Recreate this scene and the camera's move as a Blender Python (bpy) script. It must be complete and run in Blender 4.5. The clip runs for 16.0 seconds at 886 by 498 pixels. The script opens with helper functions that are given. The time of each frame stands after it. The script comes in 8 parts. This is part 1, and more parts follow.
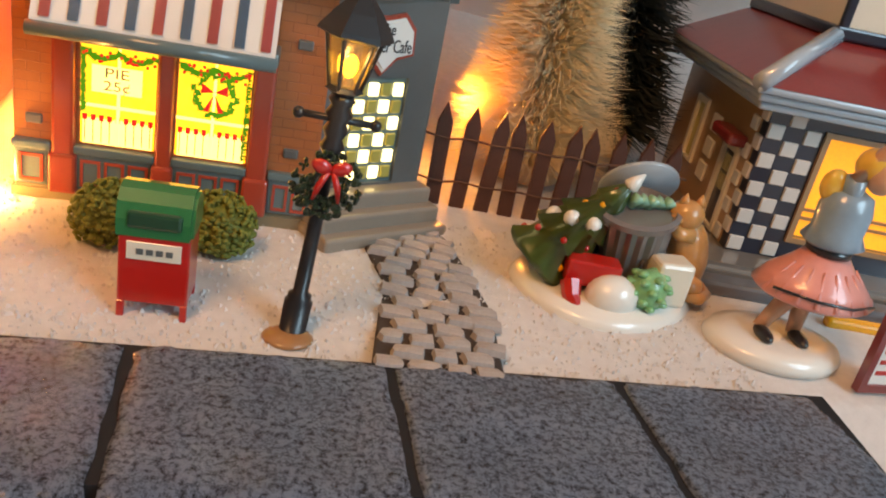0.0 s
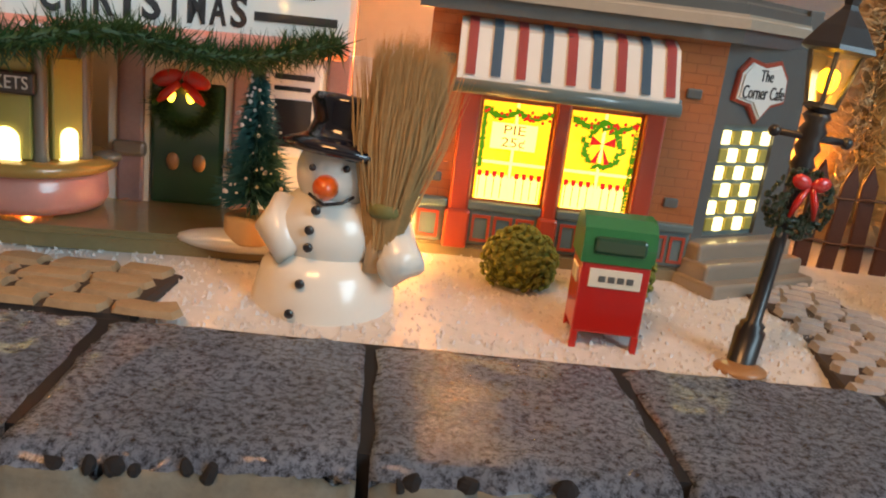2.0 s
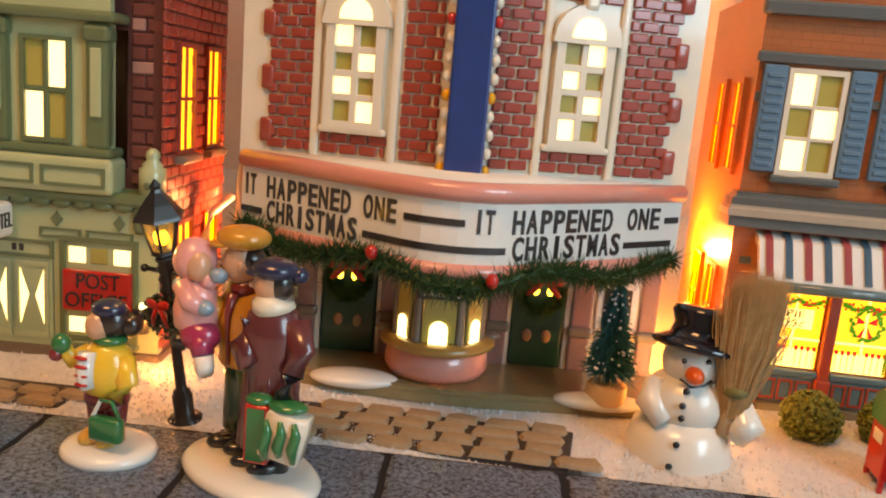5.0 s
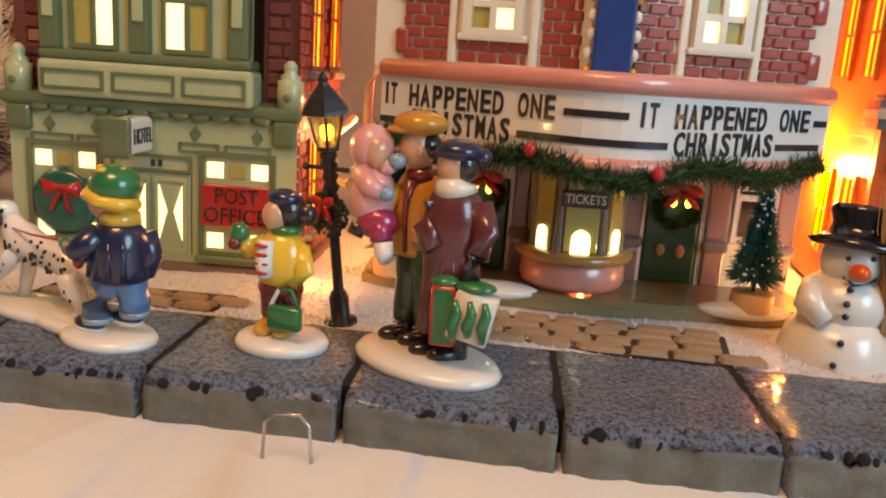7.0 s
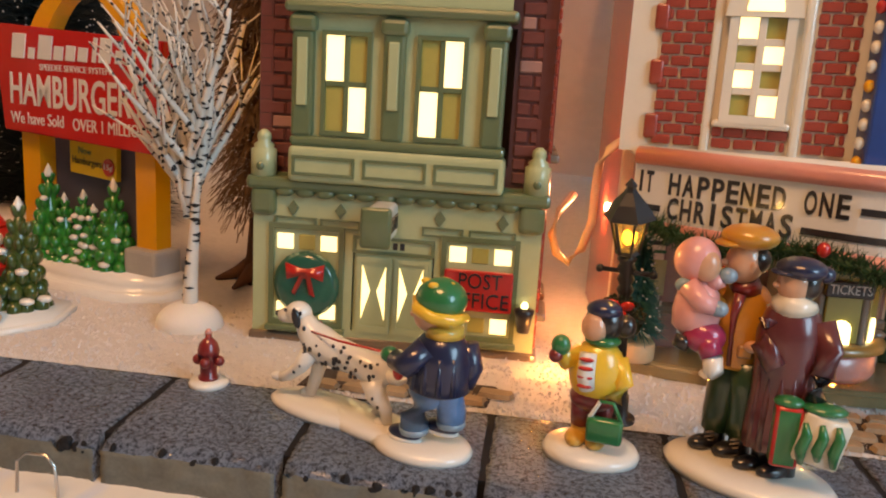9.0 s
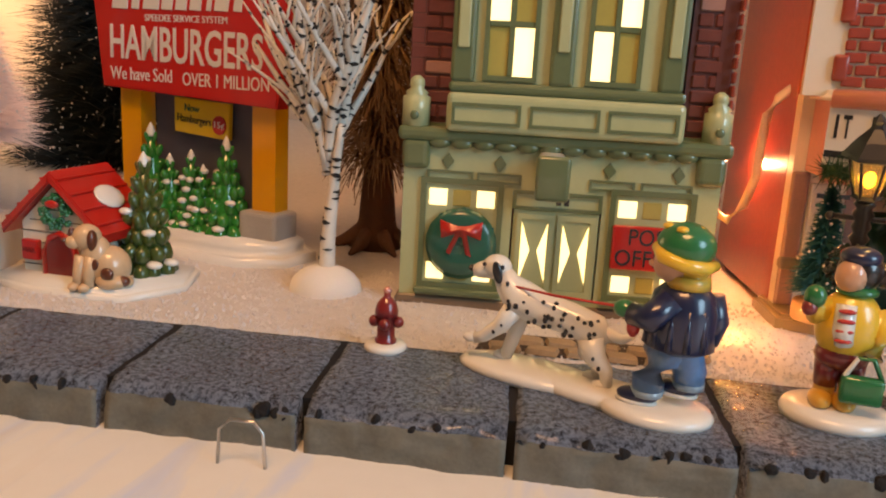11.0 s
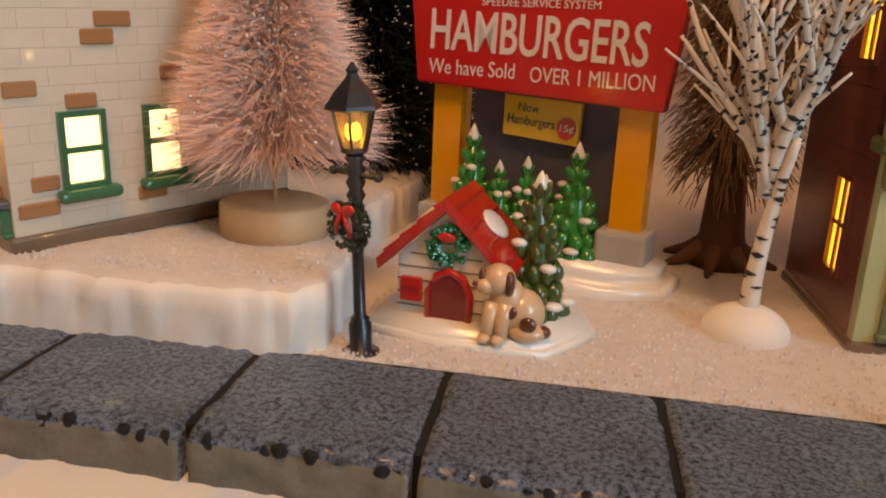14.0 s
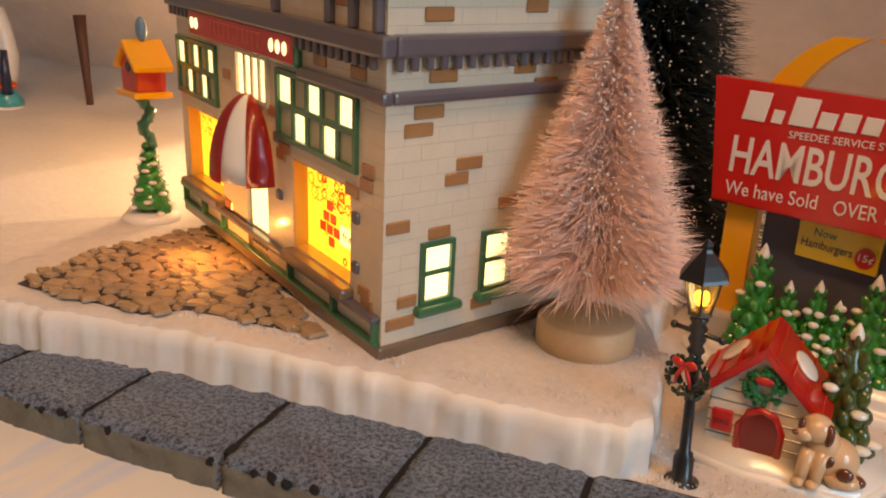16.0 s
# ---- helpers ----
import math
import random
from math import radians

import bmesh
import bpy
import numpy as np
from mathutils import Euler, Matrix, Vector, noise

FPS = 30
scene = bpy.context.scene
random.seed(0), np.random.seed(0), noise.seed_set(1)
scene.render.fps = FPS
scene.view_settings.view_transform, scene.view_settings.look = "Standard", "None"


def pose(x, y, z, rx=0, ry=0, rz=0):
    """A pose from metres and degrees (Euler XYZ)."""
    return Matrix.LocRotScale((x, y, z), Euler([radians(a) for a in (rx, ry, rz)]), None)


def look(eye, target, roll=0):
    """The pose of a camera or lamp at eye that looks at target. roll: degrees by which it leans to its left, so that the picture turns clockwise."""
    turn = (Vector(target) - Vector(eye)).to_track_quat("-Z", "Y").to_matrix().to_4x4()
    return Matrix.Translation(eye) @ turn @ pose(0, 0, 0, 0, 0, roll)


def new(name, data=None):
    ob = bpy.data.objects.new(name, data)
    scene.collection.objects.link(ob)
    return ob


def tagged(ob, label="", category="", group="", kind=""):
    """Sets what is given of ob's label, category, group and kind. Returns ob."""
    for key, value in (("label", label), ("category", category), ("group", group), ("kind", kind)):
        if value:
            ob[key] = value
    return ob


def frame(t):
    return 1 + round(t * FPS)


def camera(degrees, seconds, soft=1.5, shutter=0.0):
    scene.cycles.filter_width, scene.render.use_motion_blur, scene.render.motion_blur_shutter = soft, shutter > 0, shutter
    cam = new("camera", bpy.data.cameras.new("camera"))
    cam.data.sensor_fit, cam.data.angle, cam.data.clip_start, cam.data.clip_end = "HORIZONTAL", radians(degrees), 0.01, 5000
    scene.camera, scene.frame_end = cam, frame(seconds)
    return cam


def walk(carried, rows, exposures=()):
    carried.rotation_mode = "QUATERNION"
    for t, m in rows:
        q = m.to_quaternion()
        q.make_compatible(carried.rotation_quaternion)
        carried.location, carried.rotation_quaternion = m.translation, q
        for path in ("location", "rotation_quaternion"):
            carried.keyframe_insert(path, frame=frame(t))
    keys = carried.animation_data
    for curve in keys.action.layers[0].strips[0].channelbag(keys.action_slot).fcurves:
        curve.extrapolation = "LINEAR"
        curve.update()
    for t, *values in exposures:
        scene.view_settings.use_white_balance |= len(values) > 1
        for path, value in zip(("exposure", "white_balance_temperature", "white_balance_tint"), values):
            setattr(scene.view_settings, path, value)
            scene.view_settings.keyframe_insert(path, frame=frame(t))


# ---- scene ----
cam = camera(57.79, 16.0, soft=2.0)
# seconds, eye, target (centimetres), roll
PATH = [
    (0, (3.41, 6.19, 15.66), (5.95, 24.35, 7.67), 11.97),
    (0.5, (0.60, 5.21, 15.56), (1.94, 23.72, 8.11), 10.79),
    (1, (-3.06, 4.04, 13.97), (-2.29, 22.92, 7.41), 9.06),
    (1.5, (-5.10, 5.04, 11.27), (-4.98, 24.22, 5.60), 7.30),
    (2, (-8.09, 4.85, 10.40), (-8.93, 24.06, 4.91), 6.93),
    (2.5, (-12.84, 3.54, 10.80), (-15.01, 22.74, 5.61), 7.34),
    (3, (-14.61, 3.29, 11.83), (-17.78, 22.48, 7.15), 6.88),
    (3.5, (-17.82, 0.83, 14.98), (-21.47, 20.08, 10.94), 5.98),
    (6, (-21.12, -9.49, 17.21), (-24.36, 9.87, 13.36), 4.20),
    (6.5, (-23.03, -9.23, 13.94), (-26.67, 10.01, 9.91), 3.97),
    (7, (-25.72, -9.17, 12.50), (-29.73, 9.94, 8.15), 3.90),
    (7.5, (-28.15, -9.75, 12.56), (-32.38, 9.31, 8.20), 3.79),
    (8, (-31.57, -10.09, 11.72), (-35.87, 8.95, 7.37), 3.78),
    (8.5, (-35.27, -9.70, 12.48), (-39.87, 9.26, 8.10), 3.52),
    (9, (-38.24, -11.06, 15.87), (-43.03, 7.92, 11.74), 3.46),
    (9.5, (-39.88, -12.50, 16.74), (-44.70, 6.51, 12.78), 3.36),
    (10, (-42.97, -11.87, 14.49), (-47.86, 7.10, 10.49), 3.42),
    (12.5, (-57.38, -8.43, 12.59), (-61.38, 10.39, 7.10), 2.96),
    (13, (-62.59, -7.35, 13.02), (-66.58, 11.41, 7.36), 3.03),
    (13.5, (-66.82, -6.78, 13.72), (-71.29, 11.90, 8.13), 3.00),
    (14, (-69.47, -7.60, 14.04), (-74.89, 10.84, 8.51), 2.51),
    (14.5, (-72.08, -8.94, 14.75), (-78.65, 9.16, 9.33), 2.11),
    (15, (-74.78, -11.13, 16.20), (-82.28, 6.62, 10.86), 2.12),
    (15.5, (-75.15, -13.47, 19.29), (-83.72, 3.78, 13.91), 3.24),
    (16, (-76.44, -13.18, 21.82), (-85.50, 3.63, 15.86), 2.70),
]
CM = 0.01
walk(cam, [(t, look(Vector(e) * CM, Vector(a) * CM, r)) for t, e, a, r in PATH], exposures=[(0, 0.24, 9000, 14), (2, 0.24, 9200, 14), (3.5, 0.26, 9600, 14), (6, 0.24, 9000, 14), (8, 0.22, 8300, 14), (16, 0.22, 8300, 14)])

# ---------------------------------------------------------------- light of the room
world = bpy.data.worlds.new("room_air")
scene.world = world
world.use_nodes = True
world.node_tree.nodes["Background"].inputs[0].default_value = (0.75, 0.8, 1.0, 1)
world.node_tree.nodes["Background"].inputs[1].default_value = 0.035


def area_lamp(name, eye, target, w, h, watts, color):
    d = bpy.data.lights.new(name, "AREA")
    d.shape, d.size, d.size_y, d.energy, d.color = "RECTANGLE", w, h, watts, color
    ob = new(name, d)
    ob.matrix_world = look(eye, target)
    return ob


def bulb_lamp(name, x, y, z, watts, color, radius=0.3):
    d = bpy.data.lights.new(name, "POINT")
    d.energy, d.color, d.shadow_soft_size = watts, color, radius * 0.01
    ob = new(name, d)
    ob.location = Vector((x, y, z)) * 0.01
    return ob


WARM, AMBER = (1.0, 0.72, 0.38), (1.0, 0.40, 0.10)
# daylight from the room's window, the ceiling lamp, the bulbs behind and inside the houses, and one added fill
area_lamp("window_light", (1.55, -0.9, 1.0), (0.0, 0.3, 0.0), 1.0, 1.3, 42, (0.36, 0.66, 1.0))
area_lamp("ceiling_light", (-0.6, -0.5, 1.75), (-0.55, 0.25, 0.0), 0.7, 0.7, 28, (1.0, 0.55, 0.27))
bulb_lamp("bulb_cafe_side", -13.4, 49, 8, 2.0, AMBER)
bulb_lamp("bulb_cafe_under", -12.4, 40.2, 0.5, 0.16, (1.0, 0.55, 0.18), 0.25)
bulb_lamp("bulb_hotel_side", -41.0, 44, 8, 0.9, (1.0, 0.42, 0.2))
bulb_lamp("bulb_hotel_under", -42.6, 33.0, 0.9, 0.05, AMBER, 0.2)
bulb_lamp("bulb_theatre_under", -27, 36.3, 0.5, 0.1, AMBER, 0.2)
bulb_lamp("bulb_bakery_door", -117.5, 26.0, 5.0, 0.12, AMBER)
# added fill with no real bulb: warms and brightens the backdrop past the bakery
bulb_lamp("backdrop_fill", -134, 56, 14, 2.4, (1.0, 0.66, 0.38))
bulb_lamp("bulb_diner", 30, 49, 9, 0.08, AMBER)
bulb_lamp("bulb_fence", 9.5, 54, 5, 0.2, AMBER)

# ---------------------------------------------------------------- materials


def mat(name, color, rough=0.5, metal=0.0, var=0.18, scale=60.0, fine=900.0, bump=0.15, coat=0.0, emit=0.0, tint=None, sss=0.0):
    """A surface with two scales of tone: broad clouds and a fine grain, and a fine relief."""
    m = bpy.data.materials.new(name)
    m.use_nodes = True
    nt, b = m.node_tree, m.node_tree.nodes["Principled BSDF"]
    tc = nt.nodes.new("ShaderNodeTexCoord")
    n1, n2 = nt.nodes.new("ShaderNodeTexNoise"), nt.nodes.new("ShaderNodeTexNoise")
    n1.inputs["Scale"].default_value, n1.inputs["Detail"].default_value = scale, 4
    n2.inputs["Scale"].default_value, n2.inputs["Detail"].default_value = fine, 3
    ramp = nt.nodes.new("ShaderNodeMix")
    ramp.data_type = "RGBA"
    lo = tint or tuple(c * (1 - var) for c in color)
    hi = tuple(min(1.0, c * (1 + var * 0.7)) for c in color)
    ramp.inputs[6].default_value, ramp.inputs[7].default_value = (*lo, 1), (*hi, 1)
    mix = nt.nodes.new("ShaderNodeMath")
    mix.operation = "MULTIPLY_ADD"
    mix.inputs[1].default_value = 0.35
    half = nt.nodes.new("ShaderNodeMath")
    half.operation = "MULTIPLY"
    half.inputs[1].default_value = 0.65
    L = nt.links.new
    L(tc.outputs["Object"], n1.inputs["Vector"])
    L(tc.outputs["Object"], n2.inputs["Vector"])
    L(n1.outputs["Fac"], half.inputs[0])
    L(n2.outputs["Fac"], mix.inputs[0])
    L(half.outputs[0], mix.inputs[2])
    L(mix.outputs[0], ramp.inputs[0])
    L(ramp.outputs[2], b.inputs["Base Color"])
    b.inputs["Roughness"].default_value, b.inputs["Metallic"].default_value = rough, metal
    b.inputs["Coat Weight"].default_value, b.inputs["Coat Roughness"].default_value = coat, 0.08
    if sss:
        b.inputs["Subsurface Weight"].default_value = sss
        b.inputs["Subsurface Radius"].default_value = (0.004, 0.003, 0.002)
    if bump:
        bp = nt.nodes.new("ShaderNodeBump")
        bp.inputs["Strength"].default_value, bp.inputs["Distance"].default_value = bump, 0.0006
        L(mix.outputs[0], bp.inputs["Height"])
        L(bp.outputs["Normal"], b.inputs["Normal"])
    if emit:
        L(ramp.outputs[2], b.inputs["Emission Color"])
        b.inputs["Emission Strength"].default_value = emit
    return m


def brick_mat(name, color, mortar, bw, bh, rough=0.3, coat=0.4, bump=0.5, gap=0.012):
    """Ceramic with bricks pressed into it: bw, bh in metres. Laid by object x + y along and z up."""
    m = mat(name, color, rough, coat=coat, bump=0)
    nt, b = m.node_tree, m.node_tree.nodes["Principled BSDF"]
    L = nt.links.new
    tc = nt.nodes.new("ShaderNodeTexCoord")
    sep, com = nt.nodes.new("ShaderNodeSeparateXYZ"), nt.nodes.new("ShaderNodeCombineXYZ")
    add = nt.nodes.new("ShaderNodeMath")
    L(tc.outputs["Object"], sep.inputs[0])
    L(sep.outputs[0], add.inputs[0])
    L(sep.outputs[1], add.inputs[1])
    L(add.outputs[0], com.inputs[0])
    L(sep.outputs[2], com.inputs[1])
    br = nt.nodes.new("ShaderNodeTexBrick")
    br.inputs["Scale"].default_value = 1.0 / (bw * 2)
    br.inputs["Brick Width"].default_value, br.inputs["Row Height"].default_value = 0.5, 0.5 * bh / bw
    br.inputs["Mortar Size"].default_value, br.inputs["Mortar Smooth"].default_value = gap, 0.6
    base = b.inputs["Base Color"].links[0].from_socket
    mx = nt.nodes.new("ShaderNodeMix")
    mx.data_type = "RGBA"
    mx.inputs[7].default_value = (*mortar, 1)
    L(com.outputs[0], br.inputs["Vector"])
    L(br.outputs["Fac"], mx.inputs[0])
    L(base, mx.inputs[6])
    L(mx.outputs[2], b.inputs["Base Color"])
    inv = nt.nodes.new("ShaderNodeMath")
    inv.operation = "SUBTRACT"
    inv.inputs[0].default_value = 1.0
    L(br.outputs["Fac"], inv.inputs[1])
    bp = nt.nodes.new("ShaderNodeBump")
    bp.inputs["Strength"].default_value, bp.inputs["Distance"].default_value = bump, 0.0007
    L(inv.outputs[0], bp.inputs["Height"])
    L(bp.outputs["Normal"], b.inputs["Normal"])
    return m


def glaze(name, color, **k):
    """Glossy fired paint on porcelain."""
    a = dict(rough=0.28, coat=0.6, var=0.15, scale=90, fine=500, bump=0.2)
    a.update(k)
    return mat(name, color, **a)


SNOW = mat("snow_powder", (0.63, 0.60, 0.58), 0.75, var=0.22, scale=190, fine=1500, bump=1.6)
SNOWBLOCK = mat("foam_snow", (0.76, 0.74, 0.70), 0.6, var=0.08, scale=60, fine=600, bump=0.4, sss=0.3)
PORCELAIN = glaze("white_porcelain", (0.76, 0.74, 0.68), var=0.04)
CLOTH = mat("table_cloth", (0.74, 0.74, 0.71), 0.5, var=0.10, scale=10, fine=90, bump=0.25)


def washes(m):
    """Pale blue and buff washes drawn across the cloth in long soft strokes."""
    nt, b = m.node_tree, m.node_tree.nodes["Principled BSDF"]
    L = nt.links.new
    tc, mp = nt.nodes.new("ShaderNodeTexCoord"), nt.nodes.new("ShaderNodeMapping")
    mp.inputs["Scale"].default_value = (34, 7, 7)
    L(tc.outputs["Object"], mp.inputs[0])
    base = b.inputs["Base Color"].links[0].from_socket
    for k, (tone, lo, hi, sc) in enumerate((((0.50, 0.62, 0.86), 0.53, 0.72, 1.0), ((0.60, 0.50, 0.36), 0.56, 0.80, 0.6))):
        no, ra, mx = nt.nodes.new("ShaderNodeTexNoise"), nt.nodes.new("ShaderNodeMapRange"), nt.nodes.new("ShaderNodeMix")
        no.noise_dimensions = "4D"
        no.inputs["W"].default_value, no.inputs["Scale"].default_value, no.inputs["Detail"].default_value, no.inputs["Distortion"].default_value = k * 7.3, sc, 4, 0.8
        ra.inputs["From Min"].default_value, ra.inputs["From Max"].default_value = lo, hi
        mx.data_type = "RGBA"
        mx.inputs[7].default_value = (*tone, 1)
        L(mp.outputs[0], no.inputs["Vector"])
        L(no.outputs["Fac"], ra.inputs["Value"])
        L(ra.outputs[0], mx.inputs[0])
        L(base, mx.inputs[6])
        base = mx.outputs[2]
    L(base, b.inputs["Base Color"])


washes(CLOTH)
CURB = mat("painted_foam_stone", (0.30, 0.375, 0.50), 0.26, var=0.75, scale=38, fine=650, bump=1.0, tint=(0.085, 0.10, 0.135))
CURB.node_tree.nodes["Principled BSDF"].inputs["Coat Weight"].default_value = 0.25
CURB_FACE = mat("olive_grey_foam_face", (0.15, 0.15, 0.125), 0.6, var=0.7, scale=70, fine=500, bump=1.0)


def pits(m):
    """Black pits and pale dry-brushed grains over the painted foam."""
    nt, b = m.node_tree, m.node_tree.nodes["Principled BSDF"]
    L = nt.links.new
    tc, vo, mx = nt.nodes.new("ShaderNodeTexCoord"), nt.nodes.new("ShaderNodeTexNoise"), nt.nodes.new("ShaderNodeMix")
    vo.inputs["Scale"].default_value, vo.inputs["Detail"].default_value, vo.inputs["Roughness"].default_value = 400, 8, 0.8
    ra = nt.nodes.new("ShaderNodeValToRGB")
    ra.color_ramp.elements[0].position, ra.color_ramp.elements[1].position = 0.39, 0.55
    ra.color_ramp.elements[0].color, ra.color_ramp.elements[1].color = (0, 0, 0, 1), (1, 1, 1, 1)
    mx.data_type = "RGBA"
    mx.inputs[6].default_value = (0.020, 0.022, 0.030, 1)
    base = b.inputs["Base Color"].links[0].from_socket
    L(tc.outputs["Object"], vo.inputs["Vector"])
    L(vo.outputs["Fac"], ra.inputs[0])
    L(ra.outputs[0], mx.inputs[0])
    L(base, mx.inputs[7])
    L(mx.outputs[2], b.inputs["Base Color"])
    bp = nt.nodes.new("ShaderNodeBump")
    bp.inputs["Strength"].default_value, bp.inputs["Distance"].default_value = 1.0, 0.004
    L(vo.outputs["Fac"], bp.inputs["Height"])
    L(bp.outputs["Normal"], b.inputs["Normal"])


pits(CURB)
CRACK = mat("black_joint_paint", (0.006, 0.006, 0.008), 0.9)
BACK = mat("backdrop_cloth", (0.80, 0.72, 0.68), 0.9, var=0.3, scale=9, fine=60, bump=0.3)
BLACK = glaze("black_paint", (0.012, 0.012, 0.016))
IRON = mat("black_plastic", (0.012, 0.012, 0.015), 0.35, var=0.2, coat=0.2)
BRICKTEX = brick_mat("pressed_dark_brick", (0.17, 0.045, 0.035), (0.09, 0.028, 0.022), 0.0155, 0.0076)
GREEN_L = glaze("pale_green_glaze", (0.42, 0.46, 0.25))
GREEN_D = glaze("dark_sage_glaze", (0.12, 0.16, 0.075))
OLIVE = glaze("olive_yellow_pane", (0.42, 0.36, 0.09))
LIT = mat("lit_pane", (1.0, 0.78, 0.42), 0.4, var=0.12, scale=130, bump=0, emit=1.75)
LIT_Y = mat("lit_yellow_pane", (1.0, 0.58, 0.05), 0.4, var=0.3, scale=90, fine=300, bump=0, emit=1.8, tint=(1.0, 0.26, 0.015))
LIT_HOT = mat("lit_bulb_spot", (1.0, 0.86, 0.45), 0.4, var=0.1, bump=0, emit=3.0)
BRICK_R = glaze("red_brick_glaze", (0.34, 0.055, 0.035), var=0.35, scale=200)
BRICK_D = glaze("dark_red_brick_glaze", (0.17, 0.045, 0.035), var=0.3, scale=200)
BRICK_P = glaze("pale_brick_glaze", (0.40, 0.20, 0.16), var=0.2)
MORTAR_D = glaze("dark_red_mortar", (0.11, 0.03, 0.025), rough=0.5, coat=0.1)
BROWNBASE = glaze("brown_base_glaze", (0.17, 0.115, 0.075))
PINK = glaze("pink_glaze", (0.66, 0.27, 0.22))
CREAM = glaze("cream_glaze", (0.74, 0.68, 0.56), var=0.06)
BLUE = glaze("royal_blue_glaze", (0.012, 0.045, 0.20), var=0.3)
GREENDOOR = glaze("bottle_green_glaze", (0.008, 0.055, 0.025))
CAFE_BRICK = brick_mat("orange_brick_glaze", (0.42, 0.13, 0.045), (0.30, 0.085, 0.03), 0.011, 0.0042)
CAFE_RED = glaze("brick_red_pilaster", (0.40, 0.055, 0.03))
CAFE_GREY = glaze("slate_grey_glaze", (0.10, 0.11, 0.11))
CAFE_TAUPE = glaze("taupe_glaze", (0.20, 0.16, 0.12))
TEAL = glaze("slate_teal_glaze", (0.10, 0.16, 0.17))
STRIPE_B = glaze("blue_stripe", (0.10, 0.20, 0.30))
STRIPE_R = glaze("rose_stripe", (0.60, 0.13, 0.13))
BAK_BRICK = brick_mat("buff_brick_glaze", (0.66, 0.58, 0.46), (0.58, 0.50, 0.39), 0.022, 0.0085, rough=0.4, coat=0.25, gap=0.008)
BAK_ACC = glaze("tan_accent_brick", (0.36, 0.17, 0.07))
SLATE = glaze("slate_blue_trim", (0.10, 0.09, 0.11))
GREEN_T = glaze("forest_green_trim", (0.025, 0.14, 0.065))
RED = glaze("bright_red_glaze", (0.50, 0.015, 0.012))
WHITE = glaze("white_paint", (0.74, 0.73, 0.69), var=0.04)
YELLOW = glaze("golden_yellow_plastic", (0.80, 0.36, 0.012), var=0.1)
SIGNRED = glaze("sign_red", (0.56, 0.02, 0.018), rough=0.2)
WOOD = mat("pale_turned_wood", (0.66, 0.44, 0.25), 0.55, var=0.25, scale=40, fine=300)
BARKBROWN = mat("brown_bark", (0.12, 0.05, 0.025), 0.8, var=0.4, scale=120, fine=600, bump=0.8)
FENCEBROWN = mat("brown_fence_wood", (0.085, 0.03, 0.018), 0.6, var=0.35, scale=100, fine=700, bump=0.6)
STONE = mat("cobble_stone", (0.40, 0.36, 0.34), 0.6, var=0.45, scale=160, fine=900, bump=1.0)
STONE_TAN = mat("tan_flagstone", (0.36, 0.25, 0.15), 0.6, var=0.5, scale=110, fine=800, bump=1.0)
GROUT = mat("dark_grout", (0.05, 0.035, 0.03), 0.8, var=0.4)

# ---------------------------------------------------------------- builders (all lengths in centimetres)


def thing(name, x, y, z=0.0, rz=0.0, label="", category="", group="", kind=""):
    ob = new(name)
    ob.empty_display_size = 0.01
    ob.matrix_world = pose(x * CM, y * CM, z * CM, 0, 0, rz)
    return tagged(ob, label, category, group, kind)


def part(name, bm, material, parent=None, label="", smooth=False, m=None):
    """Links a bmesh, in centimetres, as one mesh object under its parent."""
    me = bpy.data.meshes.new(name)
    if m is not None:
        bmesh.ops.transform(bm, matrix=m, verts=bm.verts)
    bmesh.ops.scale(bm, vec=(CM, CM, CM), verts=bm.verts)
    bmesh.ops.recalc_face_normals(bm, faces=bm.faces)
    bm.to_mesh(me)
    bm.free()
    me.materials.append(material)
    if smooth:
        me.polygons.foreach_set("use_smooth", [True] * len(me.polygons))
    ob = new(name, me)
    if parent is not None:
        ob.parent = parent
    return tagged(ob, label)


def mesh_part(name, verts, faces, material, parent=None, label="", smooth=False):
    me = bpy.data.meshes.new(name)
    me.from_pydata([(x * CM, y * CM, z * CM) for x, y, z in verts], [], faces)
    me.materials.append(material)
    if smooth:
        me.polygons.foreach_set("use_smooth", [True] * len(me.polygons))
    ob = new(name, me)
    if parent is not None:
        ob.parent = parent
    return tagged(ob, label)


def again(ob, parent, m):
    """Another piece on the same mesh."""
    o = new(ob.name.split(".")[0], ob.data)
    o.parent = parent
    o.matrix_local = m
    return o


def box(x0, x1, y0, y1, z0, z1, bev=0.12, seg=2, bm=None):
    b = bm or bmesh.new()
    r = bmesh.ops.create_cube(b, size=1.0, matrix=Matrix.Translation(((x0 + x1) / 2, (y0 + y1) / 2, (z0 + z1) / 2)) @ Matrix.Diagonal((x1 - x0, y1 - y0, z1 - z0, 1)))
    if bev:
        bev = min(bev, 0.45 * min(x1 - x0, y1 - y0, z1 - z0))
        edges = list({e for v in r["verts"] for e in v.link_edges})
        bmesh.ops.bevel(b, geom=edges, offset=bev, segments=seg, affect="EDGES", profile=0.5)
    return b


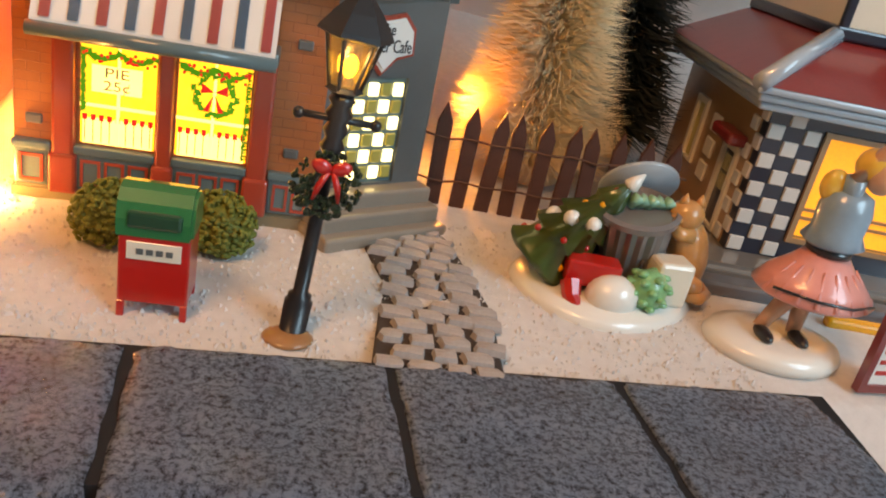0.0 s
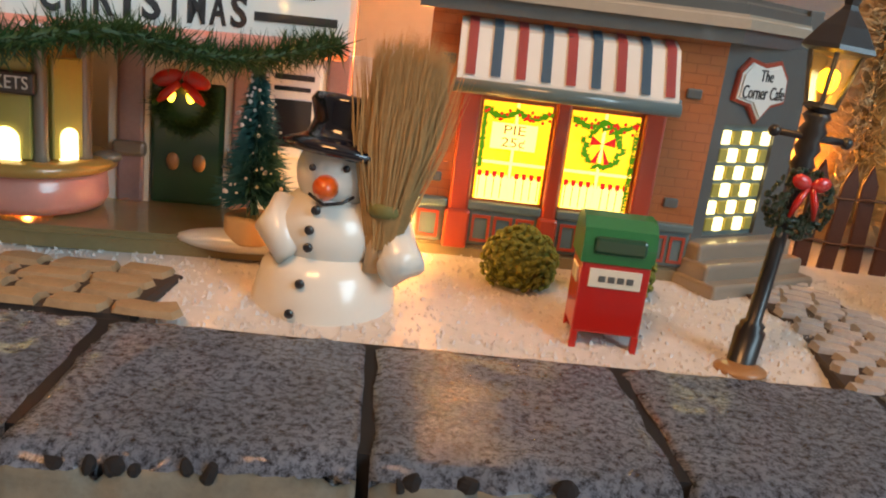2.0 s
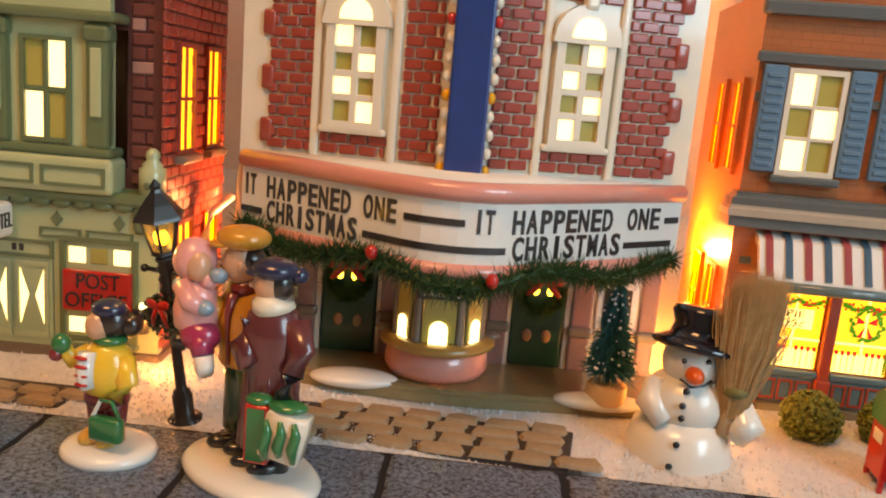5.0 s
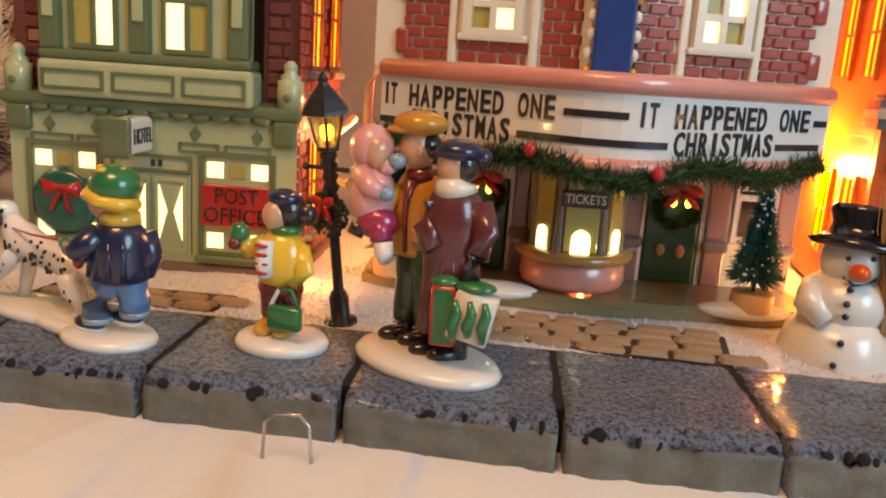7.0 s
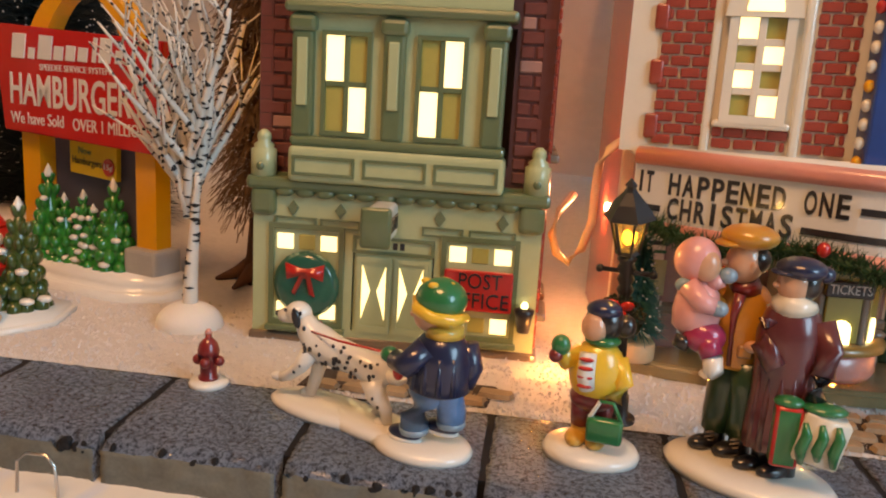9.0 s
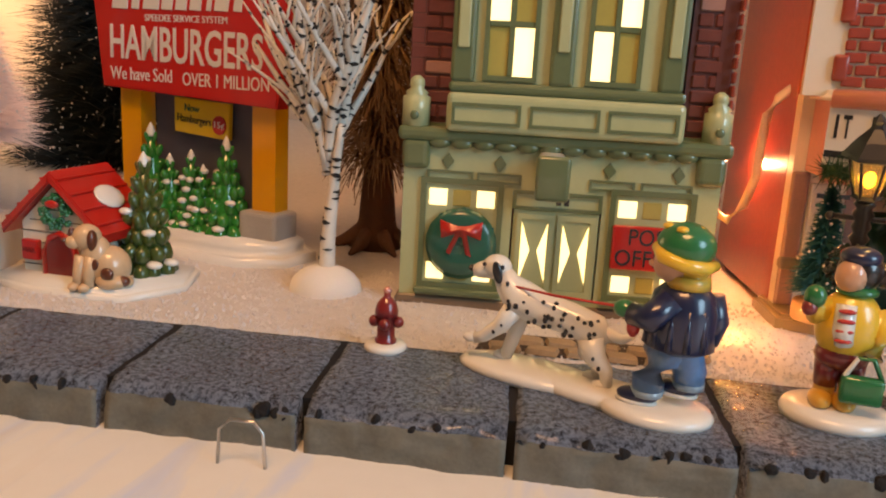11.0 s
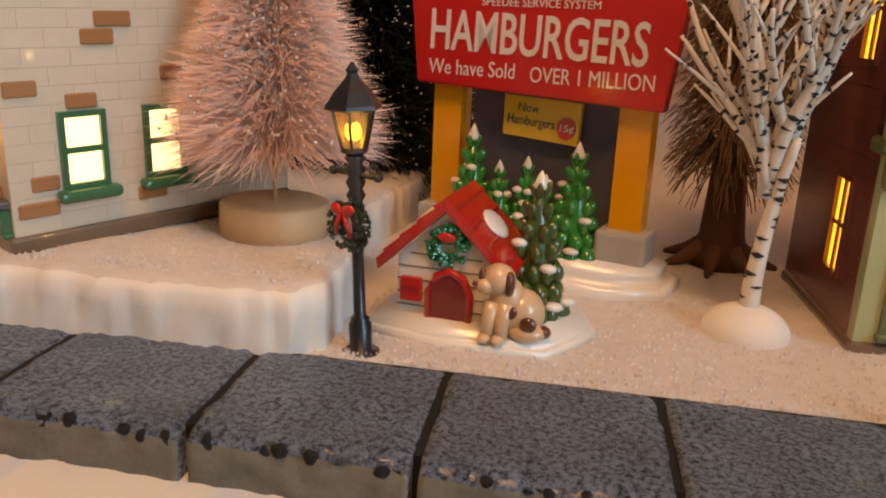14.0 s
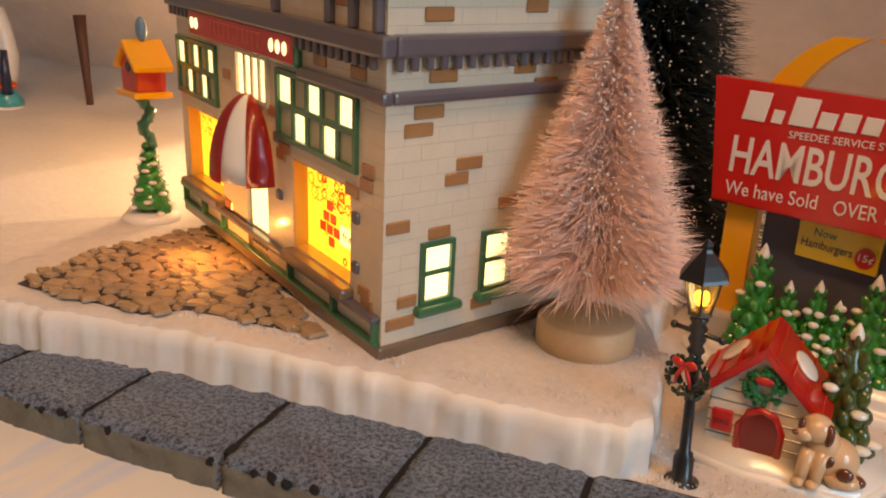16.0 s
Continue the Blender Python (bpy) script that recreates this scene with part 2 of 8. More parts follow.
def lathe(profile, n=24, bm=None, m=None):
    """A turned body from (radius, height) pairs, closed at both ends."""
    b = bm or bmesh.new()
    rings = []
    for r, z in profile:
        ring = []
        for i in range(n):
            a = 2 * math.pi * i / n
            p = Vector((r * math.cos(a), r * math.sin(a), z))
            ring.append(b.verts.new(m @ p if m else p))
        rings.append(ring)
    for a, c in zip(rings, rings[1:]):
        for i in range(n):
            b.faces.new((a[i], a[(i + 1) % n], c[(i + 1) % n], c[i]))
    b.faces.new(rings[0][::-1])
    b.faces.new(rings[-1])
    return b


def ball(cx, cy, cz, rx, ry=None, rz=None, bm=None, u=16, v=10, m=None):
    b = bm or bmesh.new()
    mm = Matrix.Translation((cx, cy, cz)) @ (m or Matrix.Identity(4)) @ Matrix.Diagonal((rx, ry or rx, rz or rx, 1))
    low, high = b.verts.new(mm @ Vector((0, 0, -1))), b.verts.new(mm @ Vector((0, 0, 1)))
    rings = []
    for k in range(1, v):
        e = math.pi * k / v
        s, z = math.sin(e), -math.cos(e)
        rings.append([b.verts.new(mm @ Vector((s * math.cos(2 * math.pi * i / u), s * math.sin(2 * math.pi * i / u), z))) for i in range(u)])
    for i in range(u):
        n = (i + 1) % u
        b.faces.new((low, rings[0][n], rings[0][i]))
        b.faces.new((high, rings[-1][i], rings[-1][n]))
        for p, q in zip(rings, rings[1:]):
            b.faces.new((p[i], p[n], q[n], q[i]))
    return b


def tube(pts, r, n=8, bm=None):
    """A round rod along points; r is one radius or one for each point."""
    b = bm or bmesh.new()
    pts = [Vector(p) for p in pts]
    rings = []
    for i, p in enumerate(pts):
        d = (pts[min(i + 1, len(pts) - 1)] - pts[max(i - 1, 0)]).normalized()
        s = d.cross(Vector((0.13, 0.31, 0.94)) if abs(d.z) < 0.9 else Vector((1, 0.1, 0))).normalized()
        t = d.cross(s)
        rad = r[i] if isinstance(r, (list, tuple)) else r
        rings.append([b.verts.new(p + rad * (math.cos(2 * math.pi * k / n) * s + math.sin(2 * math.pi * k / n) * t)) for k in range(n)])
    for a, c in zip(rings, rings[1:]):
        for k in range(n):
            b.faces.new((a[k], a[(k + 1) % n], c[(k + 1) % n], c[k]))
    b.faces.new(rings[0][::-1])
    b.faces.new(rings[-1])
    return b


def prism(outline, y0, y1, bev=0.08, seg=2):
    """An outline of (x, z) pairs, thick from y0 to y1."""
    b = bmesh.new()
    f = b.faces.new([b.verts.new((x, y0, z)) for x, z in outline])
    r = bmesh.ops.extrude_face_region(b, geom=[f])
    bmesh.ops.translate(b, vec=(0, y1 - y0, 0), verts=[v for v in r["geom"] if isinstance(v, bmesh.types.BMVert)])
    if bev:
        bmesh.ops.bevel(b, geom=[e for e in b.edges if abs(e.verts[0].co.y - e.verts[1].co.y) < 1e-6 and abs(e.verts[0].co.y - y0) < 1e-6], offset=bev, segments=seg, affect="EDGES")
    return b


def slab_poly(outline, z0, z1, bev=0.2, seg=3):
    """A plan outline of (x, y) pairs, thick from z0 to z1, its upper edge rounded."""
    b = bmesh.new()
    f = b.faces.new([b.verts.new((x, y, z0)) for x, y in outline])
    r = bmesh.ops.extrude_face_region(b, geom=[f])
    bmesh.ops.translate(b, vec=(0, 0, z1 - z0), verts=[v for v in r["geom"] if isinstance(v, bmesh.types.BMVert)])
    if bev:
        bmesh.ops.bevel(b, geom=[e for e in b.edges if e.verts[0].co.z > z1 - 1e-4 and e.verts[1].co.z > z1 - 1e-4], offset=bev, segments=seg, affect="EDGES")
    return b


def wall(x0, x1, z0, z1, holes, thick, y=0.0):
    """A wall in the plane y, thick backwards, with openings (x0, x1, z0, z1) through it."""
    xs = sorted({x0, x1, *(v for h in holes for v in h[:2])})
    zs = sorted({z0, z1, *(v for h in holes for v in h[2:])})

    def solid(i, k):
        if not (0 <= i < len(xs) - 1 and 0 <= k < len(zs) - 1):
            return False
        cx, cz = (xs[i] + xs[i + 1]) / 2, (zs[k] + zs[k + 1]) / 2
        return not any(h[0] < cx < h[1] and h[2] < cz < h[3] for h in holes)

    b = bmesh.new()
    fr = [[b.verts.new((x, y, z)) for z in zs] for x in xs]
    bk = [[b.verts.new((x, y + thick, z)) for z in zs] for x in xs]
    for i in range(len(xs) - 1):
        for k in range(len(zs) - 1):
            if not solid(i, k):
                continue
            for g in (fr, bk):
                b.faces.new((g[i][k], g[i + 1][k], g[i + 1][k + 1], g[i][k + 1]))
            for (di, dk, p, q) in ((-1, 0, (i, k), (i, k + 1)), (1, 0, (i + 1, k), (i + 1, k + 1)), (0, -1, (i, k), (i + 1, k)), (0, 1, (i, k + 1), (i + 1, k + 1))):
                if not solid(i + di, k + dk):
                    b.faces.new((fr[p[0]][p[1]], fr[q[0]][q[1]], bk[q[0]][q[1]], bk[p[0]][p[1]]))
    bmesh.ops.delete(b, geom=[v for v in b.verts if not v.link_faces], context="VERTS")
    return b


def text(name, words, size, material, parent, m, width=None, depth=0.05, label="", bold=0.0):
    """Lettering in the built-in font, centred on m's origin, in its x-y plane; width: its length, to which it is squeezed."""
    cu = bpy.data.curves.new(name, "FONT")
    cu.body, cu.size, cu.align_x, cu.align_y, cu.extrude, cu.resolution_u = words, size, "CENTER", "CENTER", depth, 3
    cu.offset = bold * size
    tmp = new(name, cu)
    me = bpy.data.meshes.new_from_object(tmp.evaluated_get(bpy.context.evaluated_depsgraph_get()))
    bpy.data.objects.remove(tmp)
    bpy.data.curves.remove(cu)
    b = bmesh.new()
    b.from_mesh(me)
    bpy.data.meshes.remove(me)
    if width:
        xs = [v.co.x for v in b.verts]
        bmesh.ops.scale(b, vec=(width / (max(xs) - min(xs)), 1, 1), verts=b.verts)
    return part(name, b, material, parent, label, m=m)


def front(x, y, z, ry=0.0):
    """Where lettering stands on a wall that looks to -y."""
    return Matrix.Translation((x, y, z)) @ Euler((math.pi / 2, radians(ry), 0)).to_matrix().to_4x4()


def window(parent, x0, x1, z0, z1, cols, rows, lit, frame_mat, y=0.0, name="window", bar=0.14, border=0.28, dark=None, depth=0.25):
    """A window with a proud frame, bars and panes; lit holds the (column, row from the top) of the panes that shine."""
    w = part(name, wall(x0 - border, x1 + border, z0 - border, z1 + border, [(x0, x1, z0, z1)], depth + 0.2, y - depth), frame_mat, parent)
    cw, ch = (x1 - x0) / cols, (z1 - z0) / rows
    for c in range(1, cols):
        part("glazing_bar", box(x0 + c * cw - bar / 2, x0 + c * cw + bar / 2, y - depth * 0.7, y + 0.1, z0, z1, 0.04, 1), frame_mat, w)
    for r in range(1, rows):
        part("glazing_bar", box(x0, x1, y - depth * 0.66, y + 0.1, z1 - r * ch - bar / 2, z1 - r * ch + bar / 2, 0.04, 1), frame_mat, w)
    for c in range(cols):
        for r in range(rows):
            part("pane", box(x0 + c * cw, x0 + (c + 1) * cw, y - 0.03, y + 0.12, z1 - (r + 1) * ch, z1 - r * ch, 0), LIT if (c, r) in lit else (dark or OLIVE), w)
    return w


def lay_bricks(parent, x0, x1, z0, z1, bw, bh, gap, material, y=0.0, proud=0.12, skip=lambda x, z: False, alt=None, ratio=0.0, face=None, seed=1):
    """Courses of single bricks on a wall; face turns the wall's own plane to another side of the house."""
    rnd = random.Random(seed)
    made = {}
    row, z = 0, z0
    while z + bh <= z1 + 0.01:
        x = x0 - (bw / 2 if row % 2 else 0)
        while x < x1 - 0.05:
            a, b = max(x, x0), min(x + bw - gap, x1)
            if b - a > 0.25 and not skip((a + b) / 2, z + bh / 2):
                wd = round((b - a) * 4) / 4 or 0.25
                mt = alt if alt and rnd.random() < ratio else material
                place = Matrix.Translation((((a + b) / 2) * CM, (y + rnd.uniform(-0.02, 0.02)) * CM, (z + bh / 2) * CM)) @ Matrix.Rotation(rnd.uniform(-0.025, 0.025), 4, "Y")
                place = face @ place if face else place
                if (wd, mt.name) not in made:
                    o = part("brick", box(-wd / 2, wd / 2, -proud, 0.05, -bh / 2 + gap / 2, bh / 2 - gap / 2, 0.07, 1), mt, parent)
                    o.matrix_local = place
                    made[(wd, mt.name)] = o
                else:
                    again(made[(wd, mt.name)], parent, place)
            x += bw
        z += bh
        row += 1


# ---------------------------------------------------------------- the room, the table and the ground
ROOMPAINT = mat("room_paint", (0.62, 0.58, 0.52), 0.9, var=0.05, scale=3, fine=40, bump=0.05)
FLOORWOOD = mat("room_floor", (0.22, 0.13, 0.07), 0.5, var=0.25, scale=4, fine=60)
for nm, b in (("room_floor", (-330, 180, -250, 130, -82, -76)), ("wall_south", (-330, 180, -256, -250, -76, 180)), ("wall_north", (-330, 180, 130, 136, -76, 180)),
              ("wall_west", (-336, -330, -250, 130, -76, 180)), ("wall_east", (180, 186, -250, 130, -76, 180)), ("ceiling", (-330, 180, -250, 130, 180, 186))):
    tagged(part(nm, box(*b, 0), FLOORWOOD if nm == "room_floor" else ROOMPAINT), {"room_floor": "brown wooden floor of the room", "ceiling": "plain pale ceiling of the room"}.get(nm, "plain pale painted wall of the room"), "floor" if nm == "room_floor" else nm.split("_")[0], kind="structure")


def sheet(name, x0, x1, y0, y1, step, height, material, label, cat, thick=1.0):
    nx, ny = int((x1 - x0) / step) + 1, int((y1 - y0) / step) + 1
    vs, fs = [], []
    for j in range(ny):
        for i in range(nx):
            x, y = x0 + i * step, y0 + j * step
            vs.append((x, y, height(x, y)))
    for j in range(ny - 1):
        for i in range(nx - 1):
            a = j * nx + i
            fs.append((a, a + 1, a + nx + 1, a + nx))
    return tagged(mesh_part(name, vs, fs, material, smooth=True), label, cat, kind="structure")


def curb_y(x):
    """The curb's back edge in plan."""
    return 30.35 + 0.1075 * x


def n2(x, y, s, seed=0.0):
    return noise.noise(Vector((x * s, y * s, seed)))


sheet("table_cloth", -260, 110, -70, 30, 2.5, lambda x, y: -2.02 + 0.1 * n2(x, y, 0.08), CLOTH, "white marbled cloth over the display table", "table cloth")
tagged(part("table", box(-255, 105, -68, 90, -6, -2.7, 0.6), FLOORWOOD), "wooden table under the village display", "table", kind="structure")


def snow_height(x, y):
    dip = 0.65 * max(0, 1 - (y - curb_y(x)) / 5) * min(1, max(0, (x + 30) / 12))
    back = max(0.0, y - 56)
    return -0.3 - dip + 3.1 * min(1, max(0, (-138 - x) / 14)) + 0.16 * n2(x, y, 0.16) + 0.07 * n2(x, y, 0.6, 3) + 0.05 * n2(x, y, 1.5, 7) + 0.006 * back * back + (1.2 * n2(x, y, 0.07, 2) if back > 0 else 0) * min(1, back / 10)


sheet("snow_ground", -260, 110, 12, 92, 0.8, lambda x, y: snow_height(x, y) if y > curb_y(x) - 0.1 else -2.58, SNOW, "powdery white artificial snow spread behind the curb", "snow")
sheet("backdrop", -300, 120, 0, 70, 2.0, lambda x, y: y, BACK, "pale painted cloth backdrop behind the village", "backdrop").matrix_world = pose(0, 0.92, 0, 90, 0, 0)

# the curb: a strip of painted foam slabs with black joints
pavement = thing("pavement", 0, 0, 0, 0, "blue-grey painted foam stone curb with black joints", "curb", kind="structure")
CRACKS = [23.4, 14.7, 5.8, -3.0, -11.1, -19.6, -27.8, -36.3, -44.5, -52.8, -60.9, -69.2, -77.7, -85.9, -94.4, -102.9, -112.0, -120.5, -129.0, -137.5]
part("joint_core", slab_poly([(24, curb_y(24) - 6.8), (24, curb_y(24) + 0.1), (-138, curb_y(-138) + 0.1), (-138, curb_y(-138) - 6.8)], -2.0, -0.14, 0), CRACK, pavement, "black joint between the slabs")


def curb_depth(x):
    return 7.2 + 0.5 * math.exp(-((x + 45) / 30) ** 2) + 0.8 * math.exp(-((x + 25) / 9) ** 2)


def curb_slab(i, xr, xl):
    """One slab: a pebbled top that rolls over a gouged front edge into a rough upright face."""
    nu, nv = 30, 26
    vs, fs, face_rows = [], [], 7
    lean = 0.14
    for a in range(nu + 1):
        u = a / nu
        x = xl + 0.17 + (xr - xl - 0.34) * u
        edge = min(u, 1 - u) * (xr - xl)
        w = curb_depth(x)
        wob = 0.2 * n2(x, i * 3.1, 0.9) + 0.12 * n2(x, i, 2.3)
        gouge = max(0.0, n2(x, 3.0, 1.25, 9) - 0.12) * 2.2
        for k in range(face_rows):
            z = -2.2 + 1.75 * k / (face_rows - 1)
            d = w + 0.12 + 0.22 * n2(x, z * 2, 0.7, 4) + 0.12 * n2(x, z * 2, 2.2, 6) - 0.28 * gouge * (k / (face_rows - 1)) ** 2
            vs.append((x + lean * d, curb_y(x) - d, z))
        for k in range(nv + 1):
            d = w * (1 - k / nv)
            px = x + lean * d + (0.12 * n2(d, i * 7 + (0 if u < 0.5 else 50), 0.8) if edge < 0.05 else 0)
            py = curb_y(x) - d + (wob if d < 0.3 else 0)
            zz = 0.1 * n2(px, py, 0.5, 1) + 0.06 * n2(px, py, 1.8, 2) + 0.05 * n2(px, py, 4.5, 5)
            zz -= 0.10 * max(0, 1 - edge / 0.22) ** 2 + 0.32 * max(0, 1 - (w - d) / 0.5) ** 2 + 0.12 * max(0, 1 - d / 0.3) ** 2
            zz -= 0.4 * gouge * max(0, 1 - (w - d) / 0.9)
            vs.append((px, py, zz))
        for z in (-0.4, -2.2):
            vs.append((x, curb_y(x) + 0.1 + wob, z))
    m = face_rows + nv + 3
    for a in range(nu):
        for k in range(m - 1):
            q = a * m + k
            fs.append((q, q + 1, q + m + 1, q + m))
    fs.append(tuple(range(m - 1, -1, -1)))
    fs.append(tuple(nu * m + k for k in range(m)))
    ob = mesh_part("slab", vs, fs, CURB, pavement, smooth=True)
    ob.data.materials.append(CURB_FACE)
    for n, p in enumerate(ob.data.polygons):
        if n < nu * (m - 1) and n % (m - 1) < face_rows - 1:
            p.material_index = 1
    # black gouges cut into the rolled front edge
    rnd = random.Random(i + 40)
    bm = bmesh.new()
    for _ in range(rnd.randint(4, 9)):
        x = rnd.uniform(xl + 0.5, xr - 0.5)
        w = curb_depth(x)
        ball(x + lean * w, curb_y(x) - w + 0.02, -0.42 + rnd.uniform(-0.15, 0.1), rnd.uniform(0.12, 0.34), 0.2, rnd.uniform(0.16, 0.34), bm=bm, u=8, v=6, m=Matrix.Rotation(rnd.uniform(-0.5, 0.5), 4, "Y"))
    for v in bm.verts:
        v.co.x += 0.09 * n2(v.co.x * 3, v.co.z * 3, 1.0)
        v.co.z += 0.09 * n2(v.co.z * 3, v.co.x * 3, 1.3)
    part("gouge", bm, CRACK, ob, "black gouges in the front edge")


for i in range(len(CRACKS) - 1):
    curb_slab(i, CRACKS[i], CRACKS[i + 1])

# ---------------------------------------------------------------- the hotel
SIDE_R = Matrix.Rotation(math.pi / 2, 4, "Z")


def side_at(x):
    """Turns a wall's plane to the house's right-hand side at that local x."""
    return Matrix.Translation((x * CM, 0, 0)) @ SIDE_R


def arch_panel(x0, x1, z0, z1, y0, y1, n=8):
    r = (x1 - x0) / 2
    pts = [(x0, z0), (x1, z0)] + [(x0 + r + r * math.cos(math.pi * k / n), z1 - r + r * math.sin(math.pi * k / n)) for k in range(n + 1)]
    return prism(pts, y0, y1, 0)


def hotel():
    h = thing("hotel", -60.8, 31.8, -0.9, 8.8, "pale green porcelain hotel with dark red brick sides, windows lit", "house model")
    h.scale = (1.015, 1.0, 1.04)
    W, D = 16.85, 12.0
    holesL = [(1.3, 5.2, 1.9, 7.3), (11.5, 15.4, 1.9, 7.3)]
    part("base", box(-0.25, W + 0.25, -0.3, D, 0, 1.1, 0.3), BROWNBASE, h)
    part("wall_front", wall(0, W, 1.05, 10.0, holesL + [(6.0, 10.8, 1.5, 7.2)], 0.8), GREEN_L, h)
    part("wall_side", box(W - 0.8, W, 0.85, D, 1.0, 24, 0.05, 1), MORTAR_D, h)
    part("wall_side", box(0, 0.8, 0.85, D, 1.0, 24, 0.05, 1), BRICKTEX, h)
    for y0, z0 in ((3.2, 3.4), (3.2, 13.4), (7.8, 13.4)):
        w = window(h, y0, y0 + 1.8, z0, z0 + 4.4, 2, 2, set(), BRICK_D, 0.0, dark=LIT_Y, bar=0.2)
        w.matrix_local = Matrix.Rotation(-math.pi / 2, 4, "Z") @ Matrix.Translation((-(2 * y0 + 1.8) * CM, 0, 0))
    part("wall_back", box(0.8, W - 0.8, D - 0.8, D, 1.0, 24, 0), MORTAR_D, h)
    part("wall_upper", wall(0, W, 10.0, 25, [(3.0, 14.6, 11.5, 19.0)], 0.8, 1.0), MORTAR_D, h)
    part("floor_slab", box(0.5, W - 0.5, 0.6, D - 0.5, 10.0, 10.4, 0), GREEN_D, h)
    part("roof", box(-0.1, W + 0.1, 0.9, D, 24, 25.2, 0.2), SLATE, h)
    lay_bricks(h, 0.05, 2.6, 10.6, 24, 1.55, 0.76, 0.12, BRICK_D, 1.0, 0.14, alt=BRICK_P, ratio=0.09, seed=3)
    lay_bricks(h, 14.9, W - 0.05, 10.6, 24, 1.55, 0.76, 0.12, BRICK_D, 1.0, 0.14, alt=BRICK_P, ratio=0.12, seed=4)
    lay_bricks(h, 0.2, D - 0.3, 1.3, 24, 1.35, 0.7, 0.12, BRICK_R, 0.0, 0.12, face=side_at(W), seed=5,
               skip=lambda x, z: any(a - 0.4 < x < b + 0.4 and c - 0.4 < z < d + 0.4 for a, b, c, d in ((2.6, 5.0, 12.6, 18.4), (7.6, 10.0, 12.6, 18.4), (2.6, 5.0, 3.2, 8.2), (7.6, 10.0, 3.2, 8.2))))
    # ground floor: ledge, frieze with diamonds, panels
    part("ledge", box(-0.35, W + 0.35, -0.5, 1.6, 9.5, 10.25, 0.25), GREEN_D, h)
    for x in (-0.1, W - 1.4):
        part("corner_bracket", box(x, x + 1.5, -0.45, 0.3, 8.0, 9.6, 0.4, 3), GREEN_D, h)
    for i in range(12):
        part("scallop", ball(1.9 + i * 1.18, -0.18, 9.45, 0.62, 0.3, 0.32, u=10, v=6), GREEN_D, h, smooth=True)
    for x in (2.4, 5.2, 11.0, 14.6):
        part("diamond", prism([(x - 0.34, 8.5), (x, 8.05), (x + 0.34, 8.5), (x, 8.95)], -0.16, 0.05, 0.05), GREEN_D, h)
    for x0, x1 in ((1.3, 3.8), (4.0, 6.4), (10.0, 12.4), (12.7, 15.4)):
        part("frieze_panel", wall(x0, x1, 7.45, 8.0, [(x0 + 0.13, x1 - 0.13, 7.56, 7.89)], 0.2, -0.14), GREEN_D, h)
    for j, (x0, x1, z0, z1) in enumerate(holesL):
        w = part("window", wall(x0 - 0.3, x1 + 0.3, z0 - 0.3, z1 + 0.3, [(x0, x1, z0, z1)], 0.35, -0.2), GREEN_D, h)
        cw = (x1 - x0) / 3
        for c in range(3):
            for k, (a, b) in enumerate(((6.1, 7.0), (2.05, 2.95))):
                part("pane", box(x0 + c * cw + 0.16, x0 + (c + 1) * cw - 0.16, -0.06, 0.25, a, b, 0.05, 1), OLIVE if c == 1 else LIT, w)
        part("panel", wall(x0, x1, z0, z1, [(x0 + c * cw + 0.16, x0 + (c + 1) * cw - 0.16, a, b) for c in range(3) for a, b in ((6.1, 7.0), (2.05, 2.95))], 0.3, 0.0), GREEN_L, w)
        part("sill", box(x0 - 0.45, x1 + 0.45, -0.5, 0.0, z0 - 0.62, z0 - 0.3, 0.1), GREEN_D, w)
    # wreath and notice
    bm = lathe([(0.15, 0.0), (1.8, 0.0), (1.95, 0.25), (1.6, 0.55), (0.9, 0.62), (0.2, 0.55)], 28)
    rnd = random.Random(8)
    for _ in range(420):
        a, r = rnd.uniform(0, 6.28), 1.9 * math.sqrt(rnd.random())
        ball(r * math.cos(a), r * math.sin(a), 0.5 - 0.09 * r * r + 0.05, rnd.uniform(0.09, 0.16), rnd.uniform(0.05, 0.09), 0.08, bm=bm, u=5, v=4, m=Matrix.Rotation(rnd.uniform(0, 6.28), 4, "Z"))
    wr = part("wreath", bm, glaze("teal_wreath_glaze", (0.012, 0.11, 0.075), var=0.4), h, "teal green wreath with a red bow", True, m=Matrix.Translation((3.35, -0.1, 4.15)) @ Matrix.Rotation(math.pi / 2, 4, "X"))
    bow = prism([(-1.15, 0.9), (-0.25, 0.62), (0.25, 0.62), (1.15, 0.9), (1.1, -0.05), (0.3, 0.2), (0.62, -1.0), (0.3, -0.85), (0.1, 0.05), (-0.1, 0.05), (-0.55, -0.95), (-0.75, -0.8), (-0.3, 0.2), (-1.05, -0.05)], -0.95, -0.55, 0.1)
    part("bow", bow, RED, wr, "red glazed bow", True, m=Matrix.Translation((3.35, 0, 4.55)))
    nt = part("notice_board", box(11.45, 15.45, -0.45, -0.05, 3.4, 5.75, 0.12), RED, h, "red board with black lettering")
    text("lettering", "POST", 1.25, BLACK, nt, front(13.55, -0.47, 5.15), 2.5)
    text("lettering", "OFFICE", 1.25, BLACK, nt, front(13.45, -0.47, 4.02), 3.6)
    # double door with lit slits
    dr = part("door", box(6.1, 10.7, 0.0, 0.5, 1.4, 6.2, 0.05, 1), GREEN_L, h)
    part("door_head", wall(6.0, 10.8, 6.2, 7.2, [(6.2, 10.6, 6.38, 7.02)], 0.5, -0.15), GREEN_D, dr)
    part("number_plate", box(6.2, 10.6, -0.02, 0.2, 6.38, 7.02, 0), GREEN_L, dr)
